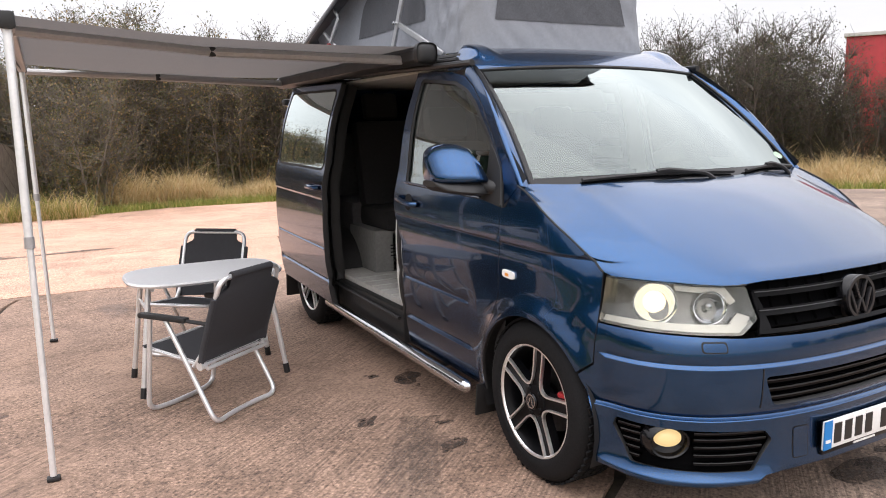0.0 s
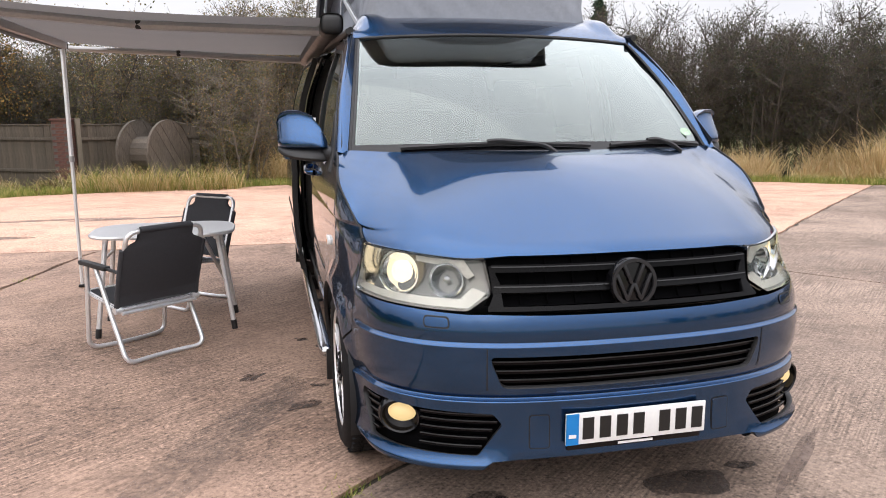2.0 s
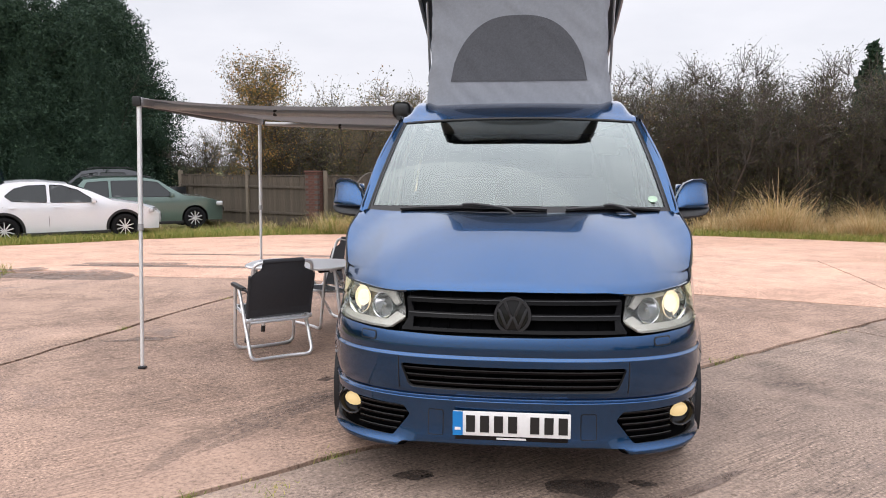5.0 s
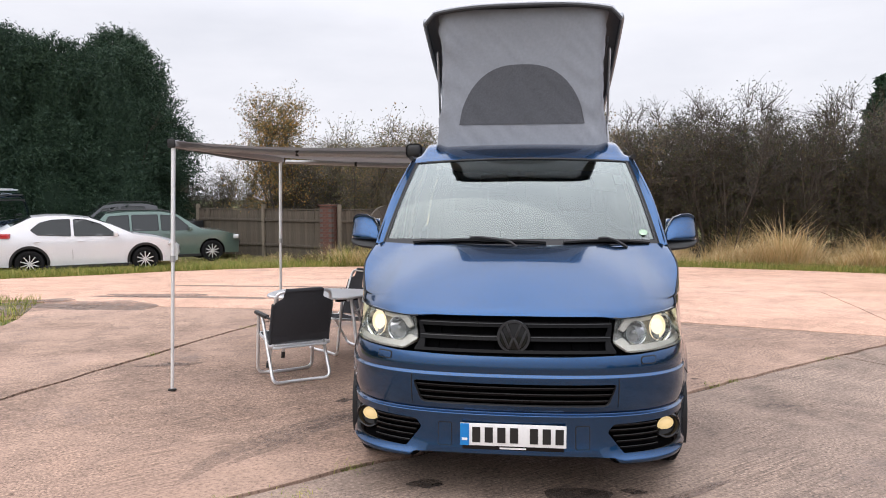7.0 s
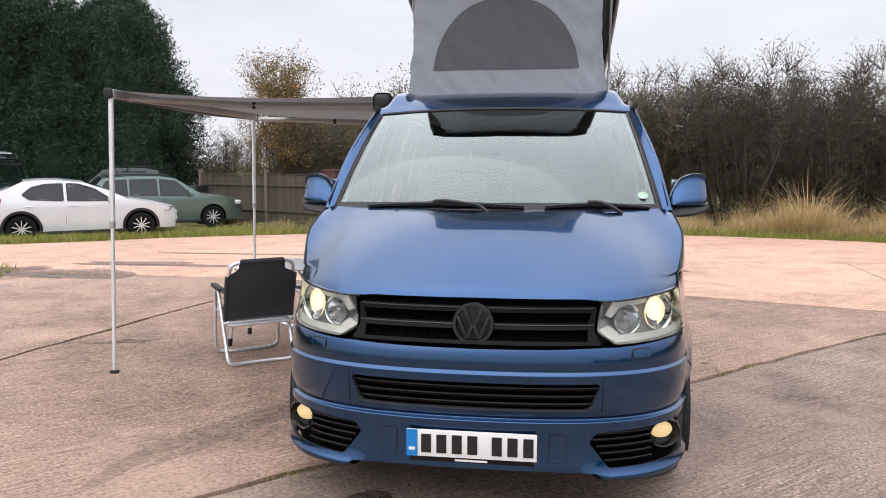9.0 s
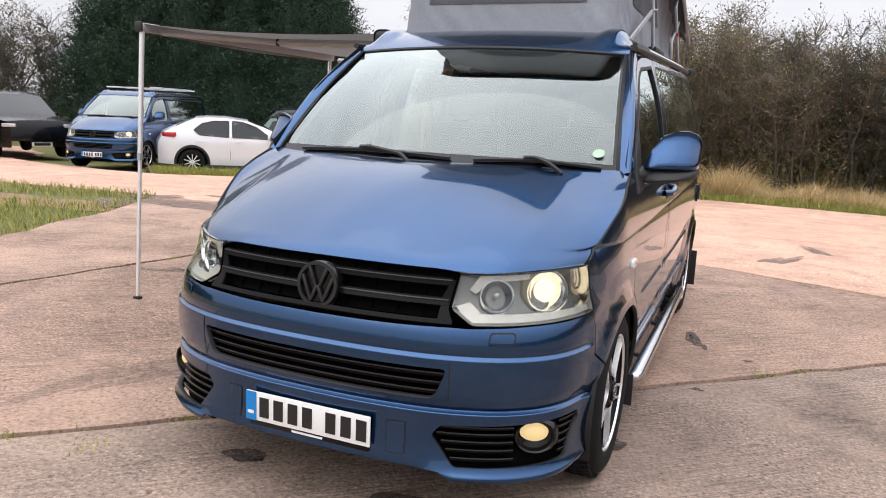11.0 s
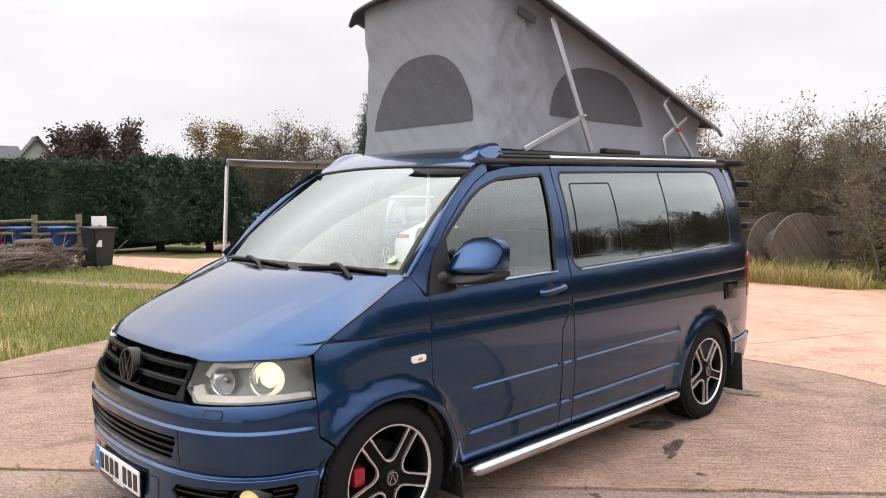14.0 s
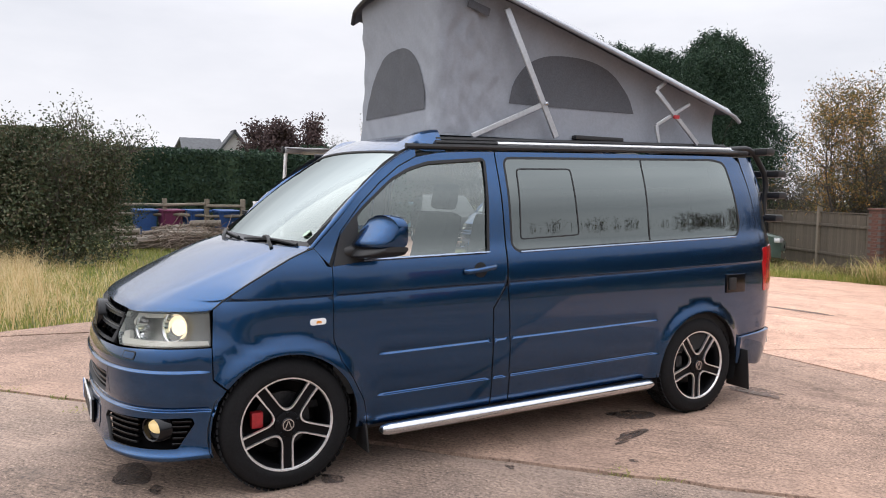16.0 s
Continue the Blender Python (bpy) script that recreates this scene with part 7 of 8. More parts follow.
def branch_set(rs, stems, height, spread, twigs, reach=0.8):
    """Tapered stems with limbs and thin twigs. Gives a bmesh and the twigs' points."""
    V, F, tips = [], [], []

    def limb(p0, d, L, r0, r1, seg, sides, wob):
        p, pts = np.array(p0, float), []
        d = np.array(d, float)
        for i in range(seg + 1):
            pts.append(p.copy())
            d = d + rs.normal(size=3) * wob
            d /= np.linalg.norm(d)
            p = p + d * L / seg
        k0 = len(V)
        up = np.cross(d, (0.3, 0.5, 0.8))
        up /= np.linalg.norm(up)
        sd = np.cross(d, up)
        for i, q in enumerate(pts):
            r = r0 + (r1 - r0) * i / seg
            for k in range(sides):
                a = 2 * math.pi * k / sides
                V.append(q + r * (math.cos(a) * up + math.sin(a) * sd))
        for i in range(seg):
            for k in range(sides):
                F.append((k0 + i * sides + k, k0 + i * sides + (k + 1) % sides, k0 + (i + 1) * sides + (k + 1) % sides, k0 + (i + 1) * sides + k))
        return pts

    for s in range(stems):
        a, r = rs.uniform(0, 6.28), spread * 0.5 * math.sqrt(rs.uniform(0, 1)) * (stems > 1)
        d = np.array((math.cos(a) * 0.28 * rs.uniform(0.2, 1.3), math.sin(a) * 0.28 * rs.uniform(0.2, 1.3), 1.0))
        h = height * rs.uniform(0.65, 1.0)
        main = limb((r * math.cos(a), r * math.sin(a), 0), d / np.linalg.norm(d), h, 0.016 * height * (1.0 if stems == 1 else 0.55), 0.006, 7, 6, 0.07)
        for k in range(twigs):
            i = rs.randint(2 if stems > 1 else 3, 8)
            q = main[min(i, 7)]
            e = rs.normal(size=3)
            e[2] = abs(e[2]) * 0.9 + 0.5
            e /= np.linalg.norm(e)
            sub = limb(q, e, reach * rs.uniform(0.4, 1.2) * (1.15 - 0.08 * i), 0.013, 0.004, 4, 3, 0.18)
            tips += [sub[2], sub[3], sub[4]]
            for _ in range(3):
                e2 = e + rs.normal(size=3) * 0.7
                e2[2] += 0.2
                e2 /= np.linalg.norm(e2)
                tw = limb(sub[rs.randint(1, 5)], e2, reach * rs.uniform(0.25, 0.6), 0.007, 0.003, 2, 3, 0.2)
                tips += [tw[1], tw[2]]
    return V, F, np.array(tips)


def tree(name, at, label, category, seed, height, spread, stems, twigs, leaves, leaf, mats, reach=0.8, scatter=0.16, group="", fill=0, fillshape=None, narrow=0.5):
    rs = np.random.RandomState(seed)
    t = thing(name, at, label, category, group)
    V, F, tips = branch_set(rs, stems, height, spread, twigs, reach)
    part("trunk", (V, F), mats[0], t, smooth=True)
    c = tips[rs.randint(0, len(tips), leaves)] + rs.normal(size=(leaves, 3)) * scatter
    if fill:
        a, q = rs.uniform(0, 6.28, fill), np.sqrt(rs.uniform(0, 1, fill))
        z = rs.uniform(0.02, fillshape or 0.55, fill) * height
        q *= spread * 0.85 * np.sqrt(np.maximum(0.0, 1 - (z / ((fillshape or 0.55) * height * 1.03)) ** 2.2)) * (1 + 0.22 * np.sin(3 * a + 5 * z / height) + 0.15 * np.sin(7 * a - 9 * z / height))
        extra = np.stack([np.cos(a) * q, np.sin(a) * q, z], 1)
        c = np.vstack([c, extra])
    c[:, 2] = np.abs(c[:, 2])
    ob = new("crown", leaf_mesh("crown", c, leaf, mats[1], rs, narrow))
    ob.parent = t
    return t


def conifer(name, at, label, seed, height, radius, n, mat, size=0.22, group="", flat=1.0, taper=0.55):
    """A dense screen conifer: dark stem, and drooping fronds in uneven layers."""
    rs = np.random.RandomState(seed)
    t = thing(name, at, label, "conifer tree", group)
    V, F, _ = branch_set(rs, 1, height * 0.9, radius, 10, radius * 0.6)
    part("trunk", (V, F), M_BARK, t)
    h = rs.uniform(0, 1, n) ** 0.9
    a = rs.uniform(0, 2 * np.pi, n)
    prof = radius * np.minimum(1.0, (1 - h) ** taper * 1.08) * np.minimum(1, 0.75 + h * 2)
    lump = np.array([noise.noise(Vector((math.cos(q) * 2.1 + seed, math.sin(q) * 2.1, k * height * 0.7))) + 0.6 * noise.noise(Vector((math.cos(q) * 6 + seed, math.sin(q) * 6, k * height * 2.0))) for q, k in zip(a, h)])
    depth = 1 - 0.35 * rs.uniform(0, 1, n) ** 2.2 + 0.20 * rs.uniform(0, 1, n) ** 7
    r = prof * (1 + 0.42 * lump) * depth
    c = np.stack([np.cos(a) * r, np.sin(a) * r * flat, h * height * (1 + 0.07 * lump) + rs.normal(size=n) * 0.06], 1)
    per = 7                                          # fronds gathered into sprays that point outwards and up
    c[:] = np.repeat(c[::per], per, axis=0)[:n]
    aim = np.stack([np.cos(a), np.sin(a) * flat, rs.uniform(0.1, 1.1, n)], 1) + rs.normal(size=(n, 3)) * 0.45
    aim[:] = np.repeat(aim[::per], per, axis=0)[:n]
    aim /= np.linalg.norm(aim, axis=1)[:, None]
    c += aim * (np.tile(np.arange(per), n // per + 1)[:n, None] / per) * np.repeat(rs.uniform(0.10, 0.55, n // per + 1), per)[:n, None] * min(1.0, height / 5) + rs.normal(size=(n, 3)) * 0.035
    ob = new("crown", leaf_mesh("crown", c, size, mat, rs, 0.30, 0.25))
    ob.parent = t
    core = bmesh.new()
    bmesh.ops.create_icosphere(core, subdivisions=3, radius=1.0)
    for v in core.verts:
        hh = (v.co.z + 1) / 2
        k = radius * 0.74 * min(1.0, (1 - hh) ** taper * 1.1 + 0.02) / max(0.05, math.hypot(v.co.x, v.co.y))
        v.co = (v.co.x * k, v.co.y * k * flat, hh * height * 0.92)
    part("inner_foliage", core, M_CONIF, t)
    return t


th = [tree("thicket_bush", (0, 0, 0), "bare-twigged autumn thicket with sparse olive leaves", "bush", 11 + i, 4.3 + 0.3 * (i % 3), 1.5, 18, 44, 8000, (0.036, 0.030, 0.036, 0.030)[i], ((M_TWIGP, M_TWIG, M_TWIGP, M_TWIG)[i], (M_THICK, M_THICK2, M_THICK, M_THICK2)[i]), 0.95, 0.11, "thicket round the yard", 4600, 0.50) for i in range(4)]
spots = []
row1 = [(13.0, -19.0), (18.5, -14.0), (21.0, -8.0), (20.5, -2.0), (18.6, 2.5), (17.2, 7.0), (16.6, 10.6), (15.2, 13.8), (13.0, 16.6), (10.4, 18.2), (7.8, 19.3), (5.2, 20.2), (2.6, 20.6), (0.0, 20.6), (-2.2, 20.3), (-4.4, 20.6), (-6.8, 21.6), (-9.2, 22.6)]
for i, (a, b) in enumerate(zip(row1, row1[1:])):
    for k in (0.0, 0.36, 0.7):
        x, y = a[0] + (b[0] - a[0]) * k, a[1] + (b[1] - a[1]) * k
        spots.append((x + rg.uniform(-0.4, 0.4), y + rg.uniform(-0.4, 0.4), rg.uniform(0.86, 1.08)))
        d = math.hypot(x, y - 2)
        if (i + int(3 * k)) % 2 == 0:
            spots.append((x * (1 + 2.2 / d) + rg.uniform(-0.8, 0.8), y * (1 + 2.2 / d), rg.uniform(1.0, 1.18)))
first = set()
for i, (x, y, s) in enumerate(spots):
    k = 2 * (i % 2) + (1 if x > 3.0 else 0)
    s *= 0.82 if x < -3 else 0.72 if (x > 14 and y < 9.8) else 1.0 if x > 6 else 1.0
    if x > 12 and 27.5 < math.degrees(math.atan2(y + 2.45, x + 2.66)) < 36:
        s *= 0.62
    m = pose(x, y, gz(y) - 0.06, 0, 0, rg.uniform(0, 360)) @ Matrix.Scale(s, 4)
    if k not in first:
        first.add(k)
        th[k].matrix_basis = m
        continue
    o = copy_thing(th[k], pose(0, 0, 0))
    o.matrix_basis = m

# two clipped conifers with bare feet beside the drive, and dark cover behind the parked cars
for i, (x, y, h, rr) in enumerate([(-23.2, 9.0, 3.05, 1.75), (-23.8, 11.2, 3.1, 1.6), (-24.4, 6.6, 2.75, 1.6)]):
    cc_ = conifer("clipped_conifer", (x, y, gz(y) + 0.35), "broad clipped dark conifer with a bare stem", 70 + i, h, rr, 15000, M_CONIF, 0.09, "clipped conifers", taper=0.30)
    part("stem", tube([(0.05, 0, -0.5), (0, 0, 0.2), (0.02, 0.02, 0.9)], 0.16, 8), M_BARK, cc_)
for i, (x, y, s) in enumerate([(-24.2, 20.6, 1.1), (-26.4, 19.6, 1.2), (-28.6, 18.2, 1.15), (-30.6, 16.6, 1.2), (-25.6, 22.4, 1.3), (-33, 14.8, 1.1)]):
    o = copy_thing(th[1 + 2 * (i % 2)], pose(0, 0, 0))
    o.matrix_basis = pose(x, y, gz(y) - 0.06, 0, 0, 77 * i) @ Matrix.Scale(s, 4)
for i, (x, y, s) in enumerate([(-1.9, 17.4, 0.75), (-7.2, 20.2, 0.66), (-9.4, 21.0, 0.72), (-11.4, 21.9, 0.74), (-5.0, 19.4, 0.62), (-8.3, 21.6, 0.8)]):
    o = copy_thing(th[i % 4], pose(0, 0, 0))
    o.matrix_basis = pose(x, y, gz(y) - 0.06, 0, 0, 77 * i) @ Matrix.Scale(s, 4)
lay = [conifer("screen_conifer", (0, 0, 0), "tall dense dark green screen conifer", 50 + i, 7.6, 2.5, 98000, M_CONIF, 0.055, "tall conifer screen", taper=0.42) for i in range(2)]
for i, (x, y, s) in enumerate([(-14.7, 21.6, 0.74), (-15.0, 20.6, 0.93), (-16.6, 20.0, 0.96), (-18.4, 19.5, 1.02), (-20.2, 19.3, 0.93), (-22.0, 19.6, 0.97), (-15.6, 22.4, 1.06), (-19.4, 21.5, 1.04)]):
    m = pose(x, y, gz(y) - 0.05, 0, 0, 70 * i) @ Matrix.Scale(s, 4)
    (lay[i] if i < 2 else copy_thing(lay[i % 2], pose(0, 0, 0))).matrix_basis = m

# clipped hedge along the far side
hedge = thing("hedge", (-23.5, 4.0, 0), "long clipped dark green conifer hedge", "hedge")
rs = np.random.RandomState(77)
HL = [(-21.5, -9.0), (-22.0, -2.0), (-23.0, 5.0), (-24.8, 9.0), (-28.0, 12.2)]
hp = np.array(HL)
hlen = np.concatenate([[0], np.cumsum(np.hypot(*np.diff(hp, axis=0).T))])
N = 52000
L = rs.uniform(0, hlen[-1], N)
hx, hy = np.interp(L, hlen, hp[:, 0]), np.interp(L, hlen, hp[:, 1])
tx = np.gradient(np.interp(np.linspace(0, hlen[-1], 200), hlen, hp[:, 0]))
ang = np.interp(L, np.linspace(0, hlen[-1], 200), np.arctan2(np.gradient(np.interp(np.linspace(0, hlen[-1], 200), hlen, hp[:, 1])), tx))
hh = rs.uniform(0.02, 1, N)
top = rs.uniform(0, 1, N) < 0.3
lump = np.array([noise.noise(Vector((l_ * 0.9, h_ * 3, 5))) for l_, h_ in zip(L, hh)])
off_ = np.where(top, rs.uniform(-0.9, 0.9, N), 0.92 + 0.16 * lump + rs.normal(size=N) * 0.05)
hz = np.where(top, 2.92 + 0.10 * lump + rs.normal(size=N) * 0.05, hh * 2.95)
hc = np.stack([hx + np.sin(ang) * off_, hy - np.cos(ang) * off_, hz], 1)
ob = new("foliage", leaf_mesh("foliage", hc, 0.070, M_CONIF, rs, 0.35, 0.2))
ob.parent = hedge
ob.matrix_parent_inverse = hedge.matrix_world.inverted()
hb = bmesh.new()
rowp = None
for q in np.linspace(0, hlen[-1], 60):
    x, y, a = np.interp(q, hlen, hp[:, 0]), np.interp(q, hlen, hp[:, 1]), np.interp(q, L[np.argsort(L)], ang[np.argsort(L)])
    ring = [hb.verts.new((x + math.sin(a) * o, y - math.cos(a) * o, z)) for o, z in ((-0.8, 0), (-0.8, 2.8), (0.8, 2.8), (0.82, 0))]
    if rowp:
        for i in range(3):
            hb.faces.new((rowp[i], rowp[i + 1], ring[i + 1], ring[i]))
    rowp = ring
o = part("inner_foliage", hb, M_CONIF, hedge)
o.matrix_parent_inverse = hedge.matrix_world.inverted()

# single trees
tree("autumn_tree", (-8.0, 20.2, gz(18)), "young tree with yellow autumn leaves behind the fence", "tree", 31, 5.3, 2.2, 5, 46, 20000, 0.034, (M_BARK, M_YELLOW), 1.35, 0.11)
tree("autumn_tree", (-5.9, 20.0, gz(18)), "half bare tree with a few yellow leaves", "tree", 32, 4.6, 1.5, 4, 34, 3500, 0.038, (M_BARK, M_THICK), 1.2, 0.16)
tree("round_bush", (-13.9, -1.1, -0.05), "large rounded olive green bush beside the rail fence", "bush", 33, 3.0, 2.5, 22, 36, 44000, 0.036, (M_TWIG, M_OLIVE), 0.70, 0.15, fill=34000, fillshape=0.98)
tree("round_bush", (-17.0, -4.6, -0.05), "large rounded olive green bush with dark twigs", "bush", 34, 3.3, 2.6, 18, 32, 32000, 0.038, (M_TWIG, M_OLIVE), 0.8, 0.16, fill=24000, fillshape=0.98)
tree("copper_tree", (-39.8, 11.7, 0), "distant dark purple-leaved tree behind the hedge", "tree", 35, 5.3, 1.8, 4, 46, 24000, 0.080, (M_BARK, M_PURPLE), 1.3, 0.20, "copper trees", narrow=0.7)
tree("copper_tree", (-40.3, 14.5, 0), "distant dark purple-leaved tree behind the hedge", "tree", 36, 5.7, 1.8, 4, 46, 24000, 0.080, (M_BARK, M_PURPLE), 1.3, 0.20, "copper trees", narrow=0.7)
tree("golden_tree", (-41.5, 22.6, 0), "distant golden autumn tree behind the hedge", "tree", 37, 6.2, 3.4, 8, 46, 30000, 0.065, (M_BARK, M_YELLOW), 1.2, 0.30, fill=12000, fillshape=0.85, narrow=0.7)
tree("golden_tree", (-39.5, 26.4, 0), "distant half bare golden autumn tree", "tree", 38, 6.8, 3.0, 9, 40, 4000, 0.06, (M_BARK, M_YELLOW), 1.8, 0.2, narrow=0.7)
conifer("far_fir", (25.8, 54.8, -0.4), "distant dark fir above the thicket", 61, 10.6, 2.4, 4000, M_CONIF, 0.40, taper=1.0)


# ---------------------------------------------------------------- parked vehicles
M_CARGLASS = plain("dark_car_glass", (0.018, 0.022, 0.022), 0.05, 0, 40, 0.1, coat=0.2)
M_CARWHITE = paint("silver_white_car_paint", (0.74, 0.75, 0.77), 0.15, 0.3)
M_CARGREEN = paint("grey_green_car_paint", (0.13, 0.19, 0.165), 0.5, 0.35)
M_CARBLACK = plain("black_car_paint", (0.004, 0.004, 0.005), 0.16, 0, 20, 0.15, spec=0.3, rvary=0.05)
M_CARGREY = paint("dark_grey_car_paint", (0.035, 0.038, 0.042), 0.4, 0.35)
M_CARSKY = paint("light_blue_car_paint", (0.06, 0.30, 0.42), 0.3, 0.35)
M_CARSILV = paint("silver_car_paint", (0.52, 0.54, 0.56), 0.6, 0.35)
M_LAMPC = plain("clear_car_lamp", (0.62, 0.64, 0.66), 0.12, 0.4, 60, 0.2, coat=1.0)


def car_wheel(parent, x, y, side, r, spokes=10):
    w = new("wheel")
    w.parent = parent
    w.matrix_world = parent.matrix_world @ pose(x, y, r, 0, 0, 0 if side > 0 else 180)
    def put(name, bm, mat, label=""):
        o = part(name, bm, mat, w, label)
        return o
    k = r / 0.33
    put("tyre", lathe([(0.225 * k, 0.0), (0.25 * k, 0.012), (0.30 * k, 0.006), (0.325 * k, -0.02), (0.33 * k, -0.06), (0.33 * k, -0.15), (0.31 * k, -0.19), (0.22 * k, -0.19)], 32), M_RUBBER)
    put("rim", lathe([(0.228 * k, -0.004), (0.215 * k, 0.002), (0.205 * k, -0.02), (0.19 * k, -0.08), (0.0, -0.08)], 32), M_WHEELB)
    for i in range(spokes):
        a = 2 * math.pi * i / spokes
        b = box_bm(-0.006, 0, 0.115 * k, 0.016, 0.026 * k, 0.19 * k, 0.004, seg=1)
        bmesh.ops.transform(b, matrix=Matrix.Rotation(a, 4, "X"), verts=b.verts)
        put("spoke", b, M_WHEELF)
    put("hub_cap", lathe([(0.04 * k, -0.02), (0.04 * k, 0.004), (0.0, 0.008)], 16), M_ALU)


def car(name, at, rz, label, paintm, top, wb, half, r, belt, windows, panels, arch=0.055, floor=0.20, clad=False, rails=False, spokes=10, lamps=(), category="car", lean=0.30, group=""):
    """A parked car whose nose points along -y of its own frame; the front axle is its origin.
    top: its outline seen from the side, nose to tail. panels: material and name for each stretch of that outline."""
    c = thing(name, (*at, gz(at[1])), label, category, group, rz=rz)
    M = c.matrix_world
    y0, y1 = top[0][0], top[-1][0]

    def W(y, z):
        w = half - 0.24 * max(0, 1 - (y - y0) / 0.62) ** 2 - 0.17 * max(0, 1 - (y1 - y) / 0.55) ** 2
        w -= lean * max(0, z - belt) + 0.10 * max(0, 0.42 - z)
        return w + 0.012 * math.exp(-((z - belt + 0.16) / 0.12) ** 2)

    bottom = [(y1, floor + 0.08)] + arc(wb, r, r + arch, -10, 190, 16) + arc(0, r, r + arch, -10, 190, 16) + [(y0, floor + 0.04)]
    outline = [tuple(p) for p in top] + bottom[:1] + [p for p in bottom[1:-1]] + bottom[-1:]
    pts, tris = fill2d(outline, [], 0.14)
    for sg in (1, -1):
        v = [(sg * W(y, z), y, z) for y, z in pts]
        part("body_side", (v, [t if sg > 0 else t[::-1] for t in tris]), paintm, c, smooth=True)
        for win in windows:
            p2, t2 = fill2d(soften(win, 0.03, 3), [], 0.15)
            part("side_window", ([(sg * (W(y, z) + 0.006), y, z) for y, z in p2], [t if sg > 0 else t[::-1] for t in t2]), M_CARGLASS, c, "dark side glass", smooth=True)
        for yy in (0.0, wb):
            car_wheel(c, sg * (half - 0.005), yy, sg, r, spokes)
            a = arc(yy, r, r + arch, -10, 190, 16)
            lv = [(sg * (half - 0.02), y, z) for y, z in a] + [(sg * (half - 0.4), y, z) for y, z in a]
            n = len(a)
            part("arch_liner", (lv, [(i, i + 1, n + i + 1, n + i) for i in range(n - 1)] + [tuple(range(n, 2 * n))]), M_SEAL, c)
            if clad:
                o_, i_ = arc(yy, r, r + arch + 0.055, -8, 188, 18), arc(yy, r, r + arch - 0.004, -8, 188, 18)
                cv_ = [(sg * (W(y, z) + 0.012), y, z) for y, z in o_] + [(sg * (W(y, z) + 0.014), y, z) for y, z in i_]
                part("arch_trim", (cv_, [(k_, k_ + 1, 20 + k_, 19 + k_) for k_ in range(18)]), M_BLACK, c, "black plastic arch trim")
        part("sill", box_bm(sg * (half - 0.07), wb / 2, floor + 0.02, 0.12, wb - 2 * r, 0.09, 0.02), M_BLACK, c)
        for k_, wn_ in enumerate(windows):
            lp_ = soften(wn_, 0.03, 3)
            part("window_trim", tube([(sg * (W(y, z) + 0.007), y, z) for y, z in lp_], 0.008, 5, closed=True), M_SEAL, c)
        wy = windows[0][0][0] + 0.10
        part("wing_mirror", box_bm(sg * (half + 0.07), wy, belt + 0.07, 0.20, 0.10, 0.13, 0.035), paintm, c)
        hy = windows[0][-1][0]
        for wn_ in windows[:2]:
            ys = [p[0] for p in wn_]
            part("door_handle", box_bm(sg * (W(max(ys) - 0.12, belt - 0.08) + 0.012), max(ys) - 0.14, belt - 0.08, 0.022, 0.15, 0.026, 0.008), paintm, c)
            part("door_gap", box_bm(sg * W(max(ys) + 0.05, (belt + floor) / 2), max(ys) + 0.05, (belt + floor) / 2 + 0.08, 0.008, 0.008, belt - floor - 0.25), M_SEAL, c)
        if rails:
            yr = [p[0] for p in top if p[1] > max(q[1] for q in top) - 0.1]
            part("roof_rail", tube([(sg * (half - 0.30), y, max(q[1] for q in top) + (0.05 if 0 < i < 7 else 0.0)) for i, y in enumerate(np.linspace(min(yr) + 0.15, max(yr) - 0.1, 8))], 0.018, 6), M_BLACK, c)
    # top skin, stretch by stretch
    k = 0
    for nm, mat, count in panels:
        seg = top[k:k + count + 1]
        k += count
        v, f = [], []
        for y, z in seg:
            w = W(y, z) + 0.001
            for i in range(9):
                t = i / 4 - 1
                bow = 0.19 * (1 - t * t)
                nose = max(0, 1 - (y - y0) / 0.9)
                tail = max(0, 1 - (y1 - y) / 0.6)
                v.append((w * t, y - bow * nose * 0.9 + bow * tail * 0.6, z + 0.045 * (1 - t * t) * (1 if nose < 0.9 else 0.2)))
        for j in range(len(seg) - 1):
            for i in range(8):
                f.append((j * 9 + i, j * 9 + i + 1, (j + 1) * 9 + i + 1, (j + 1) * 9 + i))
        part(nm, (v, f), mat, c, smooth=True)
    for (nm, x, y, z, sx, sy, sz, mat) in lamps:
        for sg in (1, -1):
            part(nm, box_bm(sg * x, y, z, sx, sy, sz, min(sx, sy, sz) * 0.35, Matrix.Rotation(sg * 0.5, 4, "Z")), mat, c)
    part("number_plate", box_bm(0, y0 - 0.11, 0.42, 0.52, 0.02, 0.11, 0.004), M_WHITEP, c)
    part("plate_bar", box_bm(0, y0 - 0.122, 0.42, 0.42, 0.004, 0.07), M_BAR, c)
    part("front_grille", box_bm(0, y0 - 0.10, 0.56, 0.9, 0.03, 0.12, 0.02), M_BLACK, c)
    return c


P_ = lambda m: m
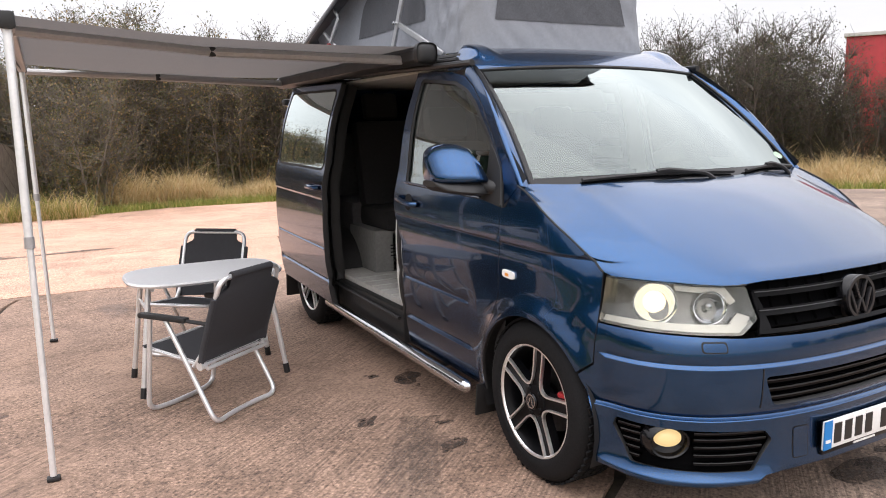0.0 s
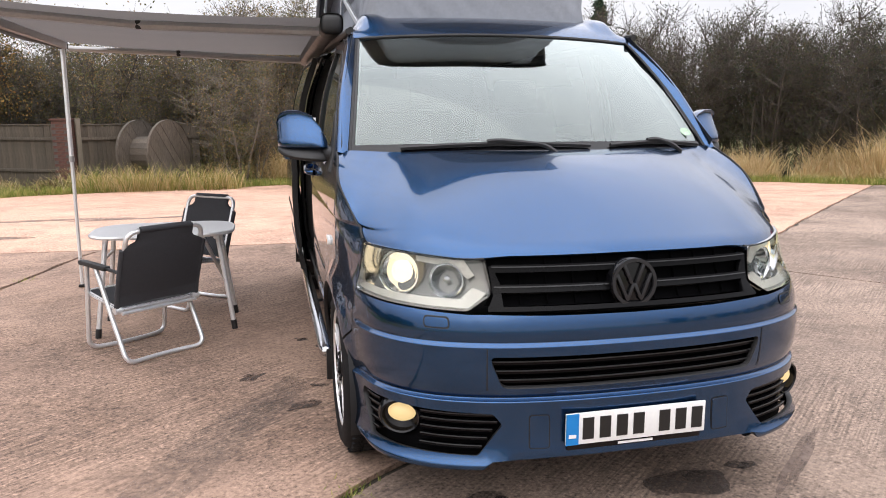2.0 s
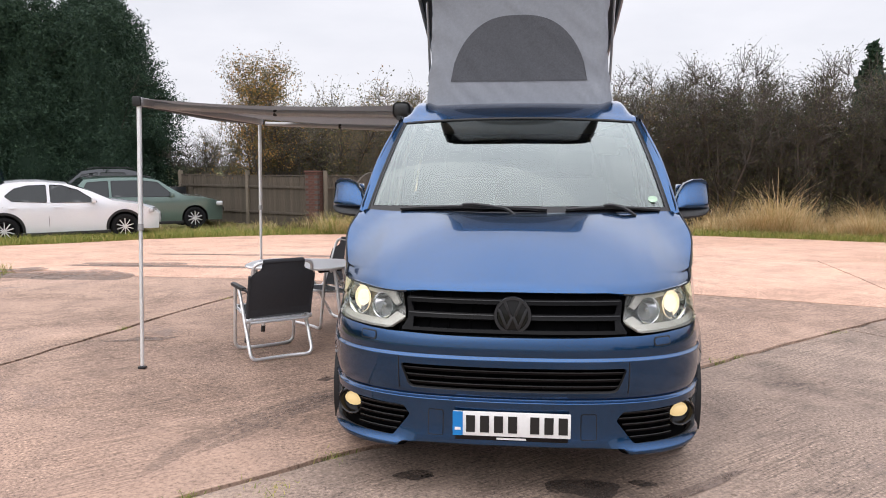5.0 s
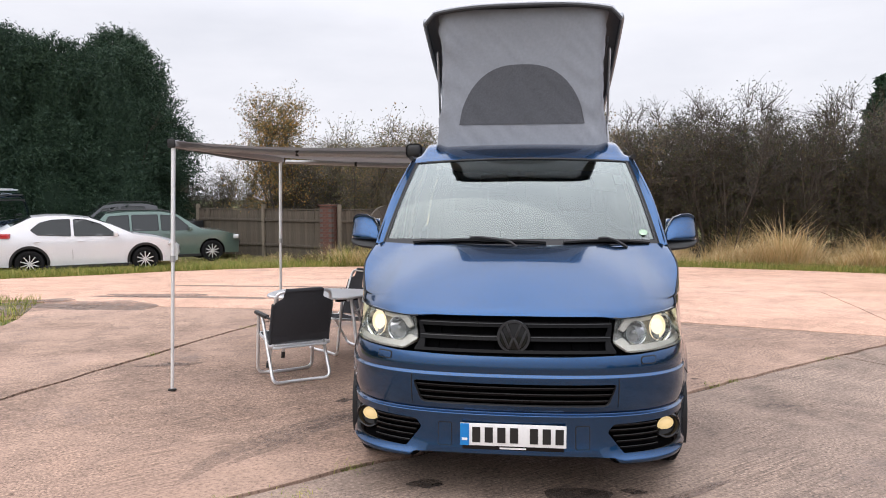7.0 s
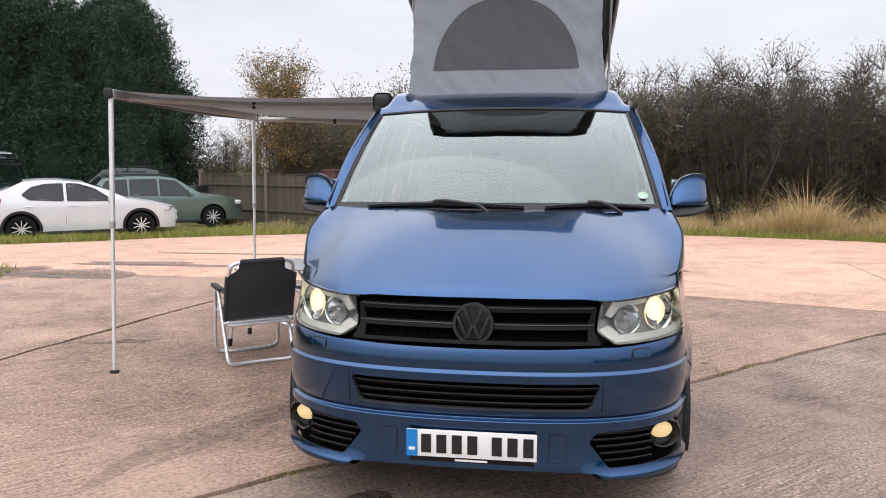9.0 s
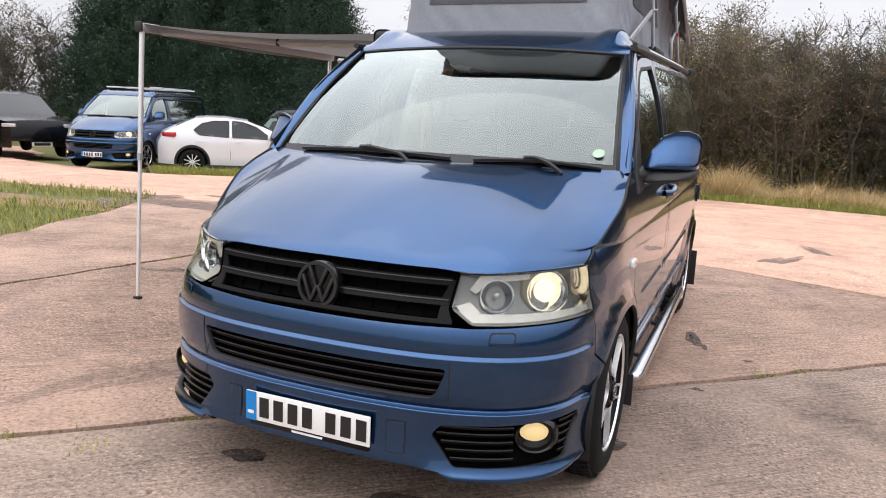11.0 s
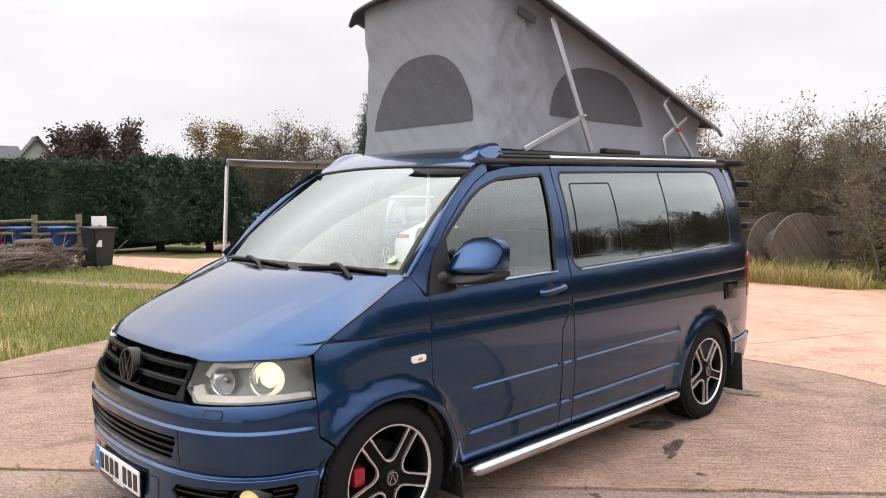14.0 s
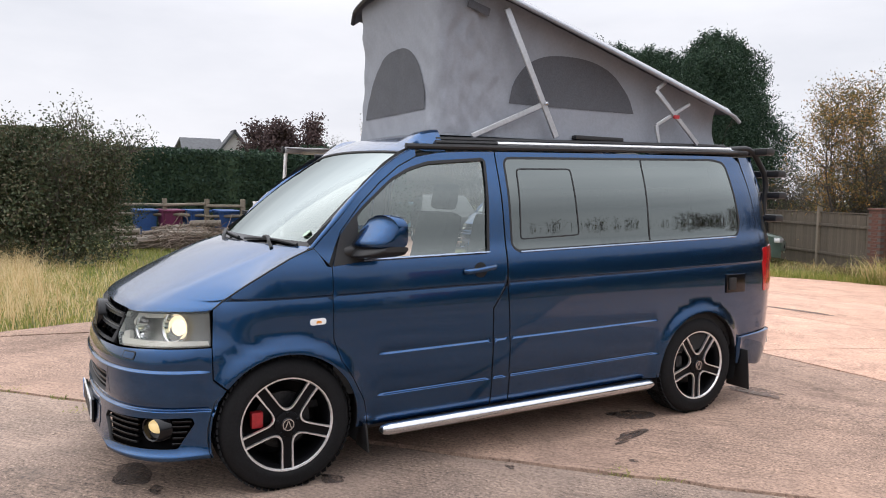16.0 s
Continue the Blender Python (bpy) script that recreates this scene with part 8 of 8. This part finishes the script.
# white hatchback; nose towards the fence
hd = 129.6
car("hatchback_car", (-10.37, 14.01), hd, "silver-white five-door hatchback parked on the grass", M_CARWHITE,
    [(-0.86, 0.42), (-0.86, 0.62), (-0.72, 0.74), (-0.30, 0.88), (0.25, 0.98), (0.75, 1.22), (1.23, 1.395), (1.80, 1.46), (2.20, 1.46), (2.52, 1.43), (2.96, 1.22), (3.26, 1.06), (3.40, 0.82), (3.42, 0.45)],
    2.6, 0.885, 0.325, 0.93, [[(0.60, 0.95), (1.02, 1.25), (1.36, 1.365), (1.62, 1.38), (1.62, 0.97)], [(1.70, 0.97), (1.70, 1.38), (2.08, 1.37), (2.36, 1.30), (2.56, 1.13), (2.42, 1.01)]],
    [("front_bumper", M_CARWHITE, 2), ("bonnet", M_CARWHITE, 2), ("windscreen", M_CARGLASS, 2), ("roof", M_CARWHITE, 3), ("rear_window", M_CARGLASS, 1), ("tail", M_CARWHITE, 3)],
    clad=True, lamps=[("headlight", 0.66, -0.66, 0.71, 0.36, 0.22, 0.11, M_LAMPC), ("tail_light", 0.72, 3.10, 1.00, 0.30, 0.36, 0.13, M_TAIL)])
car("estate_car", (-10.2, 17.62), hd, "grey-green estate car with roof rails beside the fence", M_CARGREEN,
    [(-0.88, 0.42), (-0.88, 0.66), (-0.76, 0.80), (-0.30, 0.93), (0.30, 1.00), (0.62, 1.20), (1.00, 1.46), (1.45, 1.54), (2.30, 1.54), (2.95, 1.49), (3.22, 1.20), (3.34, 0.95), (3.42, 0.45)],
    2.53, 0.87, 0.33, 0.96, [[(0.56, 0.98), (1.02, 1.40), (1.46, 1.45), (1.46, 0.99)], [(1.54, 0.99), (1.54, 1.45), (2.26, 1.45), (2.26, 1.0)], [(2.34, 1.0), (2.34, 1.45), (2.88, 1.41), (3.08, 1.05)]],
    [("front_bumper", M_CARGREEN, 2), ("bonnet", M_CARGREEN, 2), ("windscreen", M_CARGLASS, 2), ("roof", M_CARGREEN, 3), ("rear_window", M_CARGLASS, 1), ("tail", M_CARGREEN, 2)],
    rails=True, lamps=[("headlight", 0.68, -0.80, 0.74, 0.30, 0.20, 0.14, M_LAMPC), ("tail_light", 0.74, 3.30, 0.95, 0.16, 0.14, 0.26, M_TAIL)])
car("pickup_truck", (-15.0, 17.75), hd - 180, "dark grey pickup truck with a roof rack behind the cars", M_CARGREY,
    [(-0.85, 0.50), (-0.85, 0.80), (-0.75, 0.98), (-0.20, 1.10), (0.40, 1.14), (0.75, 1.45), (1.05, 1.70), (1.5, 1.76), (2.3, 1.76), (2.70, 1.68), (2.80, 1.20), (2.86, 1.16), (4.2, 1.16), (4.25, 0.60)],
    3.0, 0.90, 0.37, 1.12, [[(0.66, 1.14), (1.02, 1.60), (1.5, 1.66), (1.5, 1.16)], [(1.58, 1.16), (1.58, 1.66), (2.3, 1.66), (2.55, 1.2)]],
    [("front_bumper", M_CARGREY, 2), ("bonnet", M_CARGREY, 2), ("windscreen", M_CARGLASS, 2), ("roof", M_CARGREY, 3), ("rear_window", M_CARGLASS, 1), ("load_bed", M_CARGREY, 3)],
    rails=True, floor=0.32, category="pickup", lamps=[("headlight", 0.72, -0.80, 0.88, 0.26, 0.16, 0.16, M_LAMPC)])
fx, fy = 0.945, -0.33
car("off_road_car", (-17.6, 11.6), math.degrees(math.atan2(fx, -fy)), "black off-road estate car with a black grille", M_CARBLACK,
    [(-0.90, 0.50), (-0.92, 0.85), (-0.80, 1.02), (-0.30, 1.10), (0.55, 1.15), (0.90, 1.42), (1.30, 1.70), (1.8, 1.79), (2.9, 1.76), (3.40, 1.68), (3.66, 1.25), (3.80, 1.00), (3.84, 0.55)],
    2.92, 0.98, 0.385, 1.12, [[(0.80, 1.14), (1.30, 1.62), (1.85, 1.68), (1.85, 1.16)], [(1.93, 1.16), (1.93, 1.68), (2.75, 1.65), (2.75, 1.18)], [(2.83, 1.18), (2.83, 1.65), (3.25, 1.58), (3.4, 1.22)]],
    [("front_bumper", M_CARBLACK, 2), ("bonnet", M_CARBLACK, 2), ("windscreen", M_CARGLASS, 2), ("roof", M_CARBLACK, 3), ("rear_window", M_CARGLASS, 1), ("tail", M_CARBLACK, 2)],
    floor=0.28, spokes=5, lamps=[("headlight", 0.74, -0.84, 0.92, 0.34, 0.16, 0.10, M_LAMPC)])
car("small_car", (-25.6, 14.0), 60, "light blue small car beyond the hedge corner", M_CARSKY,
    [(-0.75, 0.42), (-0.75, 0.66), (-0.62, 0.80), (0.10, 0.98), (0.70, 1.36), (1.3, 1.48), (2.1, 1.46), (2.7, 1.30), (2.95, 0.95), (3.0, 0.45)],
    2.45, 0.84, 0.31, 0.92, [[(0.35, 0.96), (0.80, 1.34), (1.35, 1.40), (1.35, 0.97)], [(1.43, 0.97), (1.43, 1.40), (2.1, 1.37), (2.5, 1.02)]],
    [("front_bumper", M_CARSKY, 2), ("bonnet", M_CARSKY, 1), ("windscreen", M_CARGLASS, 1), ("roof", M_CARSKY, 2), ("rear_window", M_CARGLASS, 1), ("tail", M_CARSKY, 2)],
    lamps=[("headlight", 0.62, -0.64, 0.74, 0.26, 0.24, 0.14, M_LAMPC)])
car("saloon_car", (-16.8, 13.6), 40, "silver car half hidden behind the blue van", M_CARSILV,
    [(-0.85, 0.42), (-0.85, 0.64), (-0.72, 0.76), (-0.20, 0.92), (0.30, 0.98), (0.70, 1.20), (1.1, 1.38), (1.6, 1.44), (2.2, 1.42), (2.8, 1.20), (3.3, 1.0), (3.4, 0.45)],
    2.6, 0.87, 0.32, 0.93, [[(0.60, 0.95), (1.05, 1.32), (1.55, 1.37), (1.55, 0.97)], [(1.63, 0.97), (1.63, 1.37), (2.2, 1.33), (2.6, 1.02)]],
    [("front_bumper", M_CARSILV, 2), ("bonnet", M_CARSILV, 2), ("windscreen", M_CARGLASS, 2), ("roof", M_CARSILV, 2), ("rear_window", M_CARGLASS, 1), ("tail", M_CARSILV, 2)],
    lamps=[("headlight", 0.66, -0.72, 0.72, 0.30, 0.24, 0.13, M_LAMPC)])

# the other blue van: the camper's own panels again, shut, with roof bars
van2 = van_body("parked_van", (0, 0, 0), 0, "blue panel van with roof bars parked by the conifers", False)
skin("side_panel", O_QUARTER, [], M_BLUE, van2, True)
part("load_box", box_bm(0, 2.4, 1.1, 1.6, 2.3, 1.3), M_DARKIN, van2)
for y in (1.2, 2.2, 3.2):
    part("roof_bar", box_bm(0, y, 2.0, 1.5, 0.05, 0.035, 0.01), M_ALU, van2)
part("roof_bar", box_bm(0.55, 2.2, 2.03, 0.05, 2.4, 0.03, 0.01), M_ALU, van2)
van2.matrix_world = pose(-13.6, 10.8, gz(10.8), 0, 0, 17.6)

# ---------------------------------------------------------------- fences, spool, bins, logs, sign
def wood_mat(name, c, vary=0.3):
    m, n, l, b, out = node_mat(name)
    g = noise_fac(n, l, 14.0, 6, 0.65, stretch=(6, 6, 0.5), dist=0.8)
    s_ = noise_fac(n, l, 1.5, 4, 0.6)
    oi = n.new("ShaderNodeObjectInfo")
    cc = ramp(n, l, g, [(0.28, tuple(k * (1 - vary) for k in c)), (0.7, tuple(k * (1 + vary * 0.6) for k in c))])
    cc = mixc(n, l, 1.0, cc, ramp(n, l, s_, [(0.3, (0.72, 0.74, 0.70)), (0.7, (1, 1, 1))]), "MULTIPLY")
    cc = mixc(n, l, 1.0, cc, ramp(n, l, oi.outputs["Random"], [(0, (0.78, 0.78, 0.78)), (1, (1.1, 1.08, 1.05))]), "MULTIPLY")
    l.new(cc, b.inputs["Base Color"])
    b.inputs["Roughness"].default_value = 0.88
    bump(n, l, b, g, 0.5, 0.006)
    return m


M_FENCE = wood_mat("weathered_fence_boards", (0.120, 0.098, 0.076), 0.45)
M_RAIL = wood_mat("grey_rail_wood", (0.20, 0.17, 0.135))
M_DRUM = wood_mat("grey_drum_boards", (0.135, 0.112, 0.092), 0.7)
M_LOG = wood_mat("cut_log_bark", (0.22, 0.19, 0.16))
M_BRICK = plain("red_brick", (0.125, 0.058, 0.044), 0.9, 0, 22, 0.35, 0.3)
M_MORTAR = plain("mortar", (0.10, 0.088, 0.078), 0.95, 0, 40, 0.2)
FZ = gz(18)
FENCE = [(-11.6, 20.2), (-8.67, 18.75), (-6.35, 17.45), (-5.75, 17.25), (-3.0, 18.7), (-0.9, 18.2)]


def panel_fence(a, b, seed):
    a, b = Vector((*a, FZ)), Vector((*b, FZ))
    d = b - a
    ang = math.degrees(math.atan2(d.y, d.x))
    t = thing("fence_panel", tuple(a), "weathered brown closeboard fence panel", "fence", "board fence", rz=ang)
    q = random.Random(seed)
    n = int(d.length / 0.105)
    me = box_bm(0, 0, 0.78, 0.112, 0.018, 1.52, 0.003, seg=1)
    first_ = None
    for i in range(n):
        if first_ is None:
            first_ = part("board", me, M_FENCE, t)
            o = first_
        else:
            o = new("board", first_.data)
            o.parent = t
        o.matrix_basis = pose(0.06 + i * d.length / n, q.uniform(-0.005, 0.005), q.uniform(-0.015, 0.015), q.uniform(-0.6, 0.6), q.uniform(-0.5, 0.5), 3)
    for z in (0.42, 1.22):
        part("fence_rail", box_bm(d.length / 2, -0.035, z, d.length, 0.04, 0.075, 0.006), M_FENCE, t)
    part("capping", box_bm(d.length / 2, 0, 1.57, d.length, 0.07, 0.03, 0.006), M_FENCE, t)
    part("fence_post", box_bm(0, -0.02, 0.84, 0.11, 0.11, 1.76, 0.01), M_RAIL, t)
    return t


panel_fence(FENCE[0], FENCE[1], 1)
panel_fence(FENCE[1], FENCE[2], 2)
panel_fence(FENCE[3], FENCE[4], 3)
pier = thing("brick_pier", (-6.05, 17.32, FZ), "red brick gate pier between the fence panels", "pier", rz=-22)
part("mortar_core", box_bm(0, 0, 0.84, 0.43, 0.43, 1.68), M_MORTAR, pier)
bme = box_bm(0, 0, 0, 0.215, 0.012, 0.065, 0.003, seg=1)
b0 = None
for j in range(22):
    for face in range(4):
        for i in (-1, 0, 1):
            x = i * 0.225 + (0.1125 if j % 2 else 0)
            if abs(x) > 0.20:
                continue
            m = Matrix.Rotation(math.pi / 2 * face, 4, "Z") @ Matrix.Translation((x * 0.94, -0.218, 0.05 + j * 0.075))
            if b0 is None:
                b0 = part("brick", bme, M_BRICK, pier)
                o = b0
            else:
                o = new("brick", b0.data)
                o.parent = pier
            o.matrix_basis = m
part("pier_cap", box_bm(0, 0, 1.70, 0.50, 0.50, 0.05, 0.015), M_BRICK, pier)

spool = thing("cable_drum", (-3.95, 17.0, FZ), "large weathered wooden cable drum against the fence", "cable drum", rz=-30)
for x in (-0.44, 0.44):
    fl = new("flange")
    fl.parent = spool
    for k in range(8):
        y0_, y1_ = -0.84 + k * 0.21 + 0.004, -0.84 + (k + 1) * 0.21 - 0.004
        ys_ = np.linspace(max(y0_, -0.835), min(y1_, 0.835), 6)
        ring = [(y, math.sqrt(0.84 ** 2 - y * y)) for y in ys_] + [(y, -math.sqrt(0.84 ** 2 - y * y)) for y in ys_[::-1]]
        a_ = radians(38)
        ring = [(y * math.cos(a_) - z * math.sin(a_), y * math.sin(a_) + z * math.cos(a_) + 0.84) for y, z in ring]
        n_ = len(ring)
        dx = 0.004 * (k % 3)
        v = [(x - 0.03 + dx, y, z) for y, z in ring] + [(x + 0.03 + dx, y, z) for y, z in ring]
        f = [tuple(range(n_))[::-1], tuple(range(n_, 2 * n_))] + [(i, (i + 1) % n_, n_ + (i + 1) % n_, n_ + i) for i in range(n_)]
        part("flange_board", (v, f), M_DRUM, fl)
    part("rim_band", lathe([(0.843, x - 0.034), (0.853, x - 0.02), (0.853, x + 0.03), (0.843, x + 0.042)], 40), M_DRUM, fl).matrix_basis = Matrix.Translation((0, 0, 0.84))
core = new("drum_core")
core.parent = spool
stave = box_bm(0, 0, 0, 0.86, 0.145, 0.03, 0.004, seg=1)
for k in range(18):
    a_ = 2 * math.pi * k / 18
    if k == 0:
        s0_ = o = part("stave", stave, M_DRUM, core)
    else:
        o = new("stave", s0_.data)
        o.parent = core
    o.matrix_basis = Matrix.Translation((0, 0, 0.84)) @ Matrix.Rotation(a_, 4, "X") @ Matrix.Translation((0, 0, 0.41))

rf = thing("rail_fence", (-16.0, 4.1, 0), "grey post-and-rail fence in front of the hedge", "fence")
RP = [(-16.35, 4.1), (-16.85, 3.2), (-17.5, 2.2), (-18.25, 1.0), (-19.0, -0.2), (-19.8, -1.5)]
for x, y in RP:
    local(rf, part("fence_post", box_bm(x, y, 0.62, 0.14, 0.12, 1.42, 0.012, Matrix.Rotation(rg.uniform(-0.03, 0.03), 4, "X")), M_RAIL, rf))
for (ax, ay), (bx, by) in zip(RP, RP[1:]):
    d = Vector((bx - ax, by - ay, 0))
    for z in (0.48, 0.86, 1.16):
        j0, j1 = rg.uniform(-0.03, 0.03), rg.uniform(-0.03, 0.03)
        local(rf, part("fence_rail", tube([(ax + 0.06, ay, z + j0), (bx + 0.06, by, z + j1)], 0.045, 6), M_RAIL, rf))
sign = thing("notice_board", (-16.25, 4.55, 0), "white notice board with red and grey writing", "sign", rz=-62)
part("board", box_bm(0.0, 0, 1.10, 0.50, 0.02, 0.36, 0.004), M_WHITEP, sign)
part("writing_bar", box_bm(0.0, -0.013, 1.17, 0.20, 0.004, 0.05), M_RED, sign)
part("writing_bar", box_bm(0.0, -0.013, 1.07, 0.34, 0.004, 0.03), M_DASH, sign)
part("writing_bar", box_bm(0.0, -0.013, 1.01, 0.28, 0.004, 0.02), M_DASH, sign)
part("sign_post", box_bm(0.0, 0.03, 0.5, 0.06, 0.04, 1.1, 0.004), M_RAIL, sign)
M_BINBLK = plain("black_bin_plastic", (0.022, 0.023, 0.025), 0.5, 0, 40, 0.2)
M_BINBLUE = plain("blue_bin_plastic", (0.02, 0.075, 0.24), 0.5, 0, 40, 0.2)
M_BINPUR = plain("purple_bin_plastic", (0.14, 0.02, 0.07), 0.5, 0, 40, 0.2)


def wheelie_bin(x, y, rz, mat, colour):
    t = thing("wheelie_bin", (x, y, 0), colour + " plastic wheelie bin beside the rail fence", "bin", "bins by the fence", rz=rz)
    bm = bmesh.new()
    lo = [bm.verts.new((sx * 0.22, sy * 0.24, 0.06)) for sx, sy in ((-1, -1), (1, -1), (1, 1), (-1, 1))]
    hi = [bm.verts.new((sx * 0.28, sy * 0.33, 0.96)) for sx, sy in ((-1, -1), (1, -1), (1, 1), (-1, 1))]
    for i in range(4):
        bm.faces.new((lo[i], lo[(i + 1) % 4], hi[(i + 1) % 4], hi[i]))
    bm.faces.new(lo[::-1]), bm.faces.new(hi)
    bmesh.ops.bevel(bm, geom=bm.edges[:], offset=0.025, segments=2, affect="EDGES")
    part("bin_body", bm, mat, t)
    part("lid", box_bm(0, -0.02, 0.995, 0.62, 0.74, 0.05, 0.02, Matrix.Rotation(0.03, 4, "X")), mat, t)
    part("rim", box_bm(0, 0, 0.95, 0.60, 0.70, 0.035, 0.01), mat, t)
    part("handle", tube([(-0.2, 0.38, 0.93), (0.2, 0.38, 0.93)], 0.015, 8), mat, t)
    for sx in (-1, 1):
        part("bin_wheel", lathe([(0.0, -0.03), (0.09, -0.03), (0.10, 0.0), (0.09, 0.03), (0.0, 0.03)], 14), M_RUBBER, t).matrix_basis = Matrix.Translation((sx * 0.24, 0.26, 0.10))


wheelie_bin(-15.75, 4.35, 100, M_BINBLK, "black")
part("bin_label", box_bm(-15.43, 4.26, 0.62, 0.01, 0.13, 0.16), M_WHITEP, bpy.data.objects["wheelie_bin"]).matrix_parent_inverse = bpy.data.objects["wheelie_bin"].matrix_world.inverted()
wheelie_bin(-16.85, 3.75, 95, M_BINBLUE, "blue")
wheelie_bin(-17.3, 3.0, 105, M_BINBLUE, "blue")
wheelie_bin(-17.6, 2.35, 98, M_BINPUR, "purple")
wheelie_bin(-17.9, 1.7, 95, M_BINBLUE, "blue")
for i in range(22):
    q = random.Random(900 + i)
    x, y, z = -16.7 + q.uniform(-0.5, 0.5), 2.3 + q.uniform(-1.6, 1.1), 0.08 + 0.20 * (i % 4) * q.uniform(0.5, 1)
    a, ln, rr = q.uniform(0.9, 2.2), q.uniform(0.7, 1.6), q.uniform(0.05, 0.11)
    t = thing("log", (x, y, z), "cut grey log on the wood pile", "log", "wood pile")
    dx, dy = math.cos(a) * ln / 2, math.sin(a) * ln / 2
    part("log_bark", tube([(-dx, -dy, 0), (-dx * 0.3, -dy * 0.3 + 0.02, 0.02), (dx * 0.4, dy * 0.4, 0.015), (dx, dy, 0.03)], rr, 9), M_LOG, t)
bv, bf = [], []
q = np.random.RandomState(4)
for i in range(520):
    c0 = np.array((-16.2 + q.normal() * 0.35, 2.9 + q.normal() * 0.75, 0.05 + abs(q.normal()) * 0.22))
    d = q.normal(size=3) * (1, 1, 0.45)
    d[2] = abs(d[2])
    d /= np.linalg.norm(d)
    L_ = q.uniform(0.5, 1.3)
    u = np.cross(d, (0.2, 0.3, 0.9))
    u /= np.linalg.norm(u)
    w = np.cross(d, u)
    k = len(bv)
    for s_ in (-0.5, 0.5):
        for a in (0, 2.1, 4.2):
            p = c0 + d * L_ * s_ + 0.009 * (math.cos(a) * u + math.sin(a) * w)
            p[2] = max(p[2], 0.0)
            bv.append(p)
    bf += [(k + i_, k + (i_ + 1) % 3, k + 3 + (i_ + 1) % 3, k + 3 + i_) for i_ in range(3)]
tagged(mesh_ob("brushwood", bv, bf, plain("brown_sticks", (0.27, 0.21, 0.165), 0.9, 0, 30, 0.4)), "heap of cut brown brushwood", "brushwood", kind="stuff")

# ---------------------------------------------------------------- far buildings
M_SLATE = plain("grey_roof_slates", (0.085, 0.088, 0.095), 0.8, 0, 6, 0.25)
M_RENDERW = plain("pale_render", (0.50, 0.48, 0.46), 0.9, 0, 3, 0.08)
house = thing("house", (-44.5, 8.3, 0), "pale house with slate roof beyond the hedge", "house", rz=0)
hv = [(-3, -5.2, 0), (3, -5.2, 0), (3, 1.9, 0), (-3, 1.9, 0)]
part("wall", box_bm(0, 0.9, 1.75, 6, 4.0, 3.5), M_RENDERW, house)
gbm = bmesh.new()
for x0 in (2.96,):
    gbm.faces.new([gbm.verts.new(p) for p in ((3.02, 0.3, 3.5), (3.02, 2.9, 3.5), (3.02, 1.6, 5.25))])
part("gable", gbm, M_RENDERW, house)
rbm = bmesh.new()
for pts_ in (((3.2, -1.4, 3.45), (3.2, 1.4, 3.45), (0.0, 1.4, 4.95), (0.0, -1.1, 4.95)), ((0, -1.1, 4.95), (0, 1.4, 4.95), (-3.2, 1.4, 3.5), (-3.2, -1.4, 3.5)),
             ((3.25, 0.1, 3.4), (3.25, 1.6, 5.35), (2.3, 1.6, 5.35), (2.3, 0.1, 3.4)), ((3.25, 1.6, 5.35), (3.25, 3.1, 3.4), (2.3, 3.1, 3.4), (2.3, 1.6, 5.35))):
    rbm.faces.new([rbm.verts.new(p) for p in pts_])
rf_ = part("roof", rbm, M_SLATE, house, smooth=False)
sm = rf_.modifiers.new("thick", "SOLIDIFY")
sm.thickness = 0.12
part("window", box_bm(2.75, -0.3, 3.72, 0.3, 0.8, 0.3, 0.01), M_CARGLASS, house)
M_REDB = plain("red_cladding", (0.38, 0.03, 0.035), 0.6, 0, 2, 0.15)
shed = thing("red_shed", (32.6, 18.4, -0.4), "red clad building half hidden by the thicket", "building", rz=30)
part("wall", box_bm(0, 0, 2.7, 6.0, 4.0, 5.4, 0.02), M_REDB, shed)
part("roof", box_bm(0, 0, 5.45, 6.2, 4.2, 0.16, 0.02), M_RENDERW, shed)
part("window", box_bm(-1.2, -2.01, 3.9, 0.7, 0.05, 0.9, 0.01), M_RENDERW, shed)
